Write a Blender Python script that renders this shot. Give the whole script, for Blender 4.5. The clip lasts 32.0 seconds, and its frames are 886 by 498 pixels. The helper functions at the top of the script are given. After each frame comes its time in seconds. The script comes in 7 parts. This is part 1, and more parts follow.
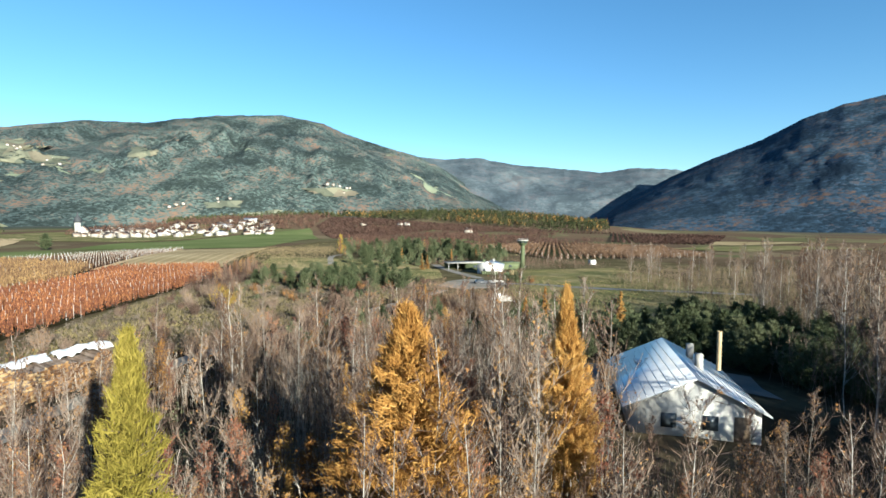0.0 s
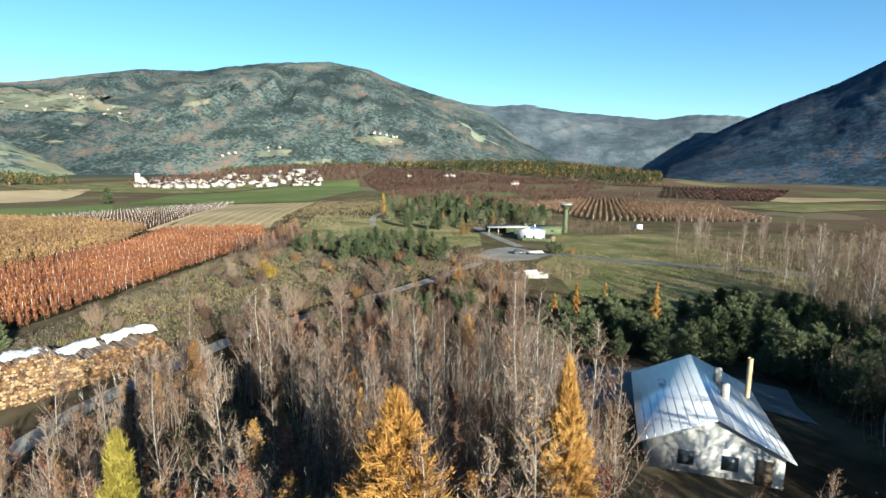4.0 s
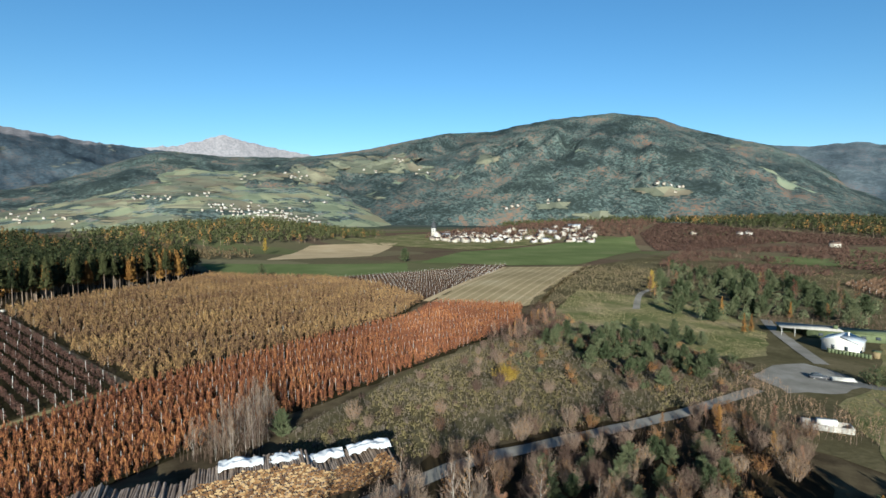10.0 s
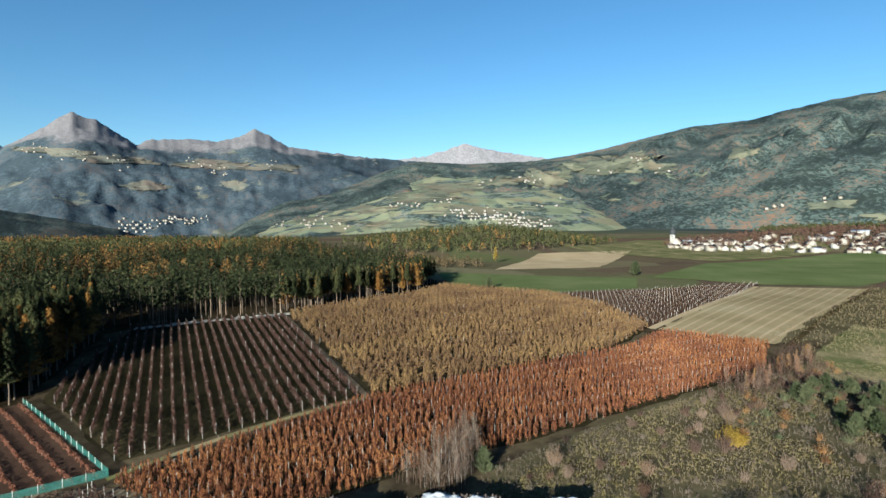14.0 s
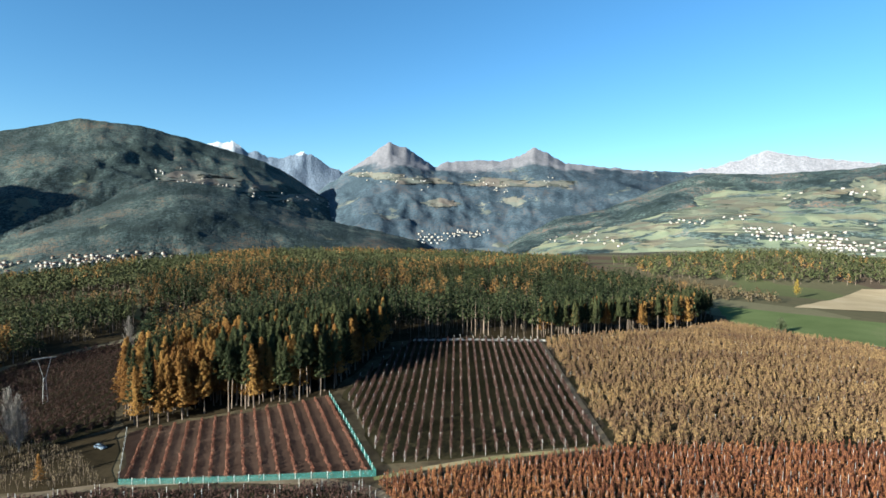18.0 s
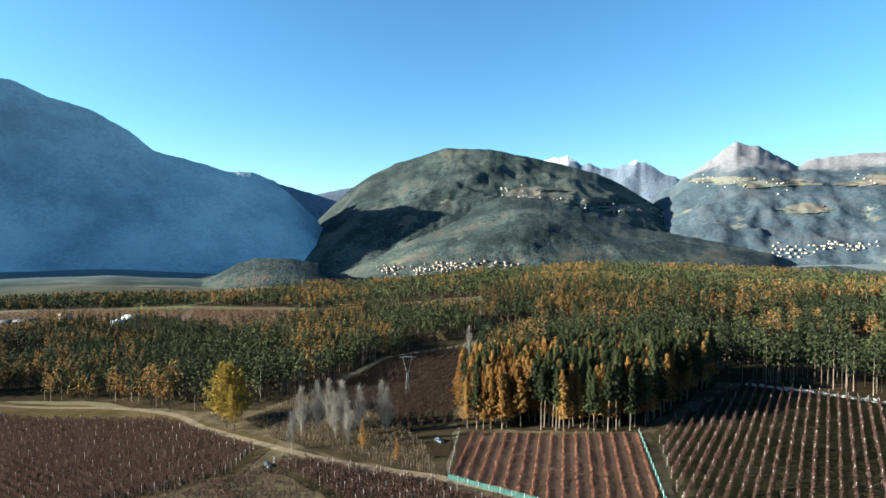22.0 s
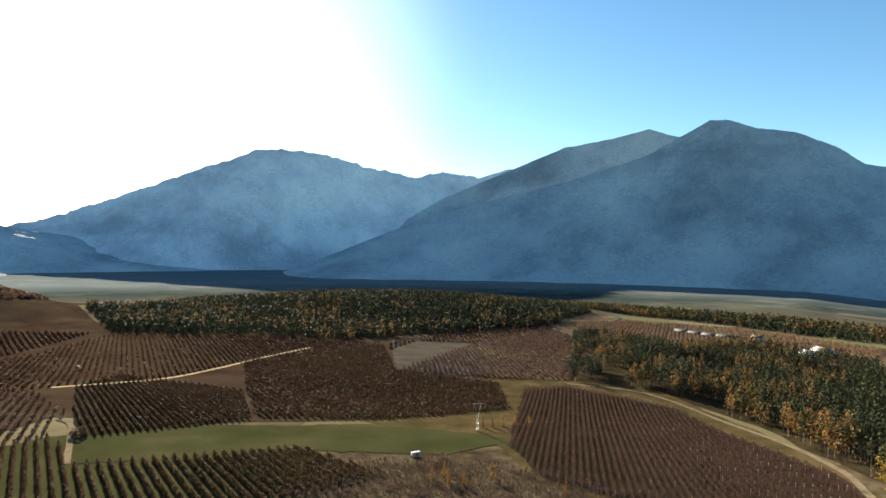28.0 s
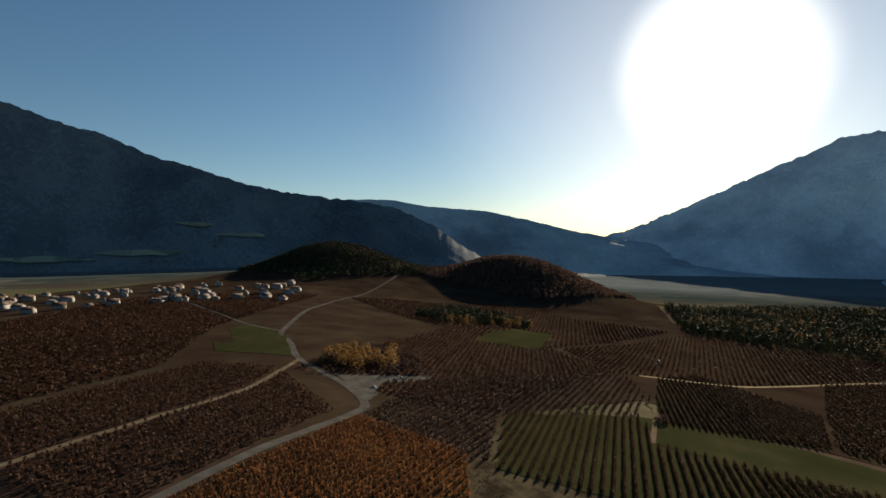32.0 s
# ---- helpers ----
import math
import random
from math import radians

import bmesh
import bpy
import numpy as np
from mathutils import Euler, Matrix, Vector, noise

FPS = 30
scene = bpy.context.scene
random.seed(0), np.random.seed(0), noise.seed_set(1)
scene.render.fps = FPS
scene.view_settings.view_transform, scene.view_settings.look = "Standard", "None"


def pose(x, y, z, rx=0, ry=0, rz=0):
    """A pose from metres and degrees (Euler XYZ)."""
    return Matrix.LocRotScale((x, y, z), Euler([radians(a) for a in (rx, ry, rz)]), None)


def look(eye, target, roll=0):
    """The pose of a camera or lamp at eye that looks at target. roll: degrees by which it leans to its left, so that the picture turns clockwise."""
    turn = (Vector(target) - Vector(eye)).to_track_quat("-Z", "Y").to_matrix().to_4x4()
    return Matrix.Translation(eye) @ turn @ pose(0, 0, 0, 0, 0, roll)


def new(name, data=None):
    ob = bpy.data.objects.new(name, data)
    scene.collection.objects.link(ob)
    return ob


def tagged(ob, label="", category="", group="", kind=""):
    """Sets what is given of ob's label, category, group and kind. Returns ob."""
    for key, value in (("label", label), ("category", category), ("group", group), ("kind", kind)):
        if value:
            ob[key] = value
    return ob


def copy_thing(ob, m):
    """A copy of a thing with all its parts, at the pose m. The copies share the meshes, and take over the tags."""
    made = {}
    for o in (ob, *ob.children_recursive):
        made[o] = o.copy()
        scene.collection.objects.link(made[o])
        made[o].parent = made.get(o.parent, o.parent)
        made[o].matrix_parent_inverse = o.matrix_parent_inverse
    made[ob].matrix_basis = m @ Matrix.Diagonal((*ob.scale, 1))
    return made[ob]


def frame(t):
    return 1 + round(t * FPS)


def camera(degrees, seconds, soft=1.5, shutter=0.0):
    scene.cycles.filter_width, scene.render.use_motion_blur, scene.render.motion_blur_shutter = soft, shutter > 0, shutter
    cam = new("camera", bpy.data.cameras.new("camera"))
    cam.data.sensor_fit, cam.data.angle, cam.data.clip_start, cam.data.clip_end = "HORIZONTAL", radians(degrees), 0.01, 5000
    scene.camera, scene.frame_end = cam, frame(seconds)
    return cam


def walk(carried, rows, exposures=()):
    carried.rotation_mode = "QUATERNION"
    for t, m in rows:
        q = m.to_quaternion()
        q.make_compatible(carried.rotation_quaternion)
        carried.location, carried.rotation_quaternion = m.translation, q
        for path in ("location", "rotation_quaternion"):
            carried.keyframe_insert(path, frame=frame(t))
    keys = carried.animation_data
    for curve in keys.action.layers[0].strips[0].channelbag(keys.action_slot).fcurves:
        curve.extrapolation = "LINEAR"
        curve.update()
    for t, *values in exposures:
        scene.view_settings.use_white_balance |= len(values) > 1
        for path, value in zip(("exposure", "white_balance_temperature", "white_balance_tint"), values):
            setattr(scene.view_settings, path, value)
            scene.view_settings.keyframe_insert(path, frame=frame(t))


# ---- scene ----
# ---- camera and its path ----
cam = camera(78.5, 32.0, soft=1.6)
PATH = [
    (0.0, -0.00, 0.00, 20.00, 0.08, -3.26, -0.35),
    (0.5, 0.14, 0.48, 20.92, 0.50, -2.78, -0.13),
    (1.0, 0.30, 0.90, 21.69, 0.77, -2.40, -0.10),
    (1.5, 0.51, 1.20, 22.47, 0.97, -2.19, -0.12),
    (2.0, 0.77, 1.34, 23.18, 1.35, -2.84, -0.02),
    (2.5, 1.05, 1.46, 23.97, 2.39, -4.44, -0.11),
    (4.5, 2.89, 2.14, 27.22, 6.54, -9.14, -0.56),
    (5.0, 3.10, 2.79, 27.98, 8.79, -7.61, -0.47),
    (5.5, 3.30, 3.68, 28.79, 11.64, -6.57, -0.41),
    (6.0, 3.57, 4.67, 29.72, 14.97, -5.53, -0.12),
    (6.5, 3.84, 5.63, 30.87, 18.23, -4.31, 0.04),
    (7.0, 4.16, 6.48, 32.05, 20.87, -3.31, 0.09),
    (7.5, 4.50, 7.33, 33.36, 23.45, -2.27, 0.02),
    (8.0, 4.88, 8.15, 34.66, 25.74, -1.26, -0.17),
    (8.5, 5.34, 8.89, 36.03, 28.41, -0.35, -0.39),
    (9.0, 5.98, 9.40, 37.38, 30.72, 0.17, -0.60),
    (9.5, 6.70, 9.68, 38.69, 32.22, 0.48, -0.61),
    (10.0, 7.49, 9.74, 39.99, 33.75, -3.98, -0.51),
    (10.5, 8.24, 9.85, 41.41, 35.30, -6.35, -0.54),
    (11.0, 8.95, 10.07, 42.70, 37.48, -7.26, -0.42),
    (11.5, 9.54, 10.39, 43.92, 40.37, -7.02, -0.06),
    (12.0, 10.06, 10.88, 45.01, 43.21, -5.83, 0.14),
    (12.5, 10.56, 11.43, 46.07, 46.93, -5.33, 0.34),
    (13.0, 10.97, 12.14, 47.13, 50.61, -4.93, 0.53),
    (13.5, 11.32, 12.96, 48.14, 54.42, -4.44, 0.51),
    (14.0, 11.60, 13.88, 49.04, 58.02, -3.92, 0.31),
    (14.5, 11.82, 14.79, 49.99, 61.68, -3.51, 0.14),
    (16.5, 12.93, 18.17, 53.65, 75.91, -2.73, -0.40),
    (17.0, 13.17, 19.00, 54.60, 79.43, -2.67, -0.38),
    (17.5, 13.33, 19.86, 55.55, 82.97, -2.63, -0.42),
    (18.0, 13.46, 20.75, 56.46, 86.42, -2.44, -0.41),
    (18.5, 13.66, 21.73, 57.40, 90.41, -2.71, -0.33),
    (19.0, 13.89, 22.66, 58.39, 94.14, -2.71, -0.23),
    (19.5, 14.02, 23.62, 59.43, 98.46, -2.49, -0.07),
    (20.0, 14.05, 24.60, 60.47, 102.54, -2.35, -0.10),
    (20.5, 14.07, 25.59, 61.53, 106.95, -2.20, -0.17),
    (21.0, 14.15, 26.55, 62.55, 111.38, -2.07, -0.19),
    (21.5, 14.21, 27.52, 63.61, 116.11, -2.02, -0.16),
    (22.0, 14.24, 28.51, 64.75, 120.47, -1.61, -0.14),
    (22.5, 14.23, 29.54, 65.90, 124.66, -1.30, 0.09),
    (23.0, 14.19, 30.68, 67.00, 128.81, -0.95, 0.47),
    (23.5, 14.11, 31.92, 68.02, 134.33, -0.65, 0.50),
    (24.0, 13.93, 33.29, 68.94, 139.85, -0.50, 0.55),
    (24.5, 13.67, 34.76, 69.79, 145.32, -0.30, 0.28),
    (25.0, 13.23, 36.35, 70.58, 150.65, -0.37, 0.06),
    (25.5, 12.53, 38.05, 71.44, 156.90, -0.62, -0.18),
    (27.5, 8.69, 45.29, 75.15, 180.69, -0.55, -0.61),
    (28.0, 7.61, 47.16, 76.07, 186.56, -0.12, -0.73),
    (28.5, 6.44, 49.08, 76.92, 193.30, -0.05, -0.97),
    (29.0, 5.16, 51.00, 77.69, 200.29, -0.07, -1.14),
    (29.5, 3.80, 52.90, 78.43, 207.15, 0.05, -1.33),
    (30.0, 2.39, 54.79, 79.16, 214.61, -0.99, -0.38),
    (30.5, 0.97, 56.69, 79.88, 219.66, -0.87, -0.14),
    (31.0, -0.46, 58.57, 80.59, 226.03, -0.31, 0.09),
    (31.5, -1.89, 60.43, 81.30, 233.64, -0.41, -0.35),
    (32.0, -3.35, 62.26, 81.98, 242.01, -0.04, -0.02),
]
walk(cam, [(t, pose(x, y, z, 90 + p, r, yaw)) for t, x, y, z, yaw, p, r in PATH],
     exposures=[(0, 2.0, 5950, 0), (6, 2.0, 5950, 0), (8, 1.85, 5950, 0), (9, 1.7, 5850, 0), (10, 1.45, 5800, 0), (11, 1.5, 5850, 0), (12, 1.55, 5850, 0), (13, 1.5, 5900, 0), (15, 1.65, 5850, 0), (17, 1.82, 5750, 0), (19, 2.15, 5750, -2), (21, 2.3, 5800, -2), (23, 2.47, 6200, -2), (25.5, 2.6, 6600, 0), (28, 2.3, 7100, 4), (29, 1.95, 7300, 6), (30, 1.5, 7400, 8), (31, 1.0, 7400, 8), (32, 0.8, 7300, 8)])

# ---- sky and sun ----
SUN_AZ, SUN_EL = 215.0, 16.5          # degrees, anticlockwise from +y, and above the horizon
sun_dir = Vector((-math.sin(radians(SUN_AZ)) * math.cos(radians(SUN_EL)),
                  math.cos(radians(SUN_AZ)) * math.cos(radians(SUN_EL)), math.sin(radians(SUN_EL))))
world = bpy.data.worlds.new("sky")
scene.world = world
world.use_nodes = True
wn = world.node_tree.nodes
sky = wn.new("ShaderNodeTexSky")
sky.sky_type = "NISHITA"
sky.sun_disc = False
sky.sun_elevation = radians(SUN_EL)
sky.sun_rotation = math.atan2(sun_dir.x, sun_dir.y)
sky.altitude = 800
sky.air_density, sky.dust_density, sky.ozone_density = 1.0, 0.45, 3.0
wn["Background"].inputs["Strength"].default_value = 0.051
deep = wn.new("ShaderNodeHueSaturation")
deep.inputs["Saturation"].default_value = 1.13
deep.inputs["Hue"].default_value = 0.497
world.node_tree.links.new(sky.outputs[0], deep.inputs["Color"])
wl = world.node_tree.links
way_up = wn.new("ShaderNodeTexCoord").outputs["Generated"]
toward = wn.new("ShaderNodeVectorMath")
toward.operation = "DOT_PRODUCT"
wl.new(way_up, toward.inputs[0])
toward.inputs[1].default_value = sun_dir
glow = deep.outputs[0]
for inner, outer, power in ((0.5, 10.5, 9.0), (3.0, 32.0, 1.8)):          # glow added to the sky round the sun, standing in for glare
    aureole = wn.new("ShaderNodeMapRange")
    aureole.interpolation_type = "SMOOTHERSTEP"
    aureole.inputs[1].default_value, aureole.inputs[2].default_value = math.cos(radians(outer)), math.cos(radians(inner))
    aureole.inputs[3].default_value, aureole.inputs[4].default_value = 0.0, power
    wl.new(toward.outputs["Value"], aureole.inputs[0])
    bright = wn.new("ShaderNodeVectorMath")
    bright.operation = "ADD"
    wl.new(glow, bright.inputs[0])
    wl.new(aureole.outputs[0], bright.inputs[1])
    glow = bright.outputs[0]
wl.new(bright.outputs[0], wn["Background"].inputs["Color"])
lamp = bpy.data.lights.new("sun", "SUN")
lamp.energy, lamp.angle, lamp.color = 5.0, radians(0.5), (1.0, 0.9, 0.76)
sun = new("sun", lamp)
sun.matrix_world = look(sun_dir * 100, (0, 0, 0))
rng = np.random.default_rng(7)


# ---- materials ----
def ramp(nt, fac, stops):
    n = nt.nodes.new("ShaderNodeValToRGB")
    while len(n.color_ramp.elements) < len(stops):
        n.color_ramp.elements.new(0.5)
    for e, (p, c) in zip(n.color_ramp.elements, stops):
        e.position, e.color = p, (*c, 1)
    nt.links.new(fac, n.inputs[0])
    return n.outputs[0]


def noise_tex(nt, vec, scale, detail=4.0, rough=0.6):
    n = nt.nodes.new("ShaderNodeTexNoise")
    n.inputs["Scale"].default_value, n.inputs["Detail"].default_value, n.inputs["Roughness"].default_value = scale, detail, rough
    nt.links.new(vec, n.inputs["Vector"])
    return n.outputs["Fac"]


def mixc(nt, fac, a, b, kind="MIX"):
    n = nt.nodes.new("ShaderNodeMix")
    n.data_type, n.blend_type = "RGBA", kind
    for sock, val in ((n.inputs[0], fac), (n.inputs[6], a), (n.inputs[7], b)):
        if hasattr(val, "is_linked"):
            nt.links.new(val, sock)
        elif isinstance(val, (int, float)):
            sock.default_value = val
        else:
            sock.default_value = (*val, 1)
    return n.outputs[2]


def material(name, stops, scale=0.5, fine=6.0, rough=0.9, metal=0.0, vary=0.0, island=0.0, bump=0.0, spread=0.35, spec=0.2, see=0.0, tone=0.62):
    """Colours laid by coarse and fine noise in world space; vary: by object; island: by piece; see: light let through."""
    m = bpy.data.materials.new(name)
    m.use_nodes = True
    nt = m.node_tree
    bs = nt.nodes["Principled BSDF"]
    bs.inputs["Roughness"].default_value, bs.inputs["Metallic"].default_value = rough, metal
    bs.inputs["Specular IOR Level"].default_value = spec
    geo = nt.nodes.new("ShaderNodeNewGeometry")
    a = noise_tex(nt, geo.outputs["Position"], scale)
    b = noise_tex(nt, geo.outputs["Position"], fine, 3.0)
    mix = nt.nodes.new("ShaderNodeMath")
    mix.operation = "MULTIPLY_ADD"
    nt.links.new(b, mix.inputs[0])
    mix.inputs[1].default_value = spread
    off = nt.nodes.new("ShaderNodeMath")
    off.operation = "MULTIPLY_ADD"
    nt.links.new(a, off.inputs[0])
    off.inputs[1].default_value, off.inputs[2].default_value = 1.5, -0.25 - 0.5 * spread
    nt.links.new(off.outputs[0], mix.inputs[2])
    fac = mix.outputs[0]
    for amount, node, sock in ((vary, "ShaderNodeObjectInfo", "Random"), (island, "ShaderNodeNewGeometry", "Random Per Island")):
        if amount:
            o = nt.nodes.new(node)
            k = nt.nodes.new("ShaderNodeMath")
            k.operation = "MULTIPLY_ADD"
            nt.links.new(o.outputs[sock], k.inputs[0])
            k.inputs[1].default_value = amount
            k2 = nt.nodes.new("ShaderNodeMath")
            k2.operation = "ADD"
            nt.links.new(fac, k2.inputs[0])
            k2.inputs[1].default_value = -0.5 * amount
            nt.links.new(k2.outputs[0], k.inputs[2])
            fac = k.outputs[0]
    col = ramp(nt, fac, [(p, tuple(v * tone for v in c)) for p, c in stops])
    nt.links.new(col, bs.inputs["Base Color"])
    if bump:
        bp = nt.nodes.new("ShaderNodeBump")
        bp.inputs["Strength"].default_value, bp.inputs["Distance"].default_value = 0.7, bump
        nt.links.new(b, bp.inputs["Height"])
        nt.links.new(bp.outputs[0], bs.inputs["Normal"])
    if see:
        tr = nt.nodes.new("ShaderNodeBsdfTranslucent")
        nt.links.new(col, tr.inputs["Color"])
        ms = nt.nodes.new("ShaderNodeMixShader")
        ms.inputs[0].default_value = see
        nt.links.new(bs.outputs[0], ms.inputs[1])
        nt.links.new(tr.outputs[0], ms.inputs[2])
        nt.links.new(ms.outputs[0], nt.nodes["Material Output"].inputs["Surface"])
    return m


def leafy(name, a, b, c, vary=0.5, island=0.5, scale=0.15, tone=0.62, see=0.25):
    return material(name, [(0.1, a), (0.5, b), (0.9, c)], scale=scale, fine=3.0, vary=vary, island=island, spread=0.2, rough=0.85, spec=0.05, see=see, tone=tone)


M = {}
M["grass"] = material("dry_grass", [(0.1, (0.04, 0.036, 0.016)), (0.5, (0.08, 0.06, 0.03)), (0.9, (0.135, 0.1, 0.052))], scale=0.05, fine=1.2, bump=0.2, spec=0.0)
M["meadow"] = material("meadow_grass", [(0.15, (0.075, 0.09, 0.034)), (0.4, (0.135, 0.14, 0.06)), (0.6, (0.2, 0.175, 0.09)), (0.85, (0.32, 0.255, 0.155))], scale=0.055, fine=0.8, bump=0.12, spread=0.7, spec=0.0, tone=0.74)
M["green"] = material("green_field", [(0.1, (0.085, 0.11, 0.042)), (0.6, (0.125, 0.15, 0.062)), (0.95, (0.18, 0.175, 0.09))], scale=0.02, fine=0.6, bump=0.05, spec=0.0, tone=0.84)
M["stubble"] = material("stubble_field", [(0.1, (0.2, 0.16, 0.09)), (0.5, (0.29, 0.23, 0.13)), (0.9, (0.35, 0.29, 0.18))], scale=0.03, fine=0.8, bump=0.05, spec=0.0, tone=0.84)
M["tan"] = material("bare_field", [(0.1, (0.3, 0.23, 0.14)), (0.6, (0.4, 0.31, 0.19)), (0.95, (0.45, 0.37, 0.25))], scale=0.03, fine=0.6, bump=0.05, spec=0.0, tone=0.84)
M["rough"] = material("rough_khaki_grass", [(0.1, (0.075, 0.066, 0.036)), (0.5, (0.13, 0.112, 0.062)), (0.9, (0.22, 0.18, 0.11))], scale=0.06, fine=0.9, bump=0.15, spread=0.65, spec=0.0, tone=0.58)
M["soil"] = material("orchard_soil", [(0.1, (0.018, 0.018, 0.009)), (0.5, (0.036, 0.031, 0.017)), (0.9, (0.065, 0.054, 0.03))], scale=0.06, fine=1.5, bump=0.1, spec=0.0)
M["umber"] = material("dark_russet_orchard_ground", [(0.1, (0.034, 0.021, 0.015)), (0.4, (0.056, 0.036, 0.026)), (0.65, (0.07, 0.05, 0.033)), (0.9, (0.1, 0.07, 0.046))], scale=0.02, fine=0.6, bump=0.1, spec=0.0)
M["redsoil"] = material("reddish_soil", [(0.1, (0.05, 0.03, 0.022)), (0.5, (0.078, 0.048, 0.035)), (0.9, (0.115, 0.074, 0.053))], scale=0.08, fine=1.5, bump=0.1, spec=0.0)
M["gravel"] = material("gravel", [(0.1, (0.2, 0.185, 0.16)), (0.5, (0.28, 0.26, 0.23)), (0.9, (0.37, 0.35, 0.32))], scale=0.15, fine=3.0, bump=0.03, spec=0.0)
M["asphalt"] = material("asphalt", [(0.1, (0.1, 0.1, 0.1)), (0.5, (0.16, 0.155, 0.15)), (0.9, (0.22, 0.21, 0.2))], scale=0.15, fine=4.0, rough=0.8)
M["fallow"] = material("fallow_soil", [(0.1, (0.06, 0.052, 0.042)), (0.5, (0.085, 0.074, 0.06)), (0.9, (0.115, 0.1, 0.08))], scale=0.05, fine=1.0, bump=0.05, spec=0.0)
M["dull"] = material("dull_autumn_grass", [(0.1, (0.036, 0.04, 0.017)), (0.6, (0.056, 0.057, 0.026)), (0.95, (0.09, 0.076, 0.04))], scale=0.03, fine=0.9, bump=0.08, spec=0.0)
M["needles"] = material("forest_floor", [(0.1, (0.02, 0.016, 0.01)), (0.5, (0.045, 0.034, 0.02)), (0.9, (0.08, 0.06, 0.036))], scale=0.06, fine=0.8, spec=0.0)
M["chips"] = material("dark_grey_gravel", [(0.1, (0.08, 0.074, 0.066)), (0.5, (0.125, 0.116, 0.104)), (0.9, (0.18, 0.168, 0.15))], scale=0.12, fine=2.0, spec=0.0)
M["track"] = material("dirt_track", [(0.1, (0.12, 0.09, 0.06)), (0.5, (0.2, 0.155, 0.105)), (0.9, (0.27, 0.22, 0.16))], scale=0.2, fine=2.0, bump=0.04, spec=0.0)


# ---- ground form ----
GY = [-5000, -3000, -1600, -1075, -750, -570, -340, -120, -54, 12, 75, 150, 300, 500, 900, 1300, 5000]
GZ = [-92, -92, -92, -79, -63, -50, -42, -19, -15, -8.5, -2.5, -1, -2, -6, -12, -12, -12]
_yy = np.linspace(-5000, 5000, 5001)
_k = np.exp(-np.linspace(-2, 2, 41) ** 2)
_gz = np.convolve(np.pad(np.interp(_yy, GY, GZ), 20, "edge"), _k / _k.sum(), "valid")


def bump2(x, y, cx, cy, sx, sy, h):
    return h * np.exp(-((x - cx) / sx) ** 2 - ((y - cy) / sy) ** 2)


def ground_z(x, y):
    x, y = np.asarray(x, float), np.asarray(y, float)
    z = np.interp(y - 0.4 * np.minimum(x + 130, 0) + 0.25 * np.maximum(x - 50, 0), _yy, _gz)
    z = z + bump2(x, y, 18, 25, 42, 50, 8.5)                      # knoll by the shed
    z = z + bump2(x, y, -76, 36, 20, 24, 2.2)                     # level yard of the log piles
    z = z + bump2(x, y, 230, -1150, 480, 300, 48)                 # wooded rise to the south
    z = z + bump2(x, y, 1555, -425, 300, 210, 108) + bump2(x, y, 1180, -775, 290, 170, 104)   # two knolls
    z = z + bump2(x, y, -690, 520, 140, 190, 26)                  # wooded hillock to the north-west
    z = z + bump2(x, y, -330, 1110, 330, 180, 27) + bump2(x, y, 60, 1330, 360, 190, 38)   # village rise, wooded belt
    r = np.hypot(x, y)
    az = np.degrees(np.arctan2(-x, y)) % 360
    west = np.clip((az - 62) / 25, 0, 1) * np.clip((152 - az) / 16, 0, 1)
    s = np.clip((r - 1150) / 900, 0, 1)
    z = z - 62 * west * s * s * (3 - 2 * s)
    z = z + 1.2 * np.sin(x * 0.021 + 1.3) * np.sin(y * 0.017) * np.clip(r / 120, 0, 1)
    return z


def mesh_from(name, V, F, mats, idx=None, smooth=False):
    V = np.ascontiguousarray(V, np.float32)
    F = np.asarray(F, np.int32)
    me = bpy.data.meshes.new(name)
    n, k = F.shape
    me.vertices.add(len(V))
    me.vertices.foreach_set("co", V.ravel())
    me.loops.add(n * k)
    me.loops.foreach_set("vertex_index", F.ravel())
    me.polygons.add(n)
    me.polygons.foreach_set("loop_start", np.arange(0, n * k, k, dtype=np.int32))
    for m in mats if isinstance(mats, (list, tuple)) else [mats]:
        me.materials.append(m)
    if idx is not None:
        me.polygons.foreach_set("material_index", np.asarray(idx, np.int32))
    if smooth:
        me.polygons.foreach_set("use_smooth", np.ones(n, bool))
    me.update(calc_edges=True)
    return me


def grid_faces(a, b):
    i, j = np.meshgrid(np.arange(a - 1), np.arange(b - 1), indexing="ij")
    p = (i * b + j).ravel()
    return np.stack([p, p + 1, p + b + 1, p + b], 1)


# one sheet of ground, finer near the middle
_r = np.concatenate([[0.5], np.geomspace(4, 4900, 190)])
_a = np.radians(np.linspace(0, 360, 481))
RR, AA = np.meshgrid(_r, _a, indexing="ij")
GX, GYY = -np.sin(AA) * RR, np.cos(AA) * RR
gm = bpy.data.materials.new("countryside")
gm.use_nodes = True
nt = gm.node_tree
gb = nt.nodes["Principled BSDF"]
gb.inputs["Roughness"].default_value = 0.95
gb.inputs["Specular IOR Level"].default_value = 0.0
gpos = nt.nodes.new("ShaderNodeNewGeometry").outputs["Position"]
near = ramp(nt, noise_tex(nt, gpos, 0.08, 8.0, 0.65), [(0.3, (0.02, 0.016, 0.01)), (0.45, (0.044, 0.034, 0.022)), (0.58, (0.08, 0.064, 0.039)), (0.7, (0.042, 0.029, 0.021))])
vor = nt.nodes.new("ShaderNodeTexVoronoi")
vor.inputs["Scale"].default_value = 0.0085
vor.distance = "MANHATTAN"
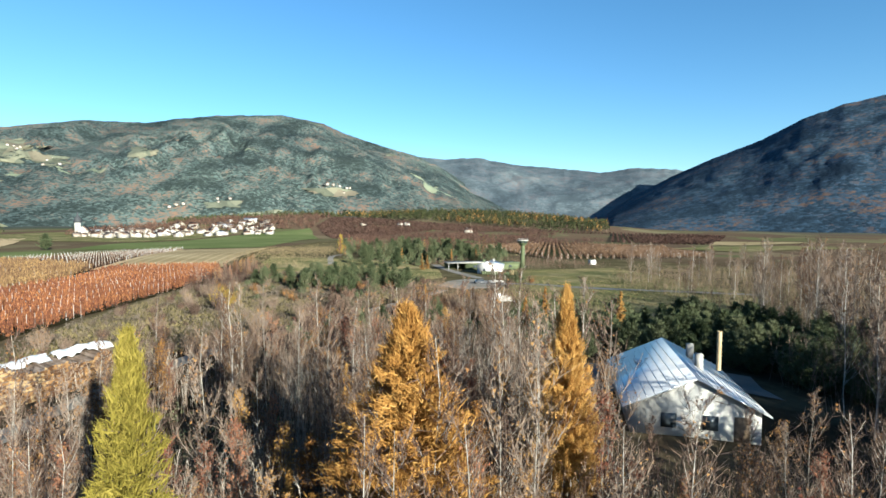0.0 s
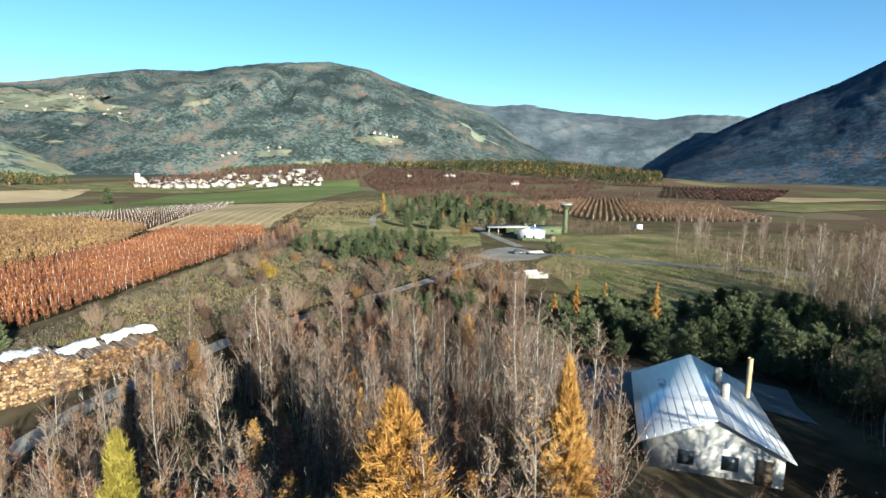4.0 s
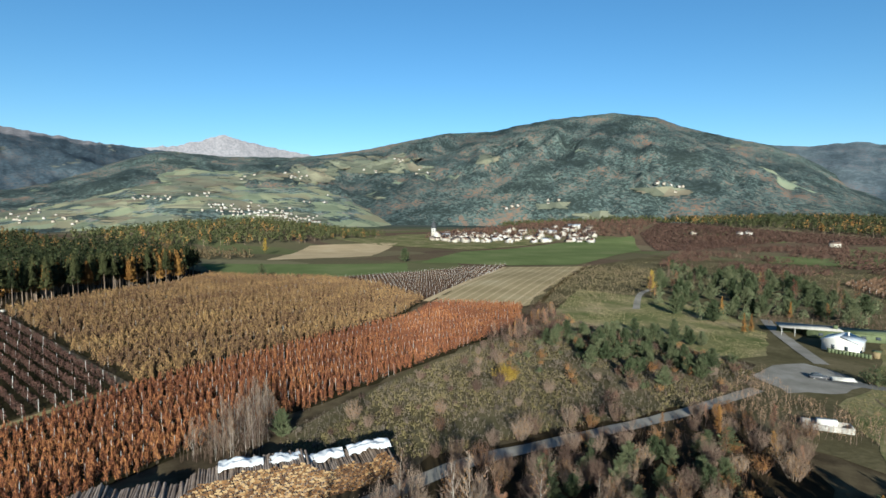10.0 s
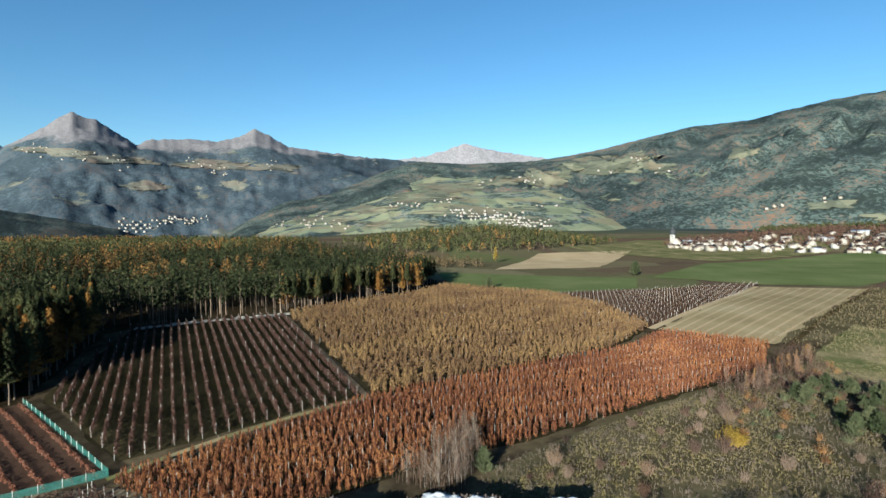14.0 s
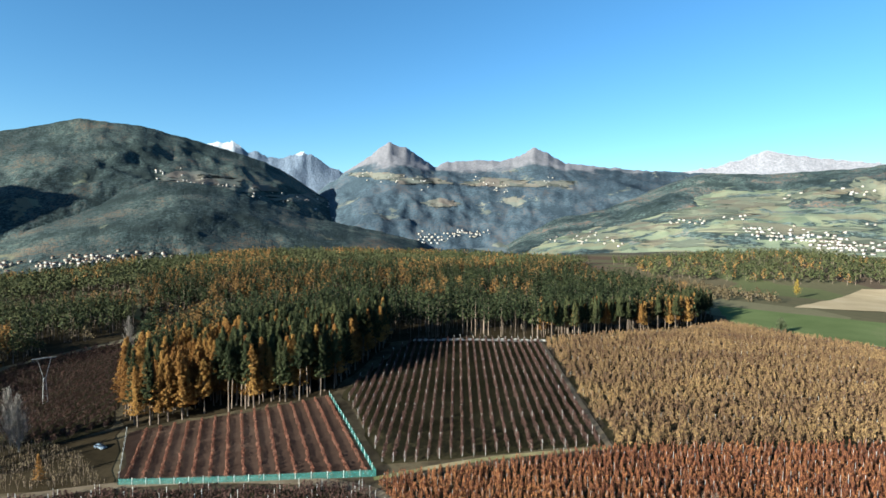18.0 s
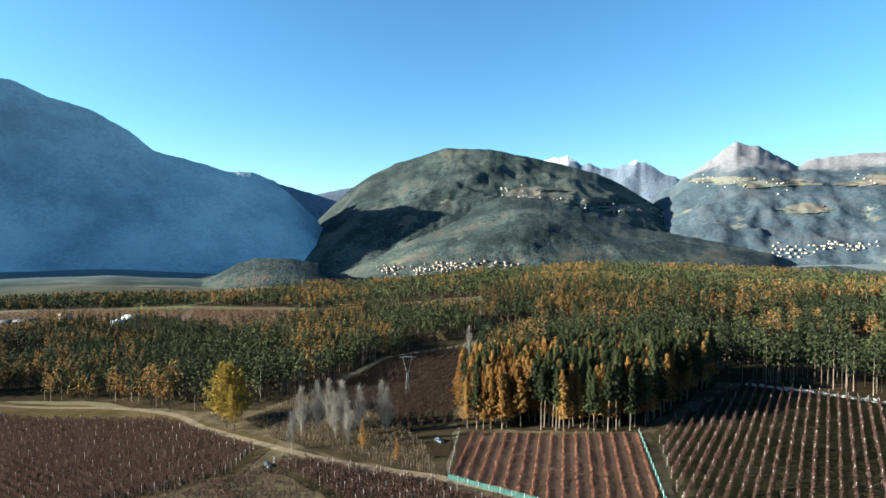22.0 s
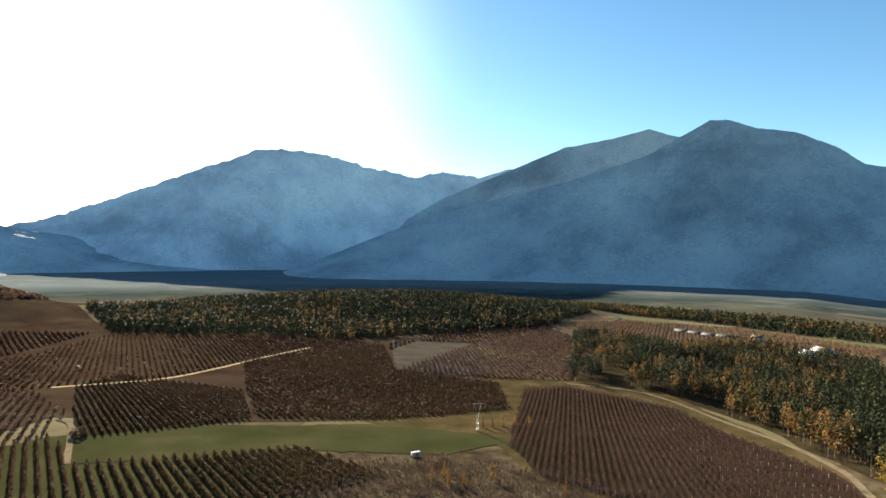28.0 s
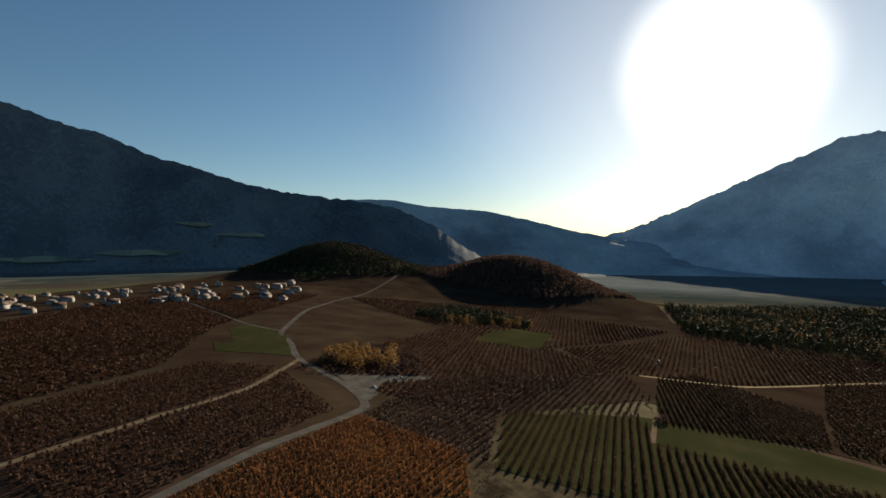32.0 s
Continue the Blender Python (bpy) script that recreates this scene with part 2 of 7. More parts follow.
nt.links.new(gpos, vor.inputs["Vector"])
sep = nt.nodes.new("ShaderNodeSeparateColor")
nt.links.new(vor.outputs["Color"], sep.inputs[0])
plots = ramp(nt, sep.outputs[0], [(0.0, (0.11, 0.082, 0.06)), (0.3, (0.13, 0.09, 0.066)), (0.5, (0.125, 0.118, 0.068)), (0.62, (0.18, 0.155, 0.095)), (0.75, (0.115, 0.135, 0.06)), (0.88, (0.22, 0.19, 0.12)), (0.97, (0.14, 0.1, 0.07))])
plots = mixc(nt, 0.45, plots, ramp(nt, noise_tex(nt, gpos, 0.15, 6.0), [(0.3, (0.015, 0.012, 0.006)), (0.7, (0.06, 0.043, 0.025))]))
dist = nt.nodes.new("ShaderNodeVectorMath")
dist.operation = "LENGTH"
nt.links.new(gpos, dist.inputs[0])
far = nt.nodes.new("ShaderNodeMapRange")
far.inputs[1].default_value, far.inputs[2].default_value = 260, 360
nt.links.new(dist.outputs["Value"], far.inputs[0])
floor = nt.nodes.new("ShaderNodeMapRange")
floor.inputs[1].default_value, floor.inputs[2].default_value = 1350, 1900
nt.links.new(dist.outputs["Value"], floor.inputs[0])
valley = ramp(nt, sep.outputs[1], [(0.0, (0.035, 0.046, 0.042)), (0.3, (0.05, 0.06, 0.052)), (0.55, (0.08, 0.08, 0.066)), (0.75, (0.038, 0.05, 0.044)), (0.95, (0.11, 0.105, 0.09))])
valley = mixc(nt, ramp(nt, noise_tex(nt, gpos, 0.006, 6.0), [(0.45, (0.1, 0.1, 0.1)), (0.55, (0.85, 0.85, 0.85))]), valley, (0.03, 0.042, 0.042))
# Far floor mixed towards pale blue: distance haze put into the colour.
haze_floor = nt.nodes.new("ShaderNodeMapRange")
haze_floor.inputs[1].default_value, haze_floor.inputs[2].default_value = 2000, 2500
nt.links.new(dist.outputs["Value"], haze_floor.inputs[0])
valley = mixc(nt, haze_floor.outputs[0], valley, mixc(nt, 0.3, valley, (0.3, 0.34, 0.36)))
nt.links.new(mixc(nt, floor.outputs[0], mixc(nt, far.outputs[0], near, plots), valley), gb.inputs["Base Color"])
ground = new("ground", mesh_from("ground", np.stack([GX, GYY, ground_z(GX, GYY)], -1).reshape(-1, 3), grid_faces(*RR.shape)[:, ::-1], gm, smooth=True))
tagged(ground, "rough autumn grassland and orchard country on a sloping terrace", "ground", kind="structure")


# ---- mountains round the valley ----
def mountain_mat(name, forest, russet, meadow, rock, meadow_at=0.62, rock_z=9000.0, scale=1.0, snow_z=9000.0, tone=0.66, relief=9.0, grain=0.085, deep=0.34, autumn=0.0, even=0.0):
    """Woods of single crowns, dark and light, with russet larch patches, meadows, bare rock and snow higher up."""
    m = bpy.data.materials.new(name)
    m.use_nodes = True
    nt = m.node_tree
    b = nt.nodes["Principled BSDF"]
    b.inputs["Roughness"].default_value = 0.95
    b.inputs["Specular IOR Level"].default_value = 0.05
    forest, russet, meadow = (tuple(v * tone for v in c) for c in (forest, russet, meadow))
    pos = nt.nodes.new("ShaderNodeNewGeometry").outputs["Position"]

    def arith(op, a, k1, k2=0.0):
        n = nt.nodes.new("ShaderNodeMath")
        n.operation = op
        for sock, val in zip(n.inputs, (a, k1, k2)):
            if hasattr(val, "is_linked"):
                nt.links.new(val, sock)
            else:
                sock.default_value = val
        return n.outputs[0]

    crown = nt.nodes.new("ShaderNodeTexVoronoi")
    crown.inputs["Scale"].default_value = grain
    nt.links.new(pos, crown.inputs["Vector"])
    each = nt.nodes.new("ShaderNodeSeparateColor")
    nt.links.new(crown.outputs["Color"], each.inputs[0])
    speck = noise_tex(nt, pos, 0.05, 6.0, 0.7)
    patch = noise_tex(nt, pos, 0.0046 * scale, 8.0, 0.62)
    stand = noise_tex(nt, pos, 0.0013 * scale, 5.0, 0.6)
    fine = noise_tex(nt, pos, 0.12 * scale, 4.0, 0.8)
    pick = arith("MULTIPLY_ADD", each.outputs[0], 0.66, arith("MULTIPLY_ADD", patch, 2.6, -1.18 + autumn))
    woods = ramp(nt, pick, [(0.12, tuple(v * deep for v in forest)), (0.38, tuple(v * (0.5 + 0.5 * deep) for v in forest)), (0.58, tuple(v * 1.22 for v in forest)), (0.74, tuple(0.5 * (v + w) for v, w in zip(forest, russet))), (0.92, tuple(v * 1.1 for v in russet))])
    woods = mixc(nt, even, woods, forest)
    woods = mixc(nt, 1.0, woods, ramp(nt, stand, [(0.36, (0.6, 0.63, 0.66)), (0.5, (1.0, 1.0, 1.0)), (0.64, (1.28, 1.25, 1.18))]), "MULTIPLY")
    lawn = ramp(nt, fine, [(0.3, tuple(v * 0.8 for v in meadow)), (0.7, tuple(v * 1.15 for v in meadow))])
    cells = nt.nodes.new("ShaderNodeTexVoronoi")
    cells.inputs["Scale"].default_value = 0.011
    nt.links.new(pos, cells.inputs["Vector"])
    tint = nt.nodes.new("ShaderNodeSeparateColor")
    nt.links.new(cells.outputs["Color"], tint.inputs[0])
    lawn = mixc(nt, 0.6, lawn, ramp(nt, tint.outputs[0], [(0.1, tuple(v * 0.42 for v in meadow)), (0.4, meadow), (0.7, (meadow[0] * 1.4, meadow[1] * 1.2, meadow[2] * 1.1)), (0.9, (meadow[0] * 1.05, meadow[1] * 0.74, meadow[2] * 0.72))]))
    mask2 = ramp(nt, noise_tex(nt, pos, 0.0036 * scale, 6.0, 0.66), [(meadow_at - 0.012, (0, 0, 0)), (meadow_at + 0.012, (1, 1, 1))])
    col = mixc(nt, mask2, woods, lawn)
    sepz = nt.nodes.new("ShaderNodeSeparateXYZ")
    nt.links.new(pos, sepz.inputs[0])
    for level, paint in ((rock_z, rock), (snow_z, (0.6, 0.62, 0.65))):
        if level < 8000:
            mr = nt.nodes.new("ShaderNodeMapRange")
            mr.inputs[1].default_value, mr.inputs[2].default_value = level + 115, level + 150
            nt.links.new(arith("MULTIPLY_ADD", patch, 260.0, sepz.outputs[2]), mr.inputs[0])
            col = mixc(nt, mr.outputs[0], col, ramp(nt, speck, [(0.35, tuple(v * 0.6 for v in paint)), (0.65, paint)]))
    nt.links.new(col, b.inputs["Base Color"])
    bp = nt.nodes.new("ShaderNodeBump")
    bp.inputs["Strength"].default_value, bp.inputs["Distance"].default_value = 0.75, relief
    nt.links.new(arith("MULTIPLY_ADD", crown.outputs["Distance"], -0.5, speck), bp.inputs["Height"])
    nt.links.new(bp.outputs[0], b.inputs["Normal"])
    return m


SLOPES = {}


def gz_at(x, y):
    return float(ground_z(x, y))


def mountain(name, crest, r0, r1, z0, eye, mat, label, rough=1.0, curve=1.0, seed=0.0, step=0.22, back=500, fold=0.07, jagged=0.07):
    """A slope that climbs from radius r0 to a crest at r1 seen from height eye; crest: azimuth, elevation in degrees."""
    crest = sorted(crest)
    azs = np.arange(crest[0][0], crest[-1][0] + step * 0.5, step)
    els = np.interp(azs, [c[0] for c in crest], [c[1] for c in crest])
    kk = np.array([0.1, 0.8, 0.1])
    els = np.convolve(np.pad(els, 1, "edge"), kk, "valid")
    els = els * 1.05
    broad = np.convolve(np.pad(els, 15, "edge"), np.ones(31) / 31, "valid")
    jag = [r1 * math.tan(radians(jagged * noise.fractal(Vector((a * 0.9, seed, 0.0)), 0.7, 2.0, 3))) for a in azs]
    nv = 60
    V = np.zeros((len(azs), nv + 4, 3))
    for i, (a, e) in enumerate(zip(azs, els)):
        ar = radians(a)
        ux, uy = -math.sin(ar), math.cos(ar)
        top = eye + r1 * math.tan(radians(e))
        zb = min(z0, gz_at(ux * r0, uy * r0)) - 8
        low = eye + r1 * math.tan(radians(broad[i]))
        side = ar * r1
        for j in range(nv + 1):
            v = j / nv
            r = r0 + (r1 - r0) * v
            n3 = noise.fractal(Vector((ux * r / 620, uy * r / 620, seed)), 0.9, 2.1, 5)
            skew = 0.5 * n3 + 0.35 * v
            spur = 1.0 - 2.0 * abs(noise.fractal(Vector((side / 980 + skew, v * 0.8, seed)), 0.9, 2.1, 3))
            gully = 1.0 - 2.0 * abs(noise.fractal(Vector((side / 330 - skew, v * 1.7, seed + 4.0)), 0.8, 2.1, 4))
            w = 4 * v * (1 - v)
            z = zb + (low + (top - low) * v ** 4 - zb) * v ** curve + (spur * 0.085 * rough + gully * 0.04 * rough + n3 * fold) * w * max(top - z0, 60)
            z = min(z, eye + r * math.tan(radians(e)) - (1 - v) * 0.04 * (r1 - r0)) if v < 1 else top
            z += jag[i] * v ** 4
            V[i, j] = (ux * r, uy * r, z)
        for j, (dr, dz) in enumerate(((0, 0), (back * 0.4, 0.25), (back, 0.8))):
            V[i, nv + 1 + j] = (ux * (r1 + dr), uy * (r1 + dr), top + jag[i] - (top - z0) * dz)
    SLOPES[name] = (azs, V[:, :nv + 1])
    F = grid_faces(len(azs), nv + 4)
    F = F[(np.arange(len(F)) % (nv + 3)) != nv]                  # a sharp crest
    me = mesh_from(name, V.reshape(-1, 3), F, mat, smooth=True)
    ob = new(name, me)
    return tagged(ob, label, "mountain", kind="structure")


# Bluish and pale base colours below stand in for haze in the air.
MM = {}
MM["near"] = mountain_mat("wooded_slope", (0.095, 0.13, 0.126), (0.205, 0.135, 0.1), (0.26, 0.3, 0.21), (0.4, 0.38, 0.36), 0.66, relief=4.5, deep=0.36, tone=0.6, autumn=-0.06, grain=0.11)
MM["farm"] = mountain_mat("farmed_slope", (0.115, 0.15, 0.14), (0.22, 0.175, 0.14), (0.2, 0.228, 0.15), (0.3, 0.28, 0.26), 0.475, scale=1.9, tone=0.84, relief=3.0, autumn=-0.12)
MM["blue"] = mountain_mat("haze_tinted_wooded_slope", (0.12, 0.155, 0.18), (0.17, 0.15, 0.155), (0.22, 0.25, 0.24), (0.3, 0.3, 0.32), 0.66, relief=3.0, deep=0.6, tone=0.58, even=0.3)
MM["dusk"] = mountain_mat("green_wooded_slope", (0.08, 0.108, 0.104), (0.165, 0.12, 0.085), (0.16, 0.17, 0.12), (0.3, 0.3, 0.32), 0.66, relief=4.5, deep=0.36, tone=0.55, autumn=-0.06, grain=0.12, even=0.1)
# East slope's shade is put into a dark blue base colour.
MM["east"] = mountain_mat("shade_tinted_slope", (0.045, 0.08, 0.122), (0.13, 0.09, 0.075), (0.13, 0.16, 0.14), (0.25, 0.28, 0.32), 0.68, relief=3.0, deep=0.5, tone=0.6, autumn=-0.05)
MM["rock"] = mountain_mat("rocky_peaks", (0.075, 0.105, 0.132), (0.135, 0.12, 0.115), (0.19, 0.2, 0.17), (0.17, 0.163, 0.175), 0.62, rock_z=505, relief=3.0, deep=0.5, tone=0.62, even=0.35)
MM["pale"] = mountain_mat("haze_tinted_pale_peaks", (0.28, 0.34, 0.42), (0.34, 0.35, 0.4), (0.36, 0.37, 0.41), (0.21, 0.205, 0.225), 0.9, rock_z=200, deep=0.6)
MM["snow"] = mountain_mat("haze_tinted_snowy_peaks", (0.22, 0.3, 0.4), (0.26, 0.31, 0.4), (0.27, 0.33, 0.4), (0.14, 0.17, 0.22), 0.9, rock_z=250, snow_z=684, deep=0.6)
# Shaded slopes are lightened here so haze seems to lie before them.
MM["shade2"] = mountain_mat("haze_tinted_dark_slope", (0.17, 0.2, 0.22), (0.2, 0.2, 0.19), (0.25, 0.27, 0.23), (0.3, 0.34, 0.4), 0.66, rock_z=1100, tone=0.8, relief=2.0, deep=0.66, even=0.4)
MM["shade"] = mountain_mat("haze_lightened_slope", (0.345, 0.395, 0.41), (0.4, 0.43, 0.43), (0.44, 0.47, 0.46), (0.3, 0.34, 0.4), 0.74, rock_z=1100, tone=1.0, relief=2.0, deep=0.7, even=0.6)
MM["haze"] = mountain_mat("painted_haze_slope", (0.6, 0.63, 0.64), (0.61, 0.63, 0.63), (0.62, 0.64, 0.63), (0.3, 0.34, 0.4), 0.8, rock_z=1100, tone=1.0, relief=1.5, deep=0.82, even=0.5)

mountain("mountain_north", [(-14, -0.9), (-10, -0.3), (-8.3, 0.5), (-5.5, 1.5), (-2.8, 3.0), (0.5, 4.9), (3.2, 6.0), (6, 6.7), (9.9, 7.8), (12.5, 8.8), (16.5, 9.4), (22.3, 9.0), (26.2, 8.4), (28.4, 7.9), (33.4, 7.7), (38.5, 6.7), (41.2, 6.1), (45, 5.5), (48.3, 5.1), (55.5, 4.9), (60.5, 5.2), (62.7, 4.6), (69.3, 2.4), (74.8, 1.6), (79.2, -0.7), (84, -3.0)],
         1900, 4000, -40, 36, MM["near"], "broad wooded mountain with russet larch patches and small clearings", seed=1.0, rough=1.0)
mountain("hillside_farms", [(34, -1.6), (38, 0.2), (42, 2.8), (46, 3.9), (52, 3.9), (58, 4.1), (62, 3.6), (68, 1.7), (74, 0.8), (79, -1.3), (86, -3.4)],
         1400, 3600, -60, 40, MM["farm"], "terraced farm hillside of meadows, hedges and woods", rough=0.45, seed=2.2, curve=0.9)
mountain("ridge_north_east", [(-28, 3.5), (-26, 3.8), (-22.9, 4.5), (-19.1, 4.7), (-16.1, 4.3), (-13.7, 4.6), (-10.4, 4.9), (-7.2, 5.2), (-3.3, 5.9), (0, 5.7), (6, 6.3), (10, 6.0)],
         3000, 4700, -20, 30, MM["blue"], "long distant wooded ridge tinted blue for haze, closing the side valley", seed=3.0, rough=0.5, fold=0.03)
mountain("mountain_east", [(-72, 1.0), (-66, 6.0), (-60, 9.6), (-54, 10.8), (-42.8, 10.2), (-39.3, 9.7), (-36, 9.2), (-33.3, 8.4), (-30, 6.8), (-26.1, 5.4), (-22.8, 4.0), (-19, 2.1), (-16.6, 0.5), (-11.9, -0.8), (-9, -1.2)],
         1700, 3500, -20, 22, MM["east"], "steep wooded mountain with blue shade put into its colour", seed=4.0, rough=0.3, fold=0.02)
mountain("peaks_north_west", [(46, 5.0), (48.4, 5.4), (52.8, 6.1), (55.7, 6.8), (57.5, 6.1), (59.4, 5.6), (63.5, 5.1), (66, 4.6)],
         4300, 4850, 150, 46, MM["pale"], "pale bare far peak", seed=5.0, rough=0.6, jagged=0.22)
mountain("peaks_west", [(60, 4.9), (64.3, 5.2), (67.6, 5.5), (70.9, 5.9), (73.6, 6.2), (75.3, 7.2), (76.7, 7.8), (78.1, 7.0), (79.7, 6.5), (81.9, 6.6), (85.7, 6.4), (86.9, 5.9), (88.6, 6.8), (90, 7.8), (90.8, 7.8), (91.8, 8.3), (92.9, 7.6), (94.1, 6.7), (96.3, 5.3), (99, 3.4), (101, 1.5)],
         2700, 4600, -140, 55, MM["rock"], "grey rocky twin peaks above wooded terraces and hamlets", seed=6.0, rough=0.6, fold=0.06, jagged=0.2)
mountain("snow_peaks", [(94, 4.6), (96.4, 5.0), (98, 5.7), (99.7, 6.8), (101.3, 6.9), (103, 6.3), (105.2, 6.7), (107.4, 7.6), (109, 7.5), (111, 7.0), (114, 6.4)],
         4300, 4880, 100, 58, MM["snow"], "far peaks tinted blue for haze, with a small snowfield", seed=7.0, rough=0.8, jagged=0.36)
mountain("mountain_south_west", [(84, -3.6), (87.6, -2.8), (90.3, -1.1), (94.2, 0.5), (98.6, 2.7), (101.9, 4.8), (104.2, 5.9), (108, 6.95), (110.8, 7.6), (115.2, 8.5), (120.1, 8.65), (122.4, 7.9), (125.2, 7.1), (128, 5.8), (130.2, 4.3), (133.5, 1.2), (138, -3.2)],
         2300, 4000, -150, 58, MM["dusk"], "wooded mountain with a terrace of farms and a deep shaded gully", seed=8.0, rough=0.55, fold=0.05)
mountain("spur_south_west", [(82, -4.2), (86.5, -2.9), (88.6, -1.7), (94.0, -0.5), (99.8, 0.5), (107.4, 3.1), (110.9, 3.6), (114.1, 3.7), (118.5, 1.7), (125.2, -0.8), (130, -2.6), (134, -4.2)],
         1700, 2900, -150, 66, MM["dusk"], "dark green wooded spur before the mountain", seed=8.6, rough=0.4, curve=0.9, fold=0.06)
mountain("valley_knoll", [(129, -5.2), (131.1, -4.1), (133, -3.0), (135.8, -2.5), (139.2, -2.4), (141.3, -3.0), (143.3, -4.2), (145, -5.2)],
         1750, 2050, -110, 66, MM["dusk"], "low wooded knoll in the valley", seed=8.9, rough=0.3, curve=0.7, back=300)
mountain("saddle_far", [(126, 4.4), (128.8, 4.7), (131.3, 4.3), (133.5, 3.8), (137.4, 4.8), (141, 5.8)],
         4300, 4850, 0, 66, MM["snow"], "far notch of rock tinted pale blue for haze", seed=9.0, rough=0.3)
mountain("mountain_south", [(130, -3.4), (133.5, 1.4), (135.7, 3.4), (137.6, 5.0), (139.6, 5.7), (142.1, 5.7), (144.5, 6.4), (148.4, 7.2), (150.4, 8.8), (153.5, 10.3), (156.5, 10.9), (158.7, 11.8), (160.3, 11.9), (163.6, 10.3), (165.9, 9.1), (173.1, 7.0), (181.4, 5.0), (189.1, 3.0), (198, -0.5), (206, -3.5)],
         2700, 3500, -100, 70, MM["shade"], "great steep shaded mountain with haze put into its colour", seed=10.0, rough=0.5, curve=1.3, fold=0.04)
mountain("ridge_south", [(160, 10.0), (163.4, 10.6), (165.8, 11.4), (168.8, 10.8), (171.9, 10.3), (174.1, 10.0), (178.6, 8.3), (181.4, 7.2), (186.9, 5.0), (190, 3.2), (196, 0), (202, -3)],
         3300, 4300, -100, 74, MM["shade"], "second shaded ridge with painted blue haze and a bare top", seed=11.0, rough=0.8, curve=1.5, fold=0.04)
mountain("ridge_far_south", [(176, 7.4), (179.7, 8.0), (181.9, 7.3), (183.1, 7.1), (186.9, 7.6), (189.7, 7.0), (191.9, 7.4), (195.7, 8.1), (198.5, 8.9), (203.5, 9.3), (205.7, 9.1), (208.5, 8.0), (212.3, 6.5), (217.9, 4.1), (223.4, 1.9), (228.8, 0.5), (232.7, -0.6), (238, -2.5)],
         3850, 4750, -100, 79, MM["haze"], "ridge below the sun with pale haze put into its colour", seed=12.0, rough=0.7, curve=1.2, fold=0.04, jagged=0.24)
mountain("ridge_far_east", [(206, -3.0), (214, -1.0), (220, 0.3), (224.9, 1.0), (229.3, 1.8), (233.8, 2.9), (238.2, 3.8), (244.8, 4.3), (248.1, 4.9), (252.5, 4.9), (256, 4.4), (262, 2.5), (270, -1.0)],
         3700, 4400, -60, 82, MM["shade"], "ridges closing the valley below the sun, pale haze painted in", seed=14.0, rough=0.8, curve=1.1, fold=0.04)
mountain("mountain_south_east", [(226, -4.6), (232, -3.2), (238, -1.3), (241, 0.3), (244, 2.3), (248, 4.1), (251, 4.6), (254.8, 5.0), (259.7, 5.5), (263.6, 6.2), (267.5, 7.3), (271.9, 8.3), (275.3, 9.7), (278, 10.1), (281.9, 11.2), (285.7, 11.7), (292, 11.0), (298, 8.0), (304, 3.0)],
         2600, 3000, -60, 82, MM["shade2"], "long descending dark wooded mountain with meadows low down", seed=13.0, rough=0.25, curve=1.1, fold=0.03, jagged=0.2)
mountain("wooded_hill", [(93, -5.0), (90, -3.4), (87, -2.5), (83, -2.2), (79, -2.7), (75, -2.9), (71, -3.2), (66, -3.8), (62, -4.6)],
         1150, 1500, -70, 56, MM["dusk"], "low brown wooded hill before the side valley", seed=15.0, rough=0.5, curve=0.7, back=250)

# ---- helpers for things ----
from mathutils.geometry import delaunay_2d_cdt


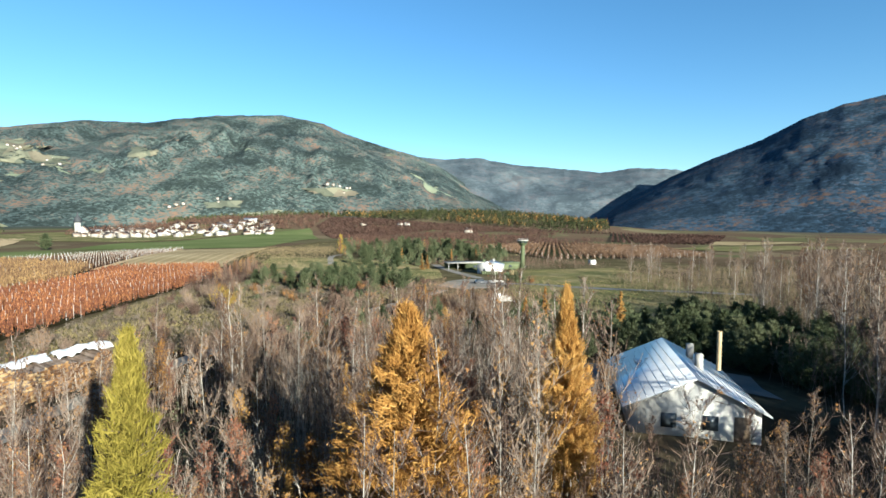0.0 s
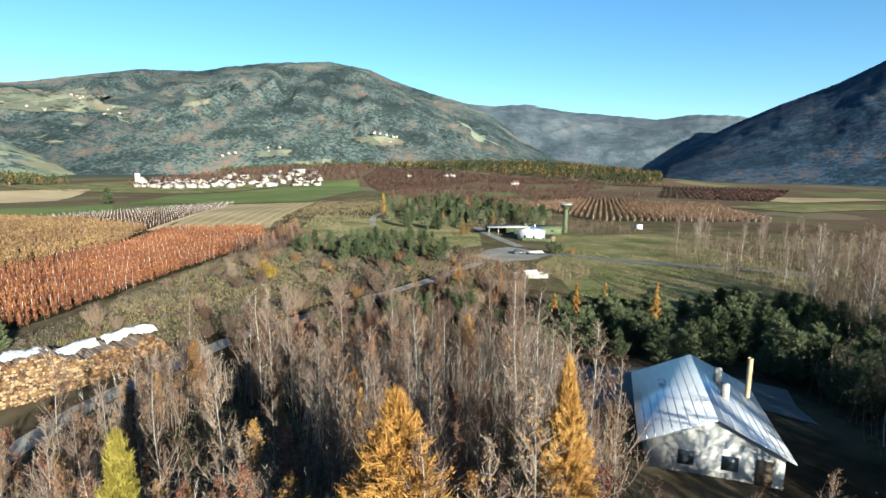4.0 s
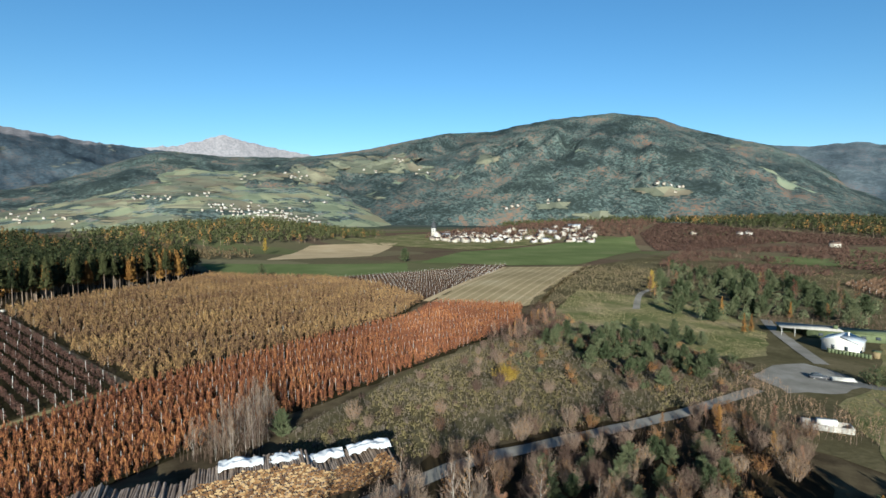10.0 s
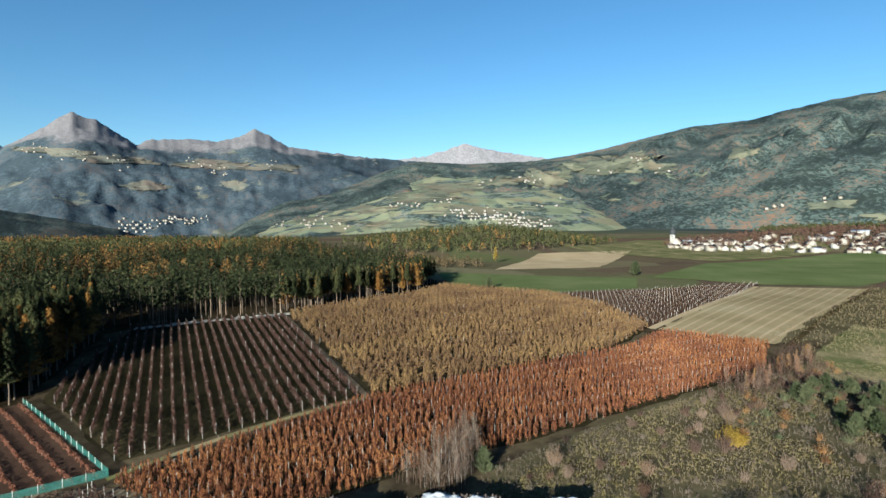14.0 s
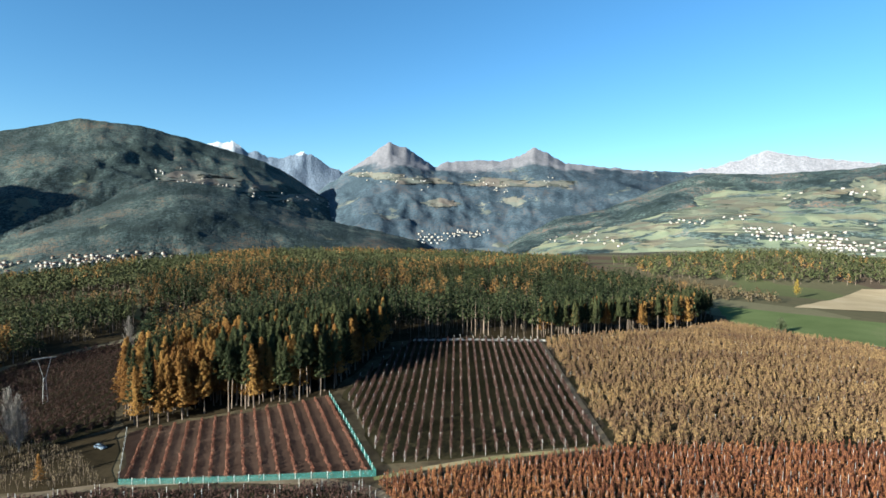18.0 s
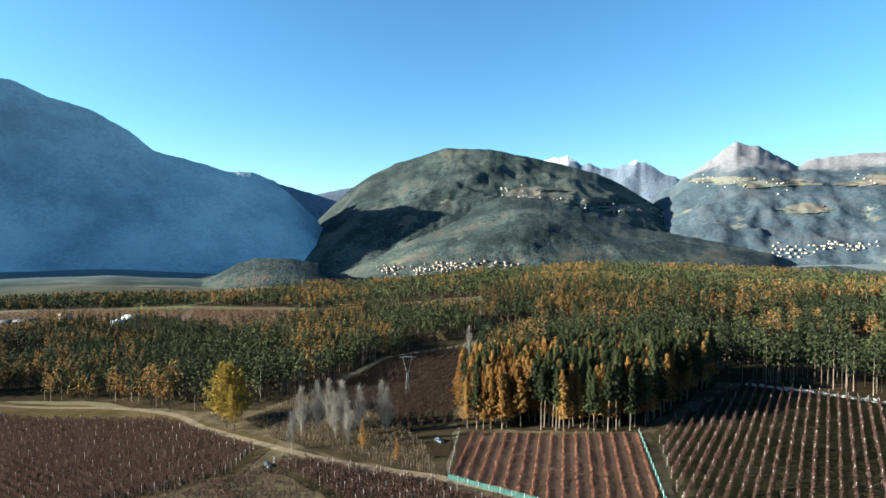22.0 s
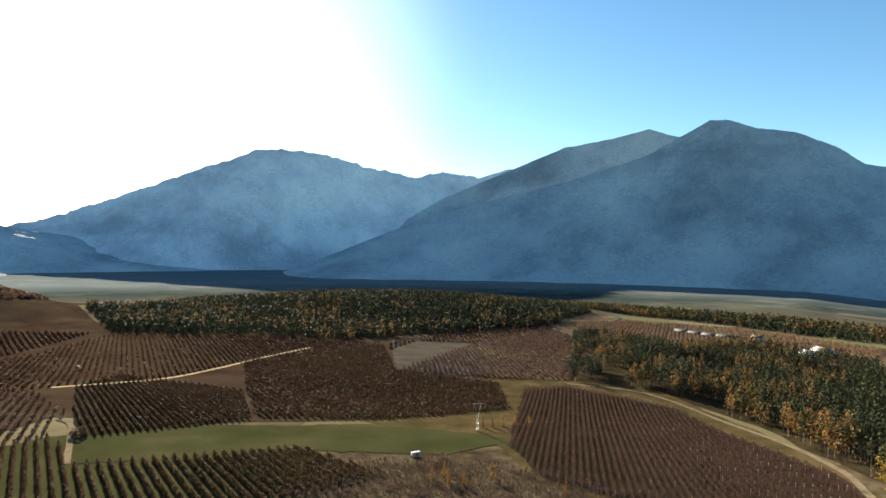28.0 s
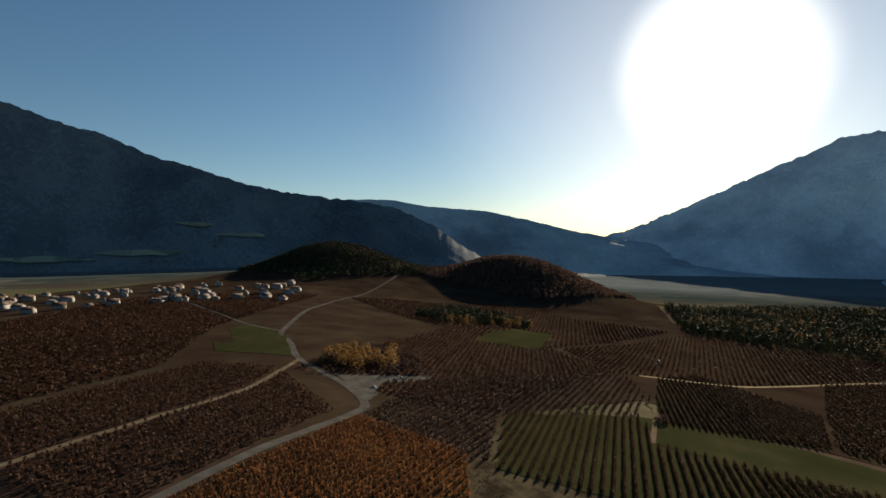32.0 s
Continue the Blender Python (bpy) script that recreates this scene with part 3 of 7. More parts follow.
class Geo:
    """Gathers triangles for one mesh."""
    def __init__(self):
        self.v, self.f, self.m, self.n = [], [], [], 0

    def add(self, V, F, mat=0):
        V, F = np.asarray(V, float), np.asarray(F, int)
        self.v.append(V)
        self.f.append(F + self.n)
        self.m.append(np.full(len(F), mat))
        self.n += len(V)

    def tube(self, pts, radii, sides=5, mat=0):
        pts = np.asarray(pts, float)
        d = np.gradient(pts, axis=0)
        rings = []
        for p, t, r in zip(pts, d, radii):
            t = t / (np.linalg.norm(t) + 1e-9)
            a = np.cross(t, (0.3, 0.9, 0.1) if abs(t[2]) > 0.8 else (0, 0, 1))
            a /= np.linalg.norm(a) + 1e-9
            b = np.cross(t, a)
            an = np.arange(sides) * 2 * np.pi / sides
            rings.append(p + r * (np.cos(an)[:, None] * a + np.sin(an)[:, None] * b))
        F = []
        for i in range(len(pts) - 1):
            for k in range(sides):
                p, q = i * sides + k, i * sides + (k + 1) % sides
                F += [(p, q, q + sides), (p, q + sides, p + sides)]
        self.add(np.concatenate(rings), F, mat)

    def slivers(self, base, tip, width, mat=0, r=rng):
        """Thin triangles from base to tip."""
        base, tip = np.asarray(base), np.asarray(tip)
        n = len(base)
        side = np.cross(tip - base, r.normal(size=(n, 3)))
        side *= (width / (np.linalg.norm(side, axis=1) + 1e-9))[:, None] if np.ndim(width) == 1 else width / (np.linalg.norm(side, axis=1) + 1e-9)[:, None]
        V = np.stack([base - side / 2, base + side / 2, tip], 1).reshape(-1, 3)
        self.add(V, np.arange(3 * n).reshape(-1, 3), mat)

    def leaves(self, c, size, mat=0, r=rng, flat=1.0, out=None):
        """Small triangles round centres c, with random turns or roughly facing out."""
        c = np.asarray(c)
        n = len(c)
        sz = np.broadcast_to(size, n)[:, None]
        a = r.normal(size=(n, 3))
        a[:, 2] *= flat
        a /= np.linalg.norm(a, axis=1)[:, None]
        if out is not None:
            o = out / (np.linalg.norm(out, axis=1)[:, None] + 1e-6) + 0.45 * r.normal(size=(n, 3))
            a = np.cross(o, a)
            a /= np.linalg.norm(a, axis=1)[:, None] + 1e-9
            b = np.cross(o, a)
        else:
            b = np.cross(a, r.normal(size=(n, 3)))
        b /= np.linalg.norm(b, axis=1)[:, None] + 1e-9
        V = np.stack([c - 0.5 * sz * a - 0.4 * sz * b, c + 0.6 * sz * a, c - 0.3 * sz * a + 0.6 * sz * b], 1).reshape(-1, 3)
        self.add(V, np.arange(3 * n).reshape(-1, 3), mat)

    def box(self, x0, y0, z0, x1, y1, z1, mat=0):
        V = [(x, y, z) for z in (z0, z1) for x, y in ((x0, y0), (x1, y0), (x1, y1), (x0, y1))]
        F = [(0, 2, 1), (0, 3, 2), (4, 5, 6), (4, 6, 7)]
        for k in range(4):
            l = (k + 1) % 4
            F += [(k, l, l + 4), (k, l + 4, k + 4)]
        self.add(V, F, mat)

    def mesh(self, name, mats, smooth=False):
        return mesh_from(name, np.concatenate(self.v), np.concatenate(self.f), mats, np.concatenate(self.m), smooth)


def part(name, geo, mat, parent, label="", smooth=False):
    ob = new(name, geo if isinstance(geo, bpy.types.Mesh) else geo.mesh(name, mat, smooth))
    ob.parent = parent
    return tagged(ob, label) if label else ob


def thing(name, label, category, group="", kind="", at=(0, 0, 0), turn=0.0):
    ob = new(name)
    ob.empty_display_size = 0.5
    ob.matrix_basis = pose(*at, 0, 0, turn)
    return tagged(ob, label, category, group, kind)


def gz(x, y):
    return float(ground_z(x, y))


def inside(poly, X, Y):
    poly = np.asarray(poly, float)
    ok = np.zeros(np.shape(X), bool)
    x0, y0 = poly[-1]
    for x1, y1 in poly:
        c = ((y1 > Y) != (y0 > Y)) & (X < (x0 - x1) * (Y - y1) / (y0 - y1 + 1e-12) + x1)
        ok ^= c
        x0, y0 = x1, y1
    return ok


def drape(name, poly, mat, label, category="field", step=6.0, lift=0.08, wobble=0.8, seed=0, kind="structure"):
    """A sheet laid over the ground inside a polygon."""
    r = np.random.default_rng(seed)
    poly = [np.asarray(p, float) for p in poly]
    edge = []
    for a, b in zip(poly, poly[1:] + poly[:1]):
        n = max(1, int(np.linalg.norm(b - a) / step))
        edge += [a + (b - a) * i / n + (r.normal(size=2) * wobble if i else 0) for i in range(n)]
    edge = np.array(edge)
    lo, hi = edge.min(0), edge.max(0)
    gx, gy = np.meshgrid(np.arange(lo[0], hi[0], step), np.arange(lo[1], hi[1], step))
    keep = inside(edge, gx.ravel(), gy.ravel())
    pts = np.concatenate([edge, np.stack([gx.ravel(), gy.ravel()], 1)[keep]])
    n = len(edge)
    vs, _, fs, *_ = delaunay_2d_cdt([Vector(p) for p in pts], [(i, (i + 1) % n) for i in range(n)], [], 1, 1e-4)
    xy = np.array([(v.x, v.y) for v in vs])
    V = np.c_[xy, ground_z(xy[:, 0], xy[:, 1]) + lift + 0.0006 * np.hypot(xy[:, 0], xy[:, 1])]
    F = np.array([tuple(f) for f in fs if len(f) == 3])
    a, b, c = xy[F[:, 0]], xy[F[:, 1]], xy[F[:, 2]]
    flip = (b[:, 0] - a[:, 0]) * (c[:, 1] - a[:, 1]) - (b[:, 1] - a[:, 1]) * (c[:, 0] - a[:, 0]) < 0
    F[flip] = F[flip][:, ::-1]
    return tagged(new(name, mesh_from(name, V, F, mat, smooth=True)), label, category, kind=kind)


def curve_pts(pts, step=3.0):
    pts = np.asarray(pts, float)
    P = np.concatenate([[2 * pts[0] - pts[1]], pts, [2 * pts[-1] - pts[-2]]])
    out = []
    for i in range(1, len(P) - 2):
        n = max(2, int(np.linalg.norm(P[i + 1] - P[i]) / step))
        for k in range(n):
            t = k / n
            out.append(0.5 * ((2 * P[i]) + (P[i + 1] - P[i - 1]) * t + (2 * P[i - 1] - 5 * P[i] + 4 * P[i + 1] - P[i + 2]) * t * t + (3 * P[i] - P[i - 1] - 3 * P[i + 1] + P[i + 2]) * t ** 3))
    return np.array(out + [pts[-1]])


def corridor(pts, w):
    p = curve_pts(pts, 6)
    d = np.gradient(p, axis=0)
    n = np.stack([-d[:, 1], d[:, 0]], 1) / np.linalg.norm(d, axis=1)[:, None]
    return np.concatenate([p + n * w, (p - n * w)[::-1]])


def strip(name, pts, width, mat, label, category="road", lift=0.14, step=3.0, seed=0):
    """A road or track laid over the ground."""
    p = curve_pts(pts, step)
    r = np.random.default_rng(seed)
    d = np.gradient(p, axis=0)
    nrm = np.stack([-d[:, 1], d[:, 0]], 1) / (np.linalg.norm(d, axis=1)[:, None] + 1e-9)
    cols = []
    for k in np.linspace(-0.5, 0.5, 5):
        q = p + nrm * (k * width + (r.normal(size=len(p)) * 0.06 * width * abs(k))[:, None])
        cols.append(np.c_[q, ground_z(q[:, 0], q[:, 1]) + lift + 0.0007 * np.hypot(q[:, 0], q[:, 1])])
    V = np.stack(cols, 1).reshape(-1, 3)
    return tagged(new(name, mesh_from(name, V, grid_faces(len(p), 5)[:, ::-1], mat, smooth=True)), label, category, kind="structure")


# ---- fields and roads ----
NET = [(-135, -56), (-126, 12), (-191, -9), (-173, -73)]
DARK = [(-132, 14), (-131, 75), (-248, 85), (-262, 22), (-194, -4)]
GOLD = [(-128, 78), (-248, 88), (-275, 172), (-305, 212), (-238, 246), (-183, 234), (-136, 209), (-121, 168), (-125, 112)]
RED = [(-122, 13), (-126, 74), (-123, 112), (-117, 170), (-125, 205), (-93, 220), (-78, 190), (-77, 154), (-78, 122), (-79, 92), (-82, 67), (-82, 44), (-86, 26)]
FRONT = [(-120, 9), (-95, 23), (-98, -40), (-118, -125), (-128, -118), (-130, -56)]
VINE = [(-237, 247), (-219, 312), (-204, 425), (-168, 330), (-136, 211), (-181, 237)]
DIRT = [(-132, 210), (-190, 400), (-150, 465), (-92, 224)]
WEST = [(-283, -188), (-337, -148), (-180, -83), (-165, -96), (-203, -176)]
BIGS = [(-47, -442), (-120, -377), (-150, -232), (-130, -142), (-108, -131), (-10, -202), (5, -256), (-10, -428)]
STRIPE = [(262, -121), (236, -205), (191, -166), (112, -222), (60, -190), (108, -125), (150, -95), (190, -66)]
REDS = [(192, 68), (272, -34), (208, -62), (150, -30), (140, 40)]
MIDE = [(268, -255), (330, -330), (346, -400), (214, -363), (165, -278), (222, -207)]
MIDS = [(275, -487), (165, -650), (116, -482), (14, -452), (3, -353), (80, -301), (163, -283), (212, -366)]
WMID = [(-384, -557), (-438, -401), (-482, -225), (-590, -280), (-492, -700)]
EAST1 = [(395, -28), (345, -48), (270, -110), (350, -300), (480, -330), (600, -260)]
EAST2 = [(288, -24), (390, -14), (430, 30), (320, 150), (190, 80)]
ROAD = [(200, 66), (233, 27), (279, -32), (301, -47), (348, -48), (420, -37), (495, -46), (566, -53), (760, -130), (940, -234), (1120, -370), (1268, -490)]
SIDE = [(420, -37), (372, -8), (336, 16), (298, 60), (230, 150)]
BRANCH = [(566, -53), (640, -26), (770, -5), (930, 20)]
PALE = [(340, -318), (306, -382), (286, -450), (268, -514), (240, -590)]
MEADOW_A = [(639, -34), (541, -51), (431, -33), (474, 19), (519, 16), (507, 1), (600, -6)]
MEADOW_B = [(514, -249), (575, -312), (628, -388), (589, -427), (520, -360), (466, -305)]
PARKING = [(298, -45), (330, -52), (372, -50), (366, -84), (362, -122), (351, -118), (346, -76), (318, -62)]
drape("field", [(190, 84), (330, 250), (700, 420), (1120, 420), (1500, 60), (1800, -260), (1700, -800), (1250, -1050), (900, -1080), (820, -900), (600, -690), (260, -690), (150, -720), (40, -700), (60, -500), (20, -360), (90, -300), (190, -262), (268, -240), (262, -122), (200, -60)], M["umber"], "dark russet ground of the far orchards", seed=83, step=22, lift=0.02)
drape("rough_grass", [(-92, 226), (-150, 468), (-125, 640), (120, 640), (60, 330), (-60, 334)], M["rough"], "faded grass between hedges on the plain", "grass", seed=84, step=12, lift=0.03)
drape("rough_grass", [(-156, -330), (-120, -450), (-50, -472), (14, -480), (100, -440), (100, -296), (10, -250), (-8, -195), (-110, -125), (-140, -140), (-157, -240)], M["grass"], "dry grass verges round a bare orchard", "grass", seed=87, step=9, lift=0.03)
drape("rough_grass", [(-74, 78), (-62, 70), (-44, 86), (-30, 106), (-10, 130), (2, 150), (-4, 176), (-40, 196), (-68, 212), (-77, 160), (-77, 118)], M["rough"], "khaki rough grass between shrubs", "grass", seed=80, lift=0.03)
drape("rough_grass", [(-2, 178), (-6, 150), (2, 124), (40, 106), (112, 100), (140, 210), (84, 310), (-60, 330), (-94, 292), (-72, 192), (-40, 196)], M["rough"], "faded rough grass round the small post", "grass", seed=81, lift=0.03)
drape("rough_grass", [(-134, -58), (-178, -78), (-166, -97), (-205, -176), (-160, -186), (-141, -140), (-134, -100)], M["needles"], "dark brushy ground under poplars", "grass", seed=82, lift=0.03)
# Darkened sheet stands in for the black shade between these bushes.
drape("rough_grass", [(-44, 79), (-38, 90), (-29, 104), (-13, 130), (2, 128), (10, 112), (6, 62), (-38, 58), (-44, 70)], M["needles"], "dark sheet put under brushwood by the lane as its shade", "grass", seed=86, lift=0.06, wobble=2.0)
drape("field", NET, M["redsoil"], "netted plot of reddish tilled soil")
drape("field", DARK, M["soil"], "dark grassy soil under a bare orchard", seed=1)
drape("field", GOLD, M["soil"], "brown soil under a golden orchard", seed=2)
drape("field", RED, M["soil"], "brown soil under a red orchard", seed=3)
drape("field", FRONT, M["soil"], "soil under dark orchard rows by the track", seed=4)
drape("field", VINE, M["redsoil"], "reddish soil under a young staked vineyard", seed=5)
drape("field", DIRT, M["stubble"], "pale mown stubble field", seed=6)
drape("field", [(-381, 253), (-336, 308), (-272, 373), (-226, 316), (-243, 252), (-304, 218)], M["green"], "bright green meadow strip", seed=7)
drape("field", [(-265, 385), (-330, 560), (-318, 820), (-237, 960), (-171, 747), (-160, 480), (-196, 418)], M["green"], "green meadow below the village", seed=8, step=14)
drape("field", [(-560, 560), (-690, 900), (-420, 985), (-345, 900), (-330, 830), (-345, 600), (-430, 580)], M["meadow"], "pale grassland below the village", seed=27, step=16)
drape("field", [(-379, 313), (-500, 474), (-492, 640), (-440, 560), (-354, 420)], M["tan"], "pale bare ploughed field", seed=9, step=12)
drape("field", [(-70, 190), (-92, 290), (-30, 285), (-2, 232), (0, 192), (-12, 176), (-40, 196)], M["meadow"], "worn meadow with pale grass", seed=10)
drape("field", [(22, 168), (30, 236), (75, 240), (88, 150), (60, 100), (22, 112), (15, 150)], M["meadow"], "rough green meadow with wheel tracks", seed=11)
drape("field", WEST, M["soil"], "dark soil under orchard rows by the pylon", seed=12)
drape("field", BIGS, M["soil"], "dark soil under a large bare orchard", seed=13, step=9)
drape("field", [(236, -205), (177, -257), (79, -291), (-2, -264), (35, -228), (108, -219), (193, -169)], M["dull"], "curved strip of green meadow", seed=14)
drape("field", STRIPE, M["dull"], "grass alleys between yellow orchard rows", seed=15)
drape("field", REDS, M["soil"], "soil under red orchard rows", seed=16)
drape("field", MIDE, M["soil"], "brown soil under a bare orchard", seed=17, step=9)
drape("field", MIDS, M["soil"], "brown soil under a wide bare orchard", seed=18, step=12)
drape("field", [(163, -690), (50, -693), (16, -474), (113, -478)], M["fallow"], "grey fallow field", seed=19, step=12, lift=0.2)
drape("field", WMID, M["redsoil"], "russet orchard ground between woods", seed=20, step=14)
drape("field", MEADOW_A, M["dull"], "small green meadow by the road", seed=21, lift=0.2)
drape("field", MEADOW_B, M["dull"], "green meadow among brown orchards", seed=22, step=10, lift=0.2)
drape("field", [(1364, -226), (1349, -345), (1295, -328), (1219, -231)], M["dull"], "green strip below the wooded knoll", seed=85, step=14, lift=0.3)
drape("field", EAST1, M["redsoil"], "russet orchard ground", seed=23, step=12)
drape("field", EAST2, M["redsoil"], "russet orchard ground beside the road", seed=24, step=12)
drape("field", [(230, 420), (420, 520), (380, 600), (210, 500)], M["meadow"], "pale grass field beyond the tower", seed=28, step=12, lift=0.2)
drape("field", [(-20, 640), (90, 650), (70, 760), (-40, 740)], M["green"], "small green field among hedges", seed=29, step=12, lift=0.2)
drape("field", [(330, 620), (520, 700), (500, 800), (300, 720)], M["stubble"], "pale stubble field on the plain", seed=30, step=14, lift=0.2)
drape("car_park", [(-2, 165), (2, 180), (9, 188), (15, 184), (21, 174), (17, 161), (6, 153)], M["gravel"], "pale gravel parking place", "parking", seed=25, step=4, lift=0.12)
drape("car_park", PARKING, M["chips"], "pale gravel parking place by orchards", "parking", seed=26, step=6, lift=0.2)
strip("lane", [(-84, 14), (-64, 16), (-52, 30), (-47.5, 46), (-46, 60), (-42, 72), (-37, 85), (-28, 99), (-12, 125), (0, 152)], 3.4, M["gravel"], "grey gravel lane past the log piles")
strip("lane", [(-4, 262), (0, 240), (7, 212), (13, 190)], 4.0, M["gravel"], "gravel drive to the white house", seed=1)
strip("lane", [(12, 172), (29, 170), (45, 160), (90, 150)], 4.5, M["asphalt"], "narrow asphalt lane", seed=2)
strip("track", [(22, 160), (27, 140), (30, 122), (36, 106)], 0.5, M["track"], "wheel track in the grass", "track", seed=3)
strip("track", [(24, 160), (29, 140), (32, 122), (38, 106)], 0.5, M["track"], "wheel track in the grass", "track", seed=4)
strip("track", [(-90, 28), (-119, 10), (-131, -25), (-134, -58), (-131, -110), (-144, -189), (-158, -244), (-152, -320), (-113, -420), (-50, -455)], 3.6, M["track"], "dirt track along the wood and orchards", "track", seed=5)
strip("track", [(-124, 12), (-129, 40), (-129, 76)], 2.2, M["meadow"], "grassy headland path", "track", seed=6)
strip("track", [(-129, 76), (-190, 81), (-248, 86)], 1.8, M["track"], "bare path between two orchards", "track", seed=7)
strip("track", [(-134, 208), (-160, 300), (-192, 400)], 3.5, M["tan"], "pale path beside the stubble field", "track", seed=8)
strip("track", [(-88, 226), (-112, 320), (-148, 464)], 2.5, M["grass"], "grass verge of the stubble field", "track", seed=9)
for k in range(9):
    u, w = (k + 0.5) / 9, (k + 0.5) / 9
    strip("mown_swath", [(-132 + 40 * u, 212 + 13 * u), (-160 + 40 * u, 306 + 40 * u), (-188 + 38 * w, 398 + 62 * w)], 1.3, M["tan"], "pale line of cut straw on the stubble", "swath", seed=60 + k, lift=0.12)
strip("track", [(-52, 250), (-62, 300), (-60, 340)], 3.0, M["gravel"], "pale broken concrete path", "track", seed=10)
strip("road", ROAD, 5.5, M["chips"], "pale country road between orchards", seed=11, step=8)
strip("road", SIDE, 4.0, M["track"], "narrow side road between orchards", seed=12, step=6)
strip("road", BRANCH, 4.0, M["chips"], "pale road branching at the meadow", seed=17, step=8, lift=0.2)
strip("track", [(262, -237), (246, -228), (222, -200), (196, -168)], 3.0, M["track"], "pale path climbing beside the meadow", "track", seed=13)
strip("road", PALE, 5.0, M["tan"], "bright pale road across orchards", seed=14, step=8)
strip("track", [(3, -353), (10, -400), (14, -452), (48, -690)], 4.0, M["grass"], "grassy track between orchards", "track", seed=15, step=6)
strip("road", [(-90, -930), (-190, -1000), (-215, -1100), (-150, -1250)], 9.0, M["chips"], "curving pale road at the wood's edge", seed=16, step=12)


# ---- orchards ----
M["post"] = material("concrete_post", [(0.2, (0.5, 0.48, 0.45)), (0.8, (0.72, 0.7, 0.66))], scale=0.3, island=0.4)
M["bark"] = material("dark_bark", [(0.2, (0.05, 0.04, 0.03)), (0.8, (0.13, 0.1, 0.08))], scale=0.8, fine=8)
M["stem"] = material("conifer_trunks", [(0.2, (0.1, 0.078, 0.06)), (0.8, (0.27, 0.2, 0.15))], scale=0.3, fine=4, island=0.8)
M["leaf_red"] = leafy("red_orchard_leaves", (0.1, 0.042, 0.028), (0.235, 0.093, 0.042), (0.41, 0.203, 0.08), island=1.1, scale=0.03, tone=1.0)
M["leaf_gold"] = leafy("golden_orchard_leaves", (0.105, 0.063, 0.043), (0.22, 0.137, 0.066), (0.36, 0.24, 0.105), island=1.2, scale=0.05, tone=0.88)
M["leaf_dark"] = leafy("dark_orchard_twigs", (0.06, 0.035, 0.03), (0.115, 0.064, 0.052), (0.19, 0.108, 0.085), island=0.8, tone=0.5)
M["leaf_yellow"] = leafy("yellow_orchard_leaves", (0.085, 0.042, 0.022), (0.145, 0.07, 0.032), (0.21, 0.115, 0.046), island=0.7)
M["leaf_brown"] = leafy("brown_orchard_leaves", (0.1, 0.062, 0.042), (0.175, 0.108, 0.07), (0.25, 0.16, 0.1), island=0.7, tone=0.85)


M["leaf_russet"] = leafy("russet_orchard_leaves", (0.06, 0.03, 0.02), (0.115, 0.056, 0.034), (0.17, 0.088, 0.05), island=0.8, tone=0.5)


CLEAR = [MEADOW_A, MEADOW_B, PARKING, corridor(ROAD, 5.5), corridor(SIDE, 4.0), corridor(BRANCH, 4.5), corridor(PALE, 5.5)]


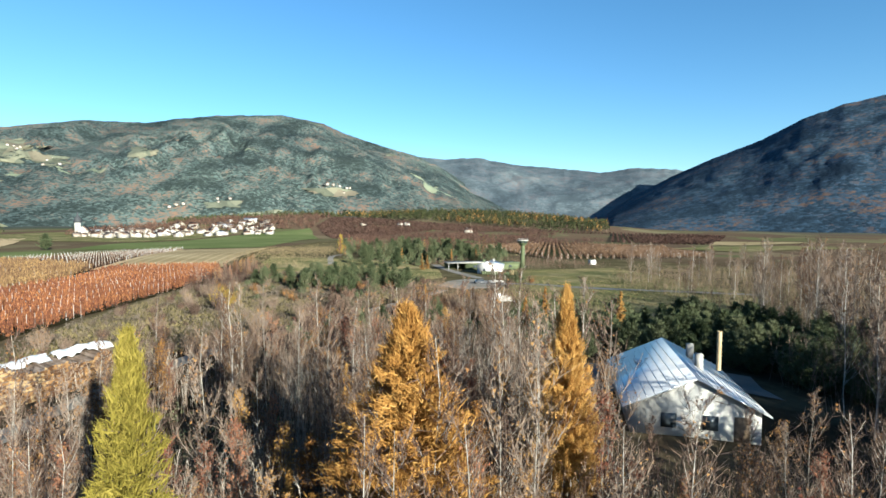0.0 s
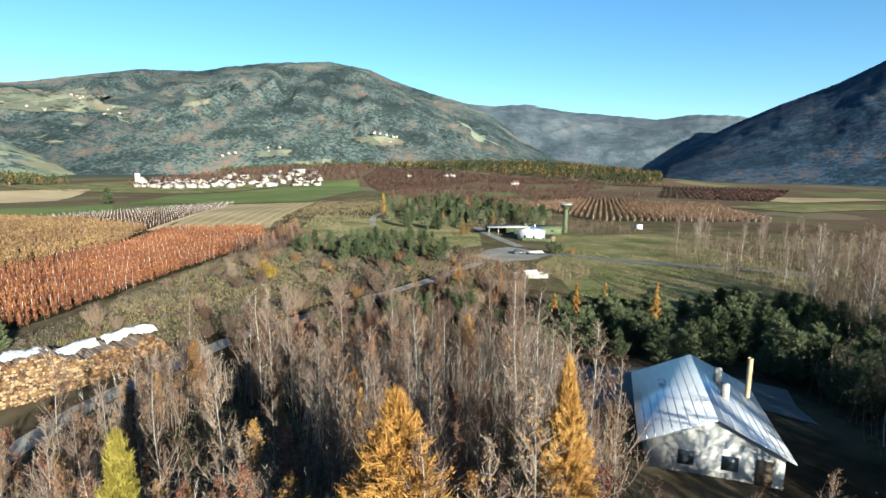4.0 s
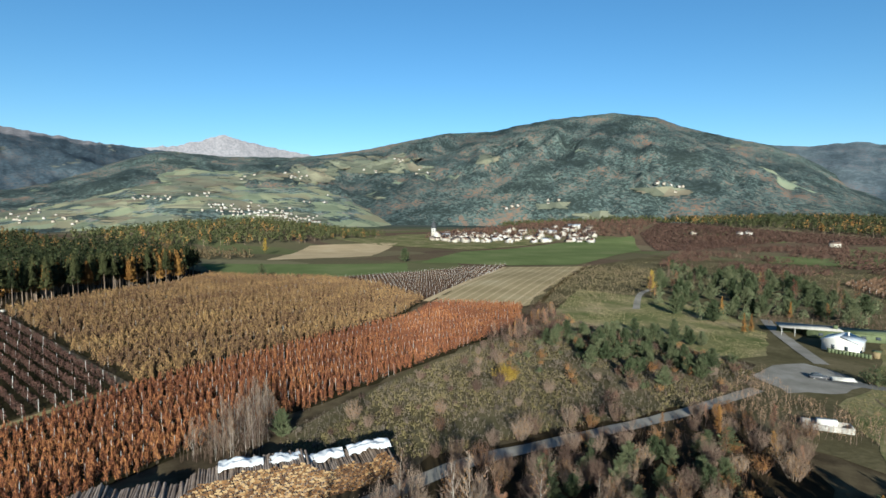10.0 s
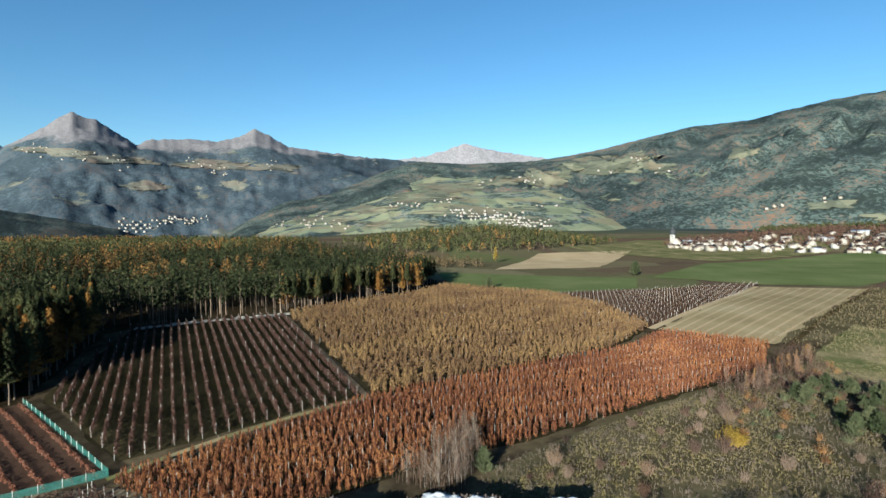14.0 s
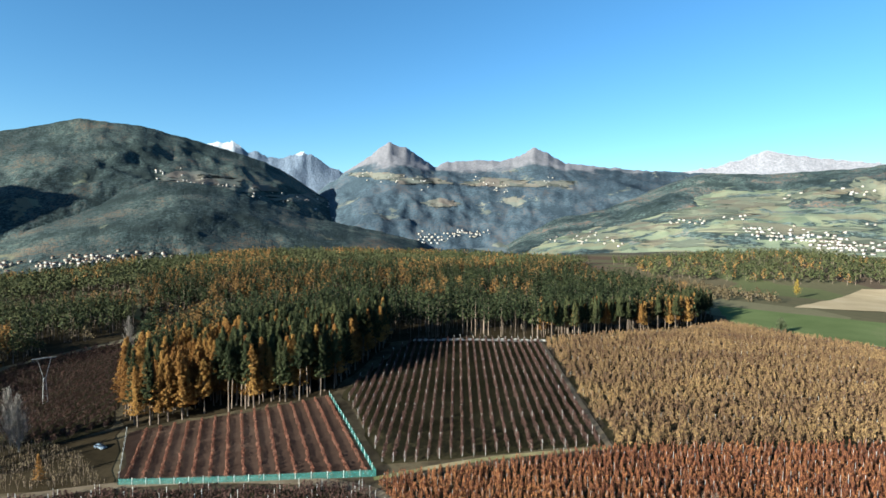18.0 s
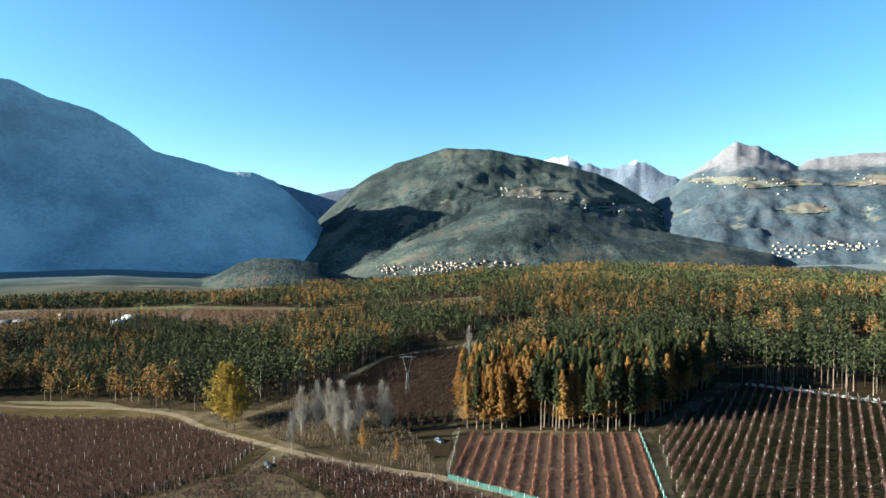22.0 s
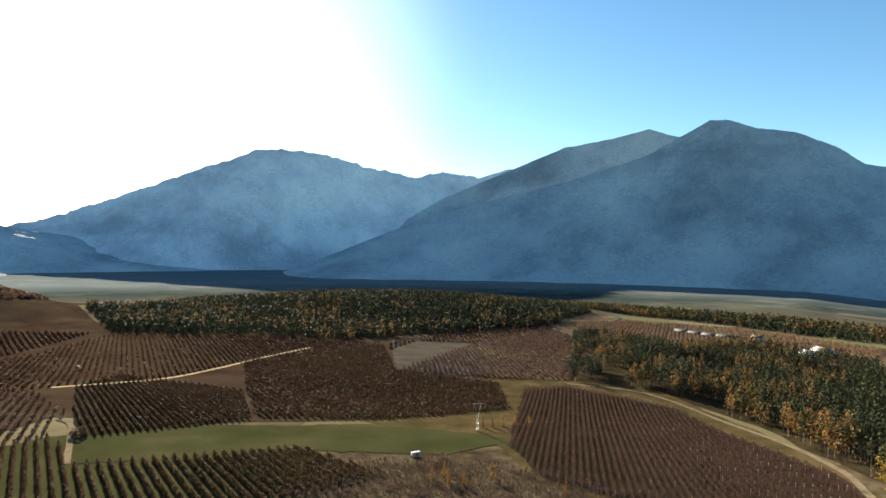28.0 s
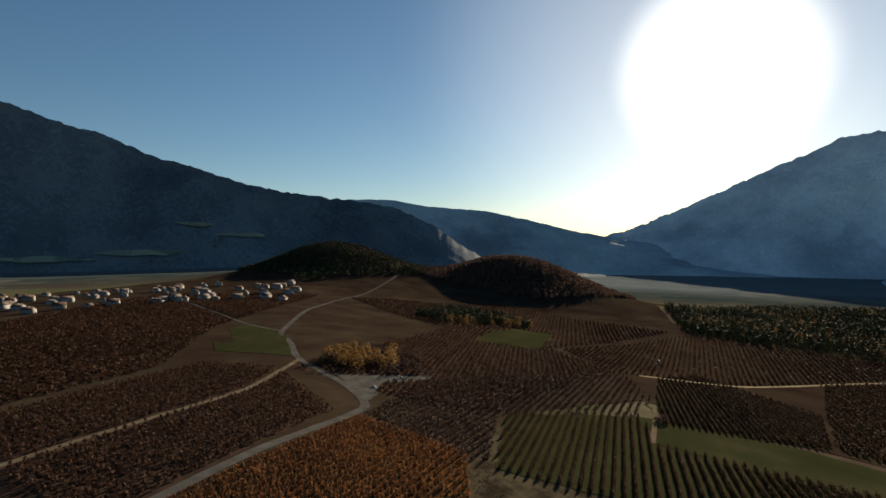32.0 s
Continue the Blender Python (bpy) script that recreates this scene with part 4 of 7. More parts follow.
def orchard(poly, way, gap, space, height, width, leaf, mat, label, size=0.45, per=10, posts=7.0, post_h=3.0, seed=0, gaps=0.04, inset=1.5, post_w=0.07, jitter=0.16, ends=True, shoots=0.0):
    """Trained fruit trees in straight rows, with their stakes."""
    r = np.random.default_rng(seed)
    poly = np.asarray(poly, float)
    way = np.asarray(way, float) / np.linalg.norm(way)
    nrm = np.array([-way[1], way[0]])
    s = poly @ nrm
    u = poly @ way
    trees, stakes = [], []
    for k in np.arange(s.min() + inset, s.max() - inset, gap):
        line = np.arange(u.min(), u.max(), space)
        p = line[:, None] * way + k * nrm
        ok = inside(poly, p[:, 0], p[:, 1])
        trees.append(p[ok & (r.random(len(p)) > gaps)])
        if posts:
            q = line[::max(1, int(posts / space))][:, None] * way + k * nrm
            okq = inside(poly, q[:, 0], q[:, 1])
            stakes.append(q[okq])
            if ends and okq.any():
                stakes.append(p[np.where(ok)[0][[0, -1]]] if ok.any() else q[:0])
    T = np.concatenate(trees)
    for plot in CLEAR:
        T = T[~inside(plot, T[:, 0], T[:, 1])]
    T = T + r.normal(size=T.shape) * jitter
    n = len(T)
    hs = height * (0.8 + 0.35 * r.random(n))
    g = Geo()
    base = np.c_[T, ground_z(T[:, 0], T[:, 1])]
    c = np.repeat(base, per, 0)
    h = np.repeat(hs, per)
    v = r.random(n * per) ** 0.8
    spread = width * (1.05 - 0.75 * v)
    a = r.random(n * per) * 2 * np.pi
    c[:, 0] += np.cos(a) * spread * r.random(n * per) ** 0.5
    c[:, 1] += np.sin(a) * spread * r.random(n * per) ** 0.5
    c[:, 2] += h * (0.2 + 0.8 * v)
    out = c - np.repeat(base, per, 0)
    out[:, 2] = 0.35 * width + 0.15 * (out[:, 2] - 0.5 * h)
    if shoots:
        lean = np.c_[out[:, :2] * 0.35 + r.normal(size=(n * per, 2)) * 0.1, shoots * (0.5 + 0.8 * r.random(n * per))]
        c[:, 2] -= 0.25 * shoots
        g.slivers(c, c + lean, size * (0.5 + 0.9 * r.random(n * per)), 0, r)
    else:
        g.leaves(c, size * (0.6 + 0.8 * r.random(n * per)), 0, r, out=out)
    tip = base.copy()
    tip[:, 2] += hs
    g.slivers(base, tip, 0.12, 1, r)
    ob = new("orchard", g.mesh("orchard", [mat, M["bark"]]))
    tagged(ob, label, "orchard", kind="stuff")
    if posts:
        S = np.concatenate(stakes)
        S = np.c_[S, ground_z(S[:, 0], S[:, 1])]
        gp = Geo()
        w = post_w
        hh = post_h * (0.93 + 0.14 * r.random(len(S)))
        corner = np.array([(-w, -w), (w, -w), (w, w), (-w, w)]) / 2
        lean = r.normal(size=(len(S), 2)) * 0.06
        V = np.zeros((len(S), 8, 3))
        for k in range(4):
            V[:, k] = S + np.r_[corner[k], 0]
            V[:, k + 4] = S + np.c_[corner[k] + lean, hh]
        F0 = np.array([(4, 5, 6), (4, 6, 7)] + [t for k in range(4) for t in ((k, (k + 1) % 4, (k + 1) % 4 + 4), (k, (k + 1) % 4 + 4, k + 4))])
        gp.add(V.reshape(-1, 3), (F0[None] + 8 * np.arange(len(S))[:, None, None]).reshape(-1, 3))
        po = new("orchard_post", gp.mesh("orchard_post", M["post"]))
        tagged(po, "rows of pale concrete orchard posts", "post", kind="stuff")
    return ob


orchard(RED, (-0.97, 0.25), 1.7, 0.85, 2.8, 0.45, 0, M["leaf_red"], "orchard rows with red and orange autumn leaves", seed=31, size=0.13, per=66, posts=8, post_h=3.1, post_w=0.05, jitter=0.42, ends=False, shoots=0.5)
orchard(GOLD, (-0.97, 0.2), 2.6, 1.05, 3.2, 0.8, 0, M["leaf_gold"], "orchard of golden brown fruit trees", seed=32, size=0.2, per=56, posts=22, post_w=0.06, jitter=0.75, ends=False, shoots=0.5)
orchard(DARK, (-1, 0.09), 3.15, 0.75, 2.7, 0.5, 0, M["leaf_dark"], "orchard of bare dark trees in straight rows", seed=33, size=0.36, per=24, posts=12, post_h=3.1, post_w=0.085)
orchard(FRONT, (-0.25, -1), 2.9, 0.75, 2.6, 0.6, 0, M["leaf_dark"], "dark bare orchard rows beside the track", seed=34, size=0.38, per=24, posts=10, post_w=0.08)
orchard(NET, (-0.95, -0.3), 4.3, 0.55, 1.15, 0.6, 0, leafy("berry_leaves", (0.28, 0.11, 0.07), (0.4, 0.17, 0.11), (0.5, 0.26, 0.18), island=0.6, tone=0.42), "low rows of reddish berry bushes", seed=35, size=0.34, per=14, posts=0)
orchard(VINE, (0.3, 0.95), 5.0, 1.4, 1.4, 0.35, 0, M["leaf_brown"], "young vineyard with tall pale stakes", seed=36, size=0.4, per=5, posts=5.6, post_h=2.2, post_w=0.1)
orchard(WEST, (-0.87, -0.12), 4.2, 0.8, 2.7, 0.5, 0, M["leaf_dark"], "dark orchard rows below the pylon", seed=37, size=0.4, per=20, posts=0, jitter=0.12)
orchard(BIGS, (0.12, 1), 3.3, 0.95, 2.9, 1.0, 0, M["leaf_dark"], "large orchard of bare brown trees", seed=38, size=0.2, per=22, posts=18, post_w=0.09, jitter=0.3, shoots=0.9)
orchard(STRIPE, (0.69, -0.72), 4.2, 0.9, 3.0, 1.0, 0, M["leaf_yellow"], "orchard rows with yellowing leaves and grass alleys", seed=39, size=0.5, per=26, posts=20)
orchard(REDS, (-0.62, 0.79), 3.6, 0.9, 2.7, 0.7, 0, M["leaf_red"], "orchard rows with deep red leaves", seed=40, size=0.34, per=40, posts=0, shoots=0.7)
orchard(MIDE, (0.7, -0.7), 3.6, 1.3, 2.7, 0.7, 0, M["leaf_russet"], "brown orchard rows on a gentle slope", seed=41, size=0.8, per=11, posts=0)
orchard(MIDS, (0.62, -0.78), 4.2, 1.6, 2.8, 0.9, 0, M["leaf_russet"], "wide brown orchard with faint rows", seed=42, jitter=0.6, size=1.0, per=10, posts=0)
orchard(WMID, (-0.3, -0.95), 5.0, 2.0, 2.8, 1.0, 0, M["leaf_brown"], "russet orchard between two woods", seed=43, jitter=0.6, size=1.1, per=9, posts=0)
orchard(EAST1, (0.8, -0.6), 4.5, 1.6, 2.8, 0.9, 0, M["leaf_russet"], "russet brown orchard beside the parking place", seed=44, jitter=0.6, size=1.0, per=10, posts=0)
orchard(EAST2, (0.8, 0.6), 4.5, 1.6, 2.8, 0.9, 0, M["leaf_russet"], "russet brown orchard across the road", seed=45, jitter=0.6, size=1.0, per=10, posts=0)
orchard([(28, 424), (62, 300), (150, 300), (210, 520), (100, 600)], (0.2, 1), 3.6, 1.2, 2.8, 0.7, 0, M["leaf_brown"], "brown orchard beyond the tower", seed=46, size=0.8, per=10, posts=20, post_w=0.12)


# ---- trees ----
M["birch"] = material("birch_bark", [(0.2, (0.2, 0.175, 0.15)), (0.5, (0.4, 0.365, 0.32)), (0.9, (0.66, 0.62, 0.57))], scale=2.5, fine=9, vary=0.5)
M["twig"] = material("bare_twigs", [(0.1, (0.095, 0.06, 0.045)), (0.5, (0.175, 0.117, 0.088)), (0.9, (0.29, 0.22, 0.17))], scale=0.12, fine=2, vary=0.9, island=0.7)
M["grey_twig"] = material("grey_twigs", [(0.1, (0.22, 0.185, 0.155)), (0.5, (0.34, 0.295, 0.25)), (0.9, (0.47, 0.42, 0.365))], scale=0.3, fine=2, vary=0.5, island=0.5)
M["rust"] = leafy("rusty_leaves", (0.17, 0.085, 0.035), (0.27, 0.14, 0.055), (0.36, 0.21, 0.085), vary=0.8, tone=0.8)
M["rust_red"] = leafy("russet_red_leaves", (0.15, 0.06, 0.04), (0.24, 0.1, 0.06), (0.33, 0.16, 0.09), vary=0.8, tone=0.8)
M["larch"] = leafy("golden_larch_needles", (0.2, 0.095, 0.03), (0.33, 0.17, 0.05), (0.44, 0.25, 0.075), vary=0.9, island=0.6, tone=0.7)
M["larch_hero"] = leafy("orange_larch_needles", (0.32, 0.16, 0.045), (0.46, 0.25, 0.07), (0.58, 0.36, 0.12), vary=0.5, island=0.8, scale=0.6, tone=0.8)
M["larch_far"] = leafy("dull_golden_larch_needles", (0.13, 0.08, 0.032), (0.27, 0.145, 0.05), (0.39, 0.22, 0.075), vary=0.5, island=0.6, scale=0.06, tone=0.74)
M["withered"] = leafy("withered_pinkish_leaves", (0.2, 0.115, 0.075), (0.3, 0.185, 0.115), (0.41, 0.28, 0.17), vary=0.8, island=0.8, tone=0.78)
M["larch_green"] = leafy("yellow_green_larch_needles", (0.17, 0.15, 0.03), (0.28, 0.23, 0.045), (0.37, 0.3, 0.07), vary=0.4, island=0.8, tone=0.62)
M["pine"] = leafy("pine_needles", (0.058, 0.08, 0.04), (0.115, 0.138, 0.07), (0.195, 0.21, 0.118), vary=0.6, island=0.6)
M["spruce"] = leafy("spruce_needles", (0.02, 0.027, 0.013), (0.05, 0.06, 0.027), (0.105, 0.108, 0.046), vary=0.7, island=0.8, scale=0.06, see=0.05)
M["yellow"] = leafy("yellow_leaves", (0.27, 0.18, 0.035), (0.4, 0.28, 0.055), (0.5, 0.37, 0.09), vary=0.4, island=0.8, tone=0.7)
M["olive"] = leafy("faded_shrub_leaves", (0.12, 0.09, 0.05), (0.21, 0.16, 0.09), (0.31, 0.24, 0.14), vary=0.8, tone=0.7)
M["heath"] = leafy("grey_heath", (0.12, 0.1, 0.078), (0.2, 0.165, 0.13), (0.29, 0.245, 0.19), vary=0.5, island=0.8)
M["purple"] = leafy("purplish_bare_shrub", (0.09, 0.055, 0.045), (0.15, 0.09, 0.07), (0.22, 0.13, 0.09), vary=0.8)


def bare_tree(h, seed, limbs=24, twigs=9, leaves=110, leaf=0.13, wide=0.2, trunk=0.0062, steep=0.55, start=0.22, tw=1.0):
    """Trunk with limbs, and a crown of twigs with a few last leaves: two meshes."""
    r = np.random.default_rng(seed)
    a, b = Geo(), Geo()
    zs = np.linspace(0, h, 7)
    bend = np.c_[np.cumsum(r.normal(size=7)) * 0.009 * h, np.cumsum(r.normal(size=7)) * 0.009 * h]
    bend -= bend[0]
    P = np.c_[bend, zs]
    a.tube(P, np.linspace(trunk * h, 0.012, 7), 5)
    ends = []
    for i in range(limbs):
        f = start + (0.97 - start) * (i + r.random()) / limbs
        p = np.array([np.interp(f * h, zs, P[:, k]) for k in range(3)])
        an = r.random() * 6.283
        L = h * wide * (1.25 - f) * (0.6 + 0.7 * r.random())
        up = steep + 0.5 * r.random()
        d = np.array([math.cos(an), math.sin(an), up * 1.6])
        d /= np.linalg.norm(d)
        m = p + d * L * 0.55
        e = m + (d + np.array([0, 0, 0.5])) / 1.3 * L * 0.6
        a.tube([p, m, e], [trunk * h * 0.36 * (1.1 - f), trunk * h * 0.2 * (1.1 - f) + 0.008, 0.006], 3)
        ends.append((p, m, e, L))
    B, Tp = [], []
    for p, m, e, L in ends:
        for j in range(twigs):
            t = 0.25 + 0.75 * r.random()
            q = p + (m - p) * min(1, t * 2) if t < 0.5 else m + (e - m) * (t * 2 - 1)
            d = r.normal(size=3) * 0.8 + np.array([0, 0, 1.0]) + (e - p) / (np.linalg.norm(e - p) + 1e-6)
            d /= np.linalg.norm(d)
            B.append(q)
            Tp.append(q + d * L * (0.35 + 0.4 * r.random()))
    B, Tp = np.array(B), np.array(Tp)
    b.slivers(B, Tp, 0.04 * tw, 0, r)
    k = r.integers(0, len(B), len(B))
    q = B[k] + (Tp[k] - B[k]) * r.random((len(B), 1))
    b.slivers(q, q + (Tp[k] - B[k]) * 0.45 + r.normal(size=(len(B), 3)) * 0.16 * tw ** 0.5, 0.028 * tw, 0, r)
    if leaves:
        k = r.integers(0, len(B), leaves)
        c = B[k] + (Tp[k] - B[k]) * r.random((leaves, 1)) + r.normal(size=(leaves, 3)) * 0.12
        b.leaves(c, leaf * (0.6 + 0.8 * r.random(leaves)), 1, r)
    return a, b


def conifer(h, seed, wide=0.2, bare=0.1, branches=60, clumps=9, size=0.5, droop=0.25, taper=1.0, spray=1.0, ragged=0.3, needles=0.0):
    """Trunk, and a crown of many small needle clumps along whorled branches."""
    r = np.random.default_rng(seed)
    a, b = Geo(), Geo()
    zs = np.linspace(0, h, 6)
    P = np.c_[np.cumsum(r.normal(size=6)) * 0.006 * h, np.cumsum(r.normal(size=6)) * 0.006 * h, zs]
    P[0, :2] = 0
    a.tube(P, np.linspace(0.011 * h + 0.03, 0.015, 6), 6)
    C, S, B, E = [], [], [], []
    for i in range(branches):
        f = bare + (0.99 - bare) * (i + r.random()) / branches
        L = h * wide * ((1 - f) / (1 - bare) + 0.03) ** taper * (1 - ragged + 2 * ragged * r.random())
        an = i * 2.4 + r.normal() * 0.4
        p = np.array([np.interp(f * h, zs, P[:, k]) for k in range(3)])
        d = np.array([math.cos(an), math.sin(an), 0.35 - droop * 1.6 * (1 - f)])
        e = p + d * L
        B.append(p)
        E.append(e)
        n = max(3, int(clumps * (0.4 + L / (h * wide))))
        t = r.random(n) ** 0.7
        c = p + t[:, None] * (e - p) + r.normal(size=(n, 3)) * size * 0.35 * spray
        C.append(c)
        S.append(size * (0.6 + 0.7 * r.random(n)))
    top = P[-1] + np.c_[np.zeros(5), np.zeros(5), -np.linspace(0, 0.08 * h, 5)] + r.normal(size=(5, 3)) * 0.06
    cc = np.concatenate(C + [top])
    axis = np.stack([np.interp(cc[:, 2], zs, P[:, k]) for k in (0, 1)], 1)
    out = np.c_[cc[:, :2] - axis, np.full(len(cc), 0.04 * h)]
    sz = np.concatenate(S + [np.full(5, size * 0.5)])
    if needles:
        d = out / (np.linalg.norm(out, axis=1)[:, None] + 1e-6) * 0.7 + r.normal(size=cc.shape) * 0.45 + np.array([0, 0, 0.35])
        b.slivers(cc - d * (sz * needles * 0.5)[:, None], cc + d * (sz * needles * 0.5)[:, None], sz * 0.55, 0, r)
    else:
        b.leaves(cc, sz, 0, r, flat=0.7, out=out)
    a.slivers(np.array(B), np.array(E), 0.06, 0, r)
    return a, b


def shrub(h, wide, seed, stems=16, leaves=160, leaf=0.16, twigs=6):
    r = np.random.default_rng(seed)
    b = Geo()
    an = r.random(stems) * 6.283
    rad = r.random(stems) ** 0.6 * wide
    base = np.c_[np.cos(an) * rad * 0.3, np.sin(an) * rad * 0.3, np.zeros(stems)]
    tip = np.c_[np.cos(an) * rad, np.sin(an) * rad, h * (0.7 + 0.35 * r.random(stems)) * (1 - 0.35 * (rad / wide) ** 2)]
    b.slivers(base, tip, 0.07, 0, r)
    k = r.integers(0, stems, stems * twigs)
    q = base[k] + (tip[k] - base[k]) * (0.25 + 0.7 * r.random((len(k), 1)))
    d = r.normal(size=(len(k), 3)) * np.array([0.3, 0.3, 0.25]) * h * 0.35 + np.array([0, 0, 0.22 * h])
    b.slivers(q, q + d, 0.035, 0, r)
    k = r.integers(0, len(q), leaves)
    cc = q[k] + d[k] * r.random((leaves, 1)) + r.normal(size=(leaves, 3)) * 0.1
    b.leaves(cc, leaf * (0.6 + 0.8 * r.random(leaves)), 1, r, out=cc - np.array([0, 0, 0.25 * h]))
    return b


def tree_proto(name, geos, trunk_mat, crown_mats, label, group, category="tree"):
    ob = thing(name, label, category, group)
    part("trunk", geos[0], trunk_mat, ob, smooth=True)
    part("crown", geos[1], crown_mats, ob)
    return ob


class Stand:
    """Prototypes of a kind of tree; the first uses are the prototypes themselves."""
    def __init__(self, protos):
        self.protos, self.used = protos, set()

    def put(self, i, x, y, s=1.0, turn=0.0, z=None, sxy=1.0):
        ob = self.protos[i % len(self.protos)]
        m = pose(x, y, gz(x, y) - 0.1 if z is None else z, 0, 0, turn)
        if i % len(self.protos) in self.used:
            ob = copy_thing(ob, m)
        else:
            self.used.add(i % len(self.protos))
            ob.matrix_basis = m
        ob.scale = (s * sxy, s * sxy, s)
        return ob


def scatter(poly, n, seed, apart=1.5, avoid=()):
    """Random places inside a polygon, kept apart from each other and out of other polygons."""
    r = np.random.default_rng(seed)
    poly = np.asarray(poly, float)
    lo, hi = poly.min(0), poly.max(0)
    out = np.zeros((0, 2))
    for _ in range(60):
        p = lo + (hi - lo) * r.random((n, 2))
        p = p[inside(poly, p[:, 0], p[:, 1])]
        for q in avoid:
            p = p[~inside(q, p[:, 0], p[:, 1])]
        for c in p:
            if len(out) == 0 or ((out - c) ** 2).sum(1).min() > apart * apart:
                out = np.vstack([out, c])
                if len(out) >= n:
                    return out
    return out


birch = Stand([tree_proto("birch_tree", bare_tree(12, 50 + i, leaves=(30, 90, 150, 50)[i], limbs=32, twigs=16, trunk=0.0046), M["birch"], [M["twig"], M["rust"]],
                          "slender bare birch with pale trunk and a few rusty leaves", "bare birches on the knoll") for i in range(4)])
sapling = Stand([tree_proto("sapling_tree", bare_tree(8.5, 60 + i, leaves=(500, 900, 300, 1100, 700, 1500)[i], limbs=30, twigs=14, trunk=0.007, wide=0.19, leaf=0.11), M["twig"], [M["twig"], (M["rust"], M["rust_red"], M["purple"], M["rust_red"], M["rust"], M["larch"])[i]],
                            ("thin reddish sapling with withered rusty leaves", "slender sapling with russet red leaves", "bare purplish sapling with fine twigs", "young tree full of russet leaves", "thin sapling with brown leaves", "young tree with soft orange foliage")[i], "young thicket on the knoll") for i in range(6)])
larch_near = Stand([tree_proto("larch_tree", conifer(15, 70 + i, wide=0.37, bare=0.03, branches=560, clumps=150, size=0.1, droop=0.12, ragged=0.28, spray=3.2, taper=1.0, needles=4.0), M["bark"], M["larch_hero"],
                               "tall golden orange larch in autumn needles", "larches") for i in range(2)])
larch = Stand([tree_proto("larch_tree", conifer(15, 75 + i, wide=0.2, bare=0.12, branches=90, clumps=20, size=0.42, droop=0.3, ragged=0.4), M["bark"], M["larch"],
                          "golden orange autumn larch", "larches") for i in range(3)])
larch_g = Stand([tree_proto("larch_tree", conifer(15, 79, wide=0.25, bare=0.03, branches=320, clumps=150, size=0.09, droop=0.1, ragged=0.35, spray=2.6, needles=4.0), M["bark"], M["larch_green"],
                            "narrow larch turning yellow green", "larches")])
pine = Stand([tree_proto("pine_tree", conifer(5, 80 + i, wide=0.36, bare=0.04, branches=95, clumps=60, size=0.14, needles=2.4, droop=-0.2, taper=0.55, ragged=0.45, spray=1.8), M["bark"], M["pine"],
                         "bushy young dark green pine", "young pines") for i in range(3)])
larch_tall = Stand([tree_proto("larch_tree", conifer(15, 175 + i, wide=0.155, bare=(0.2, 0.3, 0.24)[i], branches=110, clumps=60, size=0.24, droop=0.1, taper=0.85, ragged=0.4, spray=1.6), M["stem"], M["larch"],
                               "tall orange larch with a bare lower trunk", "trees of the copse") for i in range(3)])
spruce = Stand([tree_proto("spruce_tree", conifer(20, 85 + i, wide=0.115, bare=(0.4, 0.3, 0.46)[i], branches=110, clumps=60, size=0.28, droop=0.1, taper=0.85, ragged=0.45, spray=1.5), M["stem"], M["spruce"],
                           "tall dark pine with a long bare trunk", "trees of the copse") for i in range(3)])
grey_tree = Stand([tree_proto("poplar_tree", bare_tree(15, 90 + i, leaves=0, limbs=64, twigs=22, wide=0.24, trunk=0.009, steep=1.3, start=0.06, tw=1.5), M["birch"], [M["grey_twig"], M["grey_twig"]],
                              "bare grey poplar with many upright branches", "grey poplars") for i in range(2)])
yellow_tree = Stand([tree_proto("poplar_tree", bare_tree(13, 93, leaves=4500, leaf=0.24, limbs=46, twigs=12, wide=0.24, steep=0.8, start=0.08), M["bark"], [M["twig"], M["yellow"]],
                                "full poplar with bright yellow leaves", "yellow trees")])


def bush_protos(mat, label, seeds, h, w, leaves, leaf):
    out = []
    for s in seeds:
        ob = new("shrub", shrub(h, w, s, leaves=leaves, leaf=leaf).mesh("shrub", [M["twig"], mat]))
        out.append(tagged(ob, label, "shrub", "shrubs in the rough grass"))
    return Stand(out)


rust_bush = bush_protos(M["rust"], "rusty brown shrub in rough grass", (101, 102), 2.4, 1.5, 900, 0.11)
olive_bush = bush_protos(M["heath"], "faded olive shrub in rough grass", (103, 104), 2.0, 1.6, 900, 0.11)
purple_bush = bush_protos(M["purple"], "purplish bare shrub in rough grass", (105, 106), 2.6, 1.8, 1000, 0.11)
yellow_bush = bush_protos(M["yellow"], "bright yellow shrub in rough grass", (107,), 3.0, 1.7, 1500, 0.13)
bare_bush = Stand([tagged(new("shrub", shrub(4.6, 2.3, 130 + i, stems=60, leaves=(500, 350, 900)[i], leaf=0.1, twigs=16).mesh("shrub", [M["twig"], (M["purple"], M["withered"], M["rust"])[i]])),
                          ("rounded purplish bare bush with upright branches", "rounded pale brown bush of fine branches", "rounded rusty orange bush")[i], "shrub", "tall bushes by the lane") for i in range(3)])
green_bush = bush_protos(M["pine"], "dark green bushy shrub", (108, 109), 2.2, 1.7, 1100, 0.15)

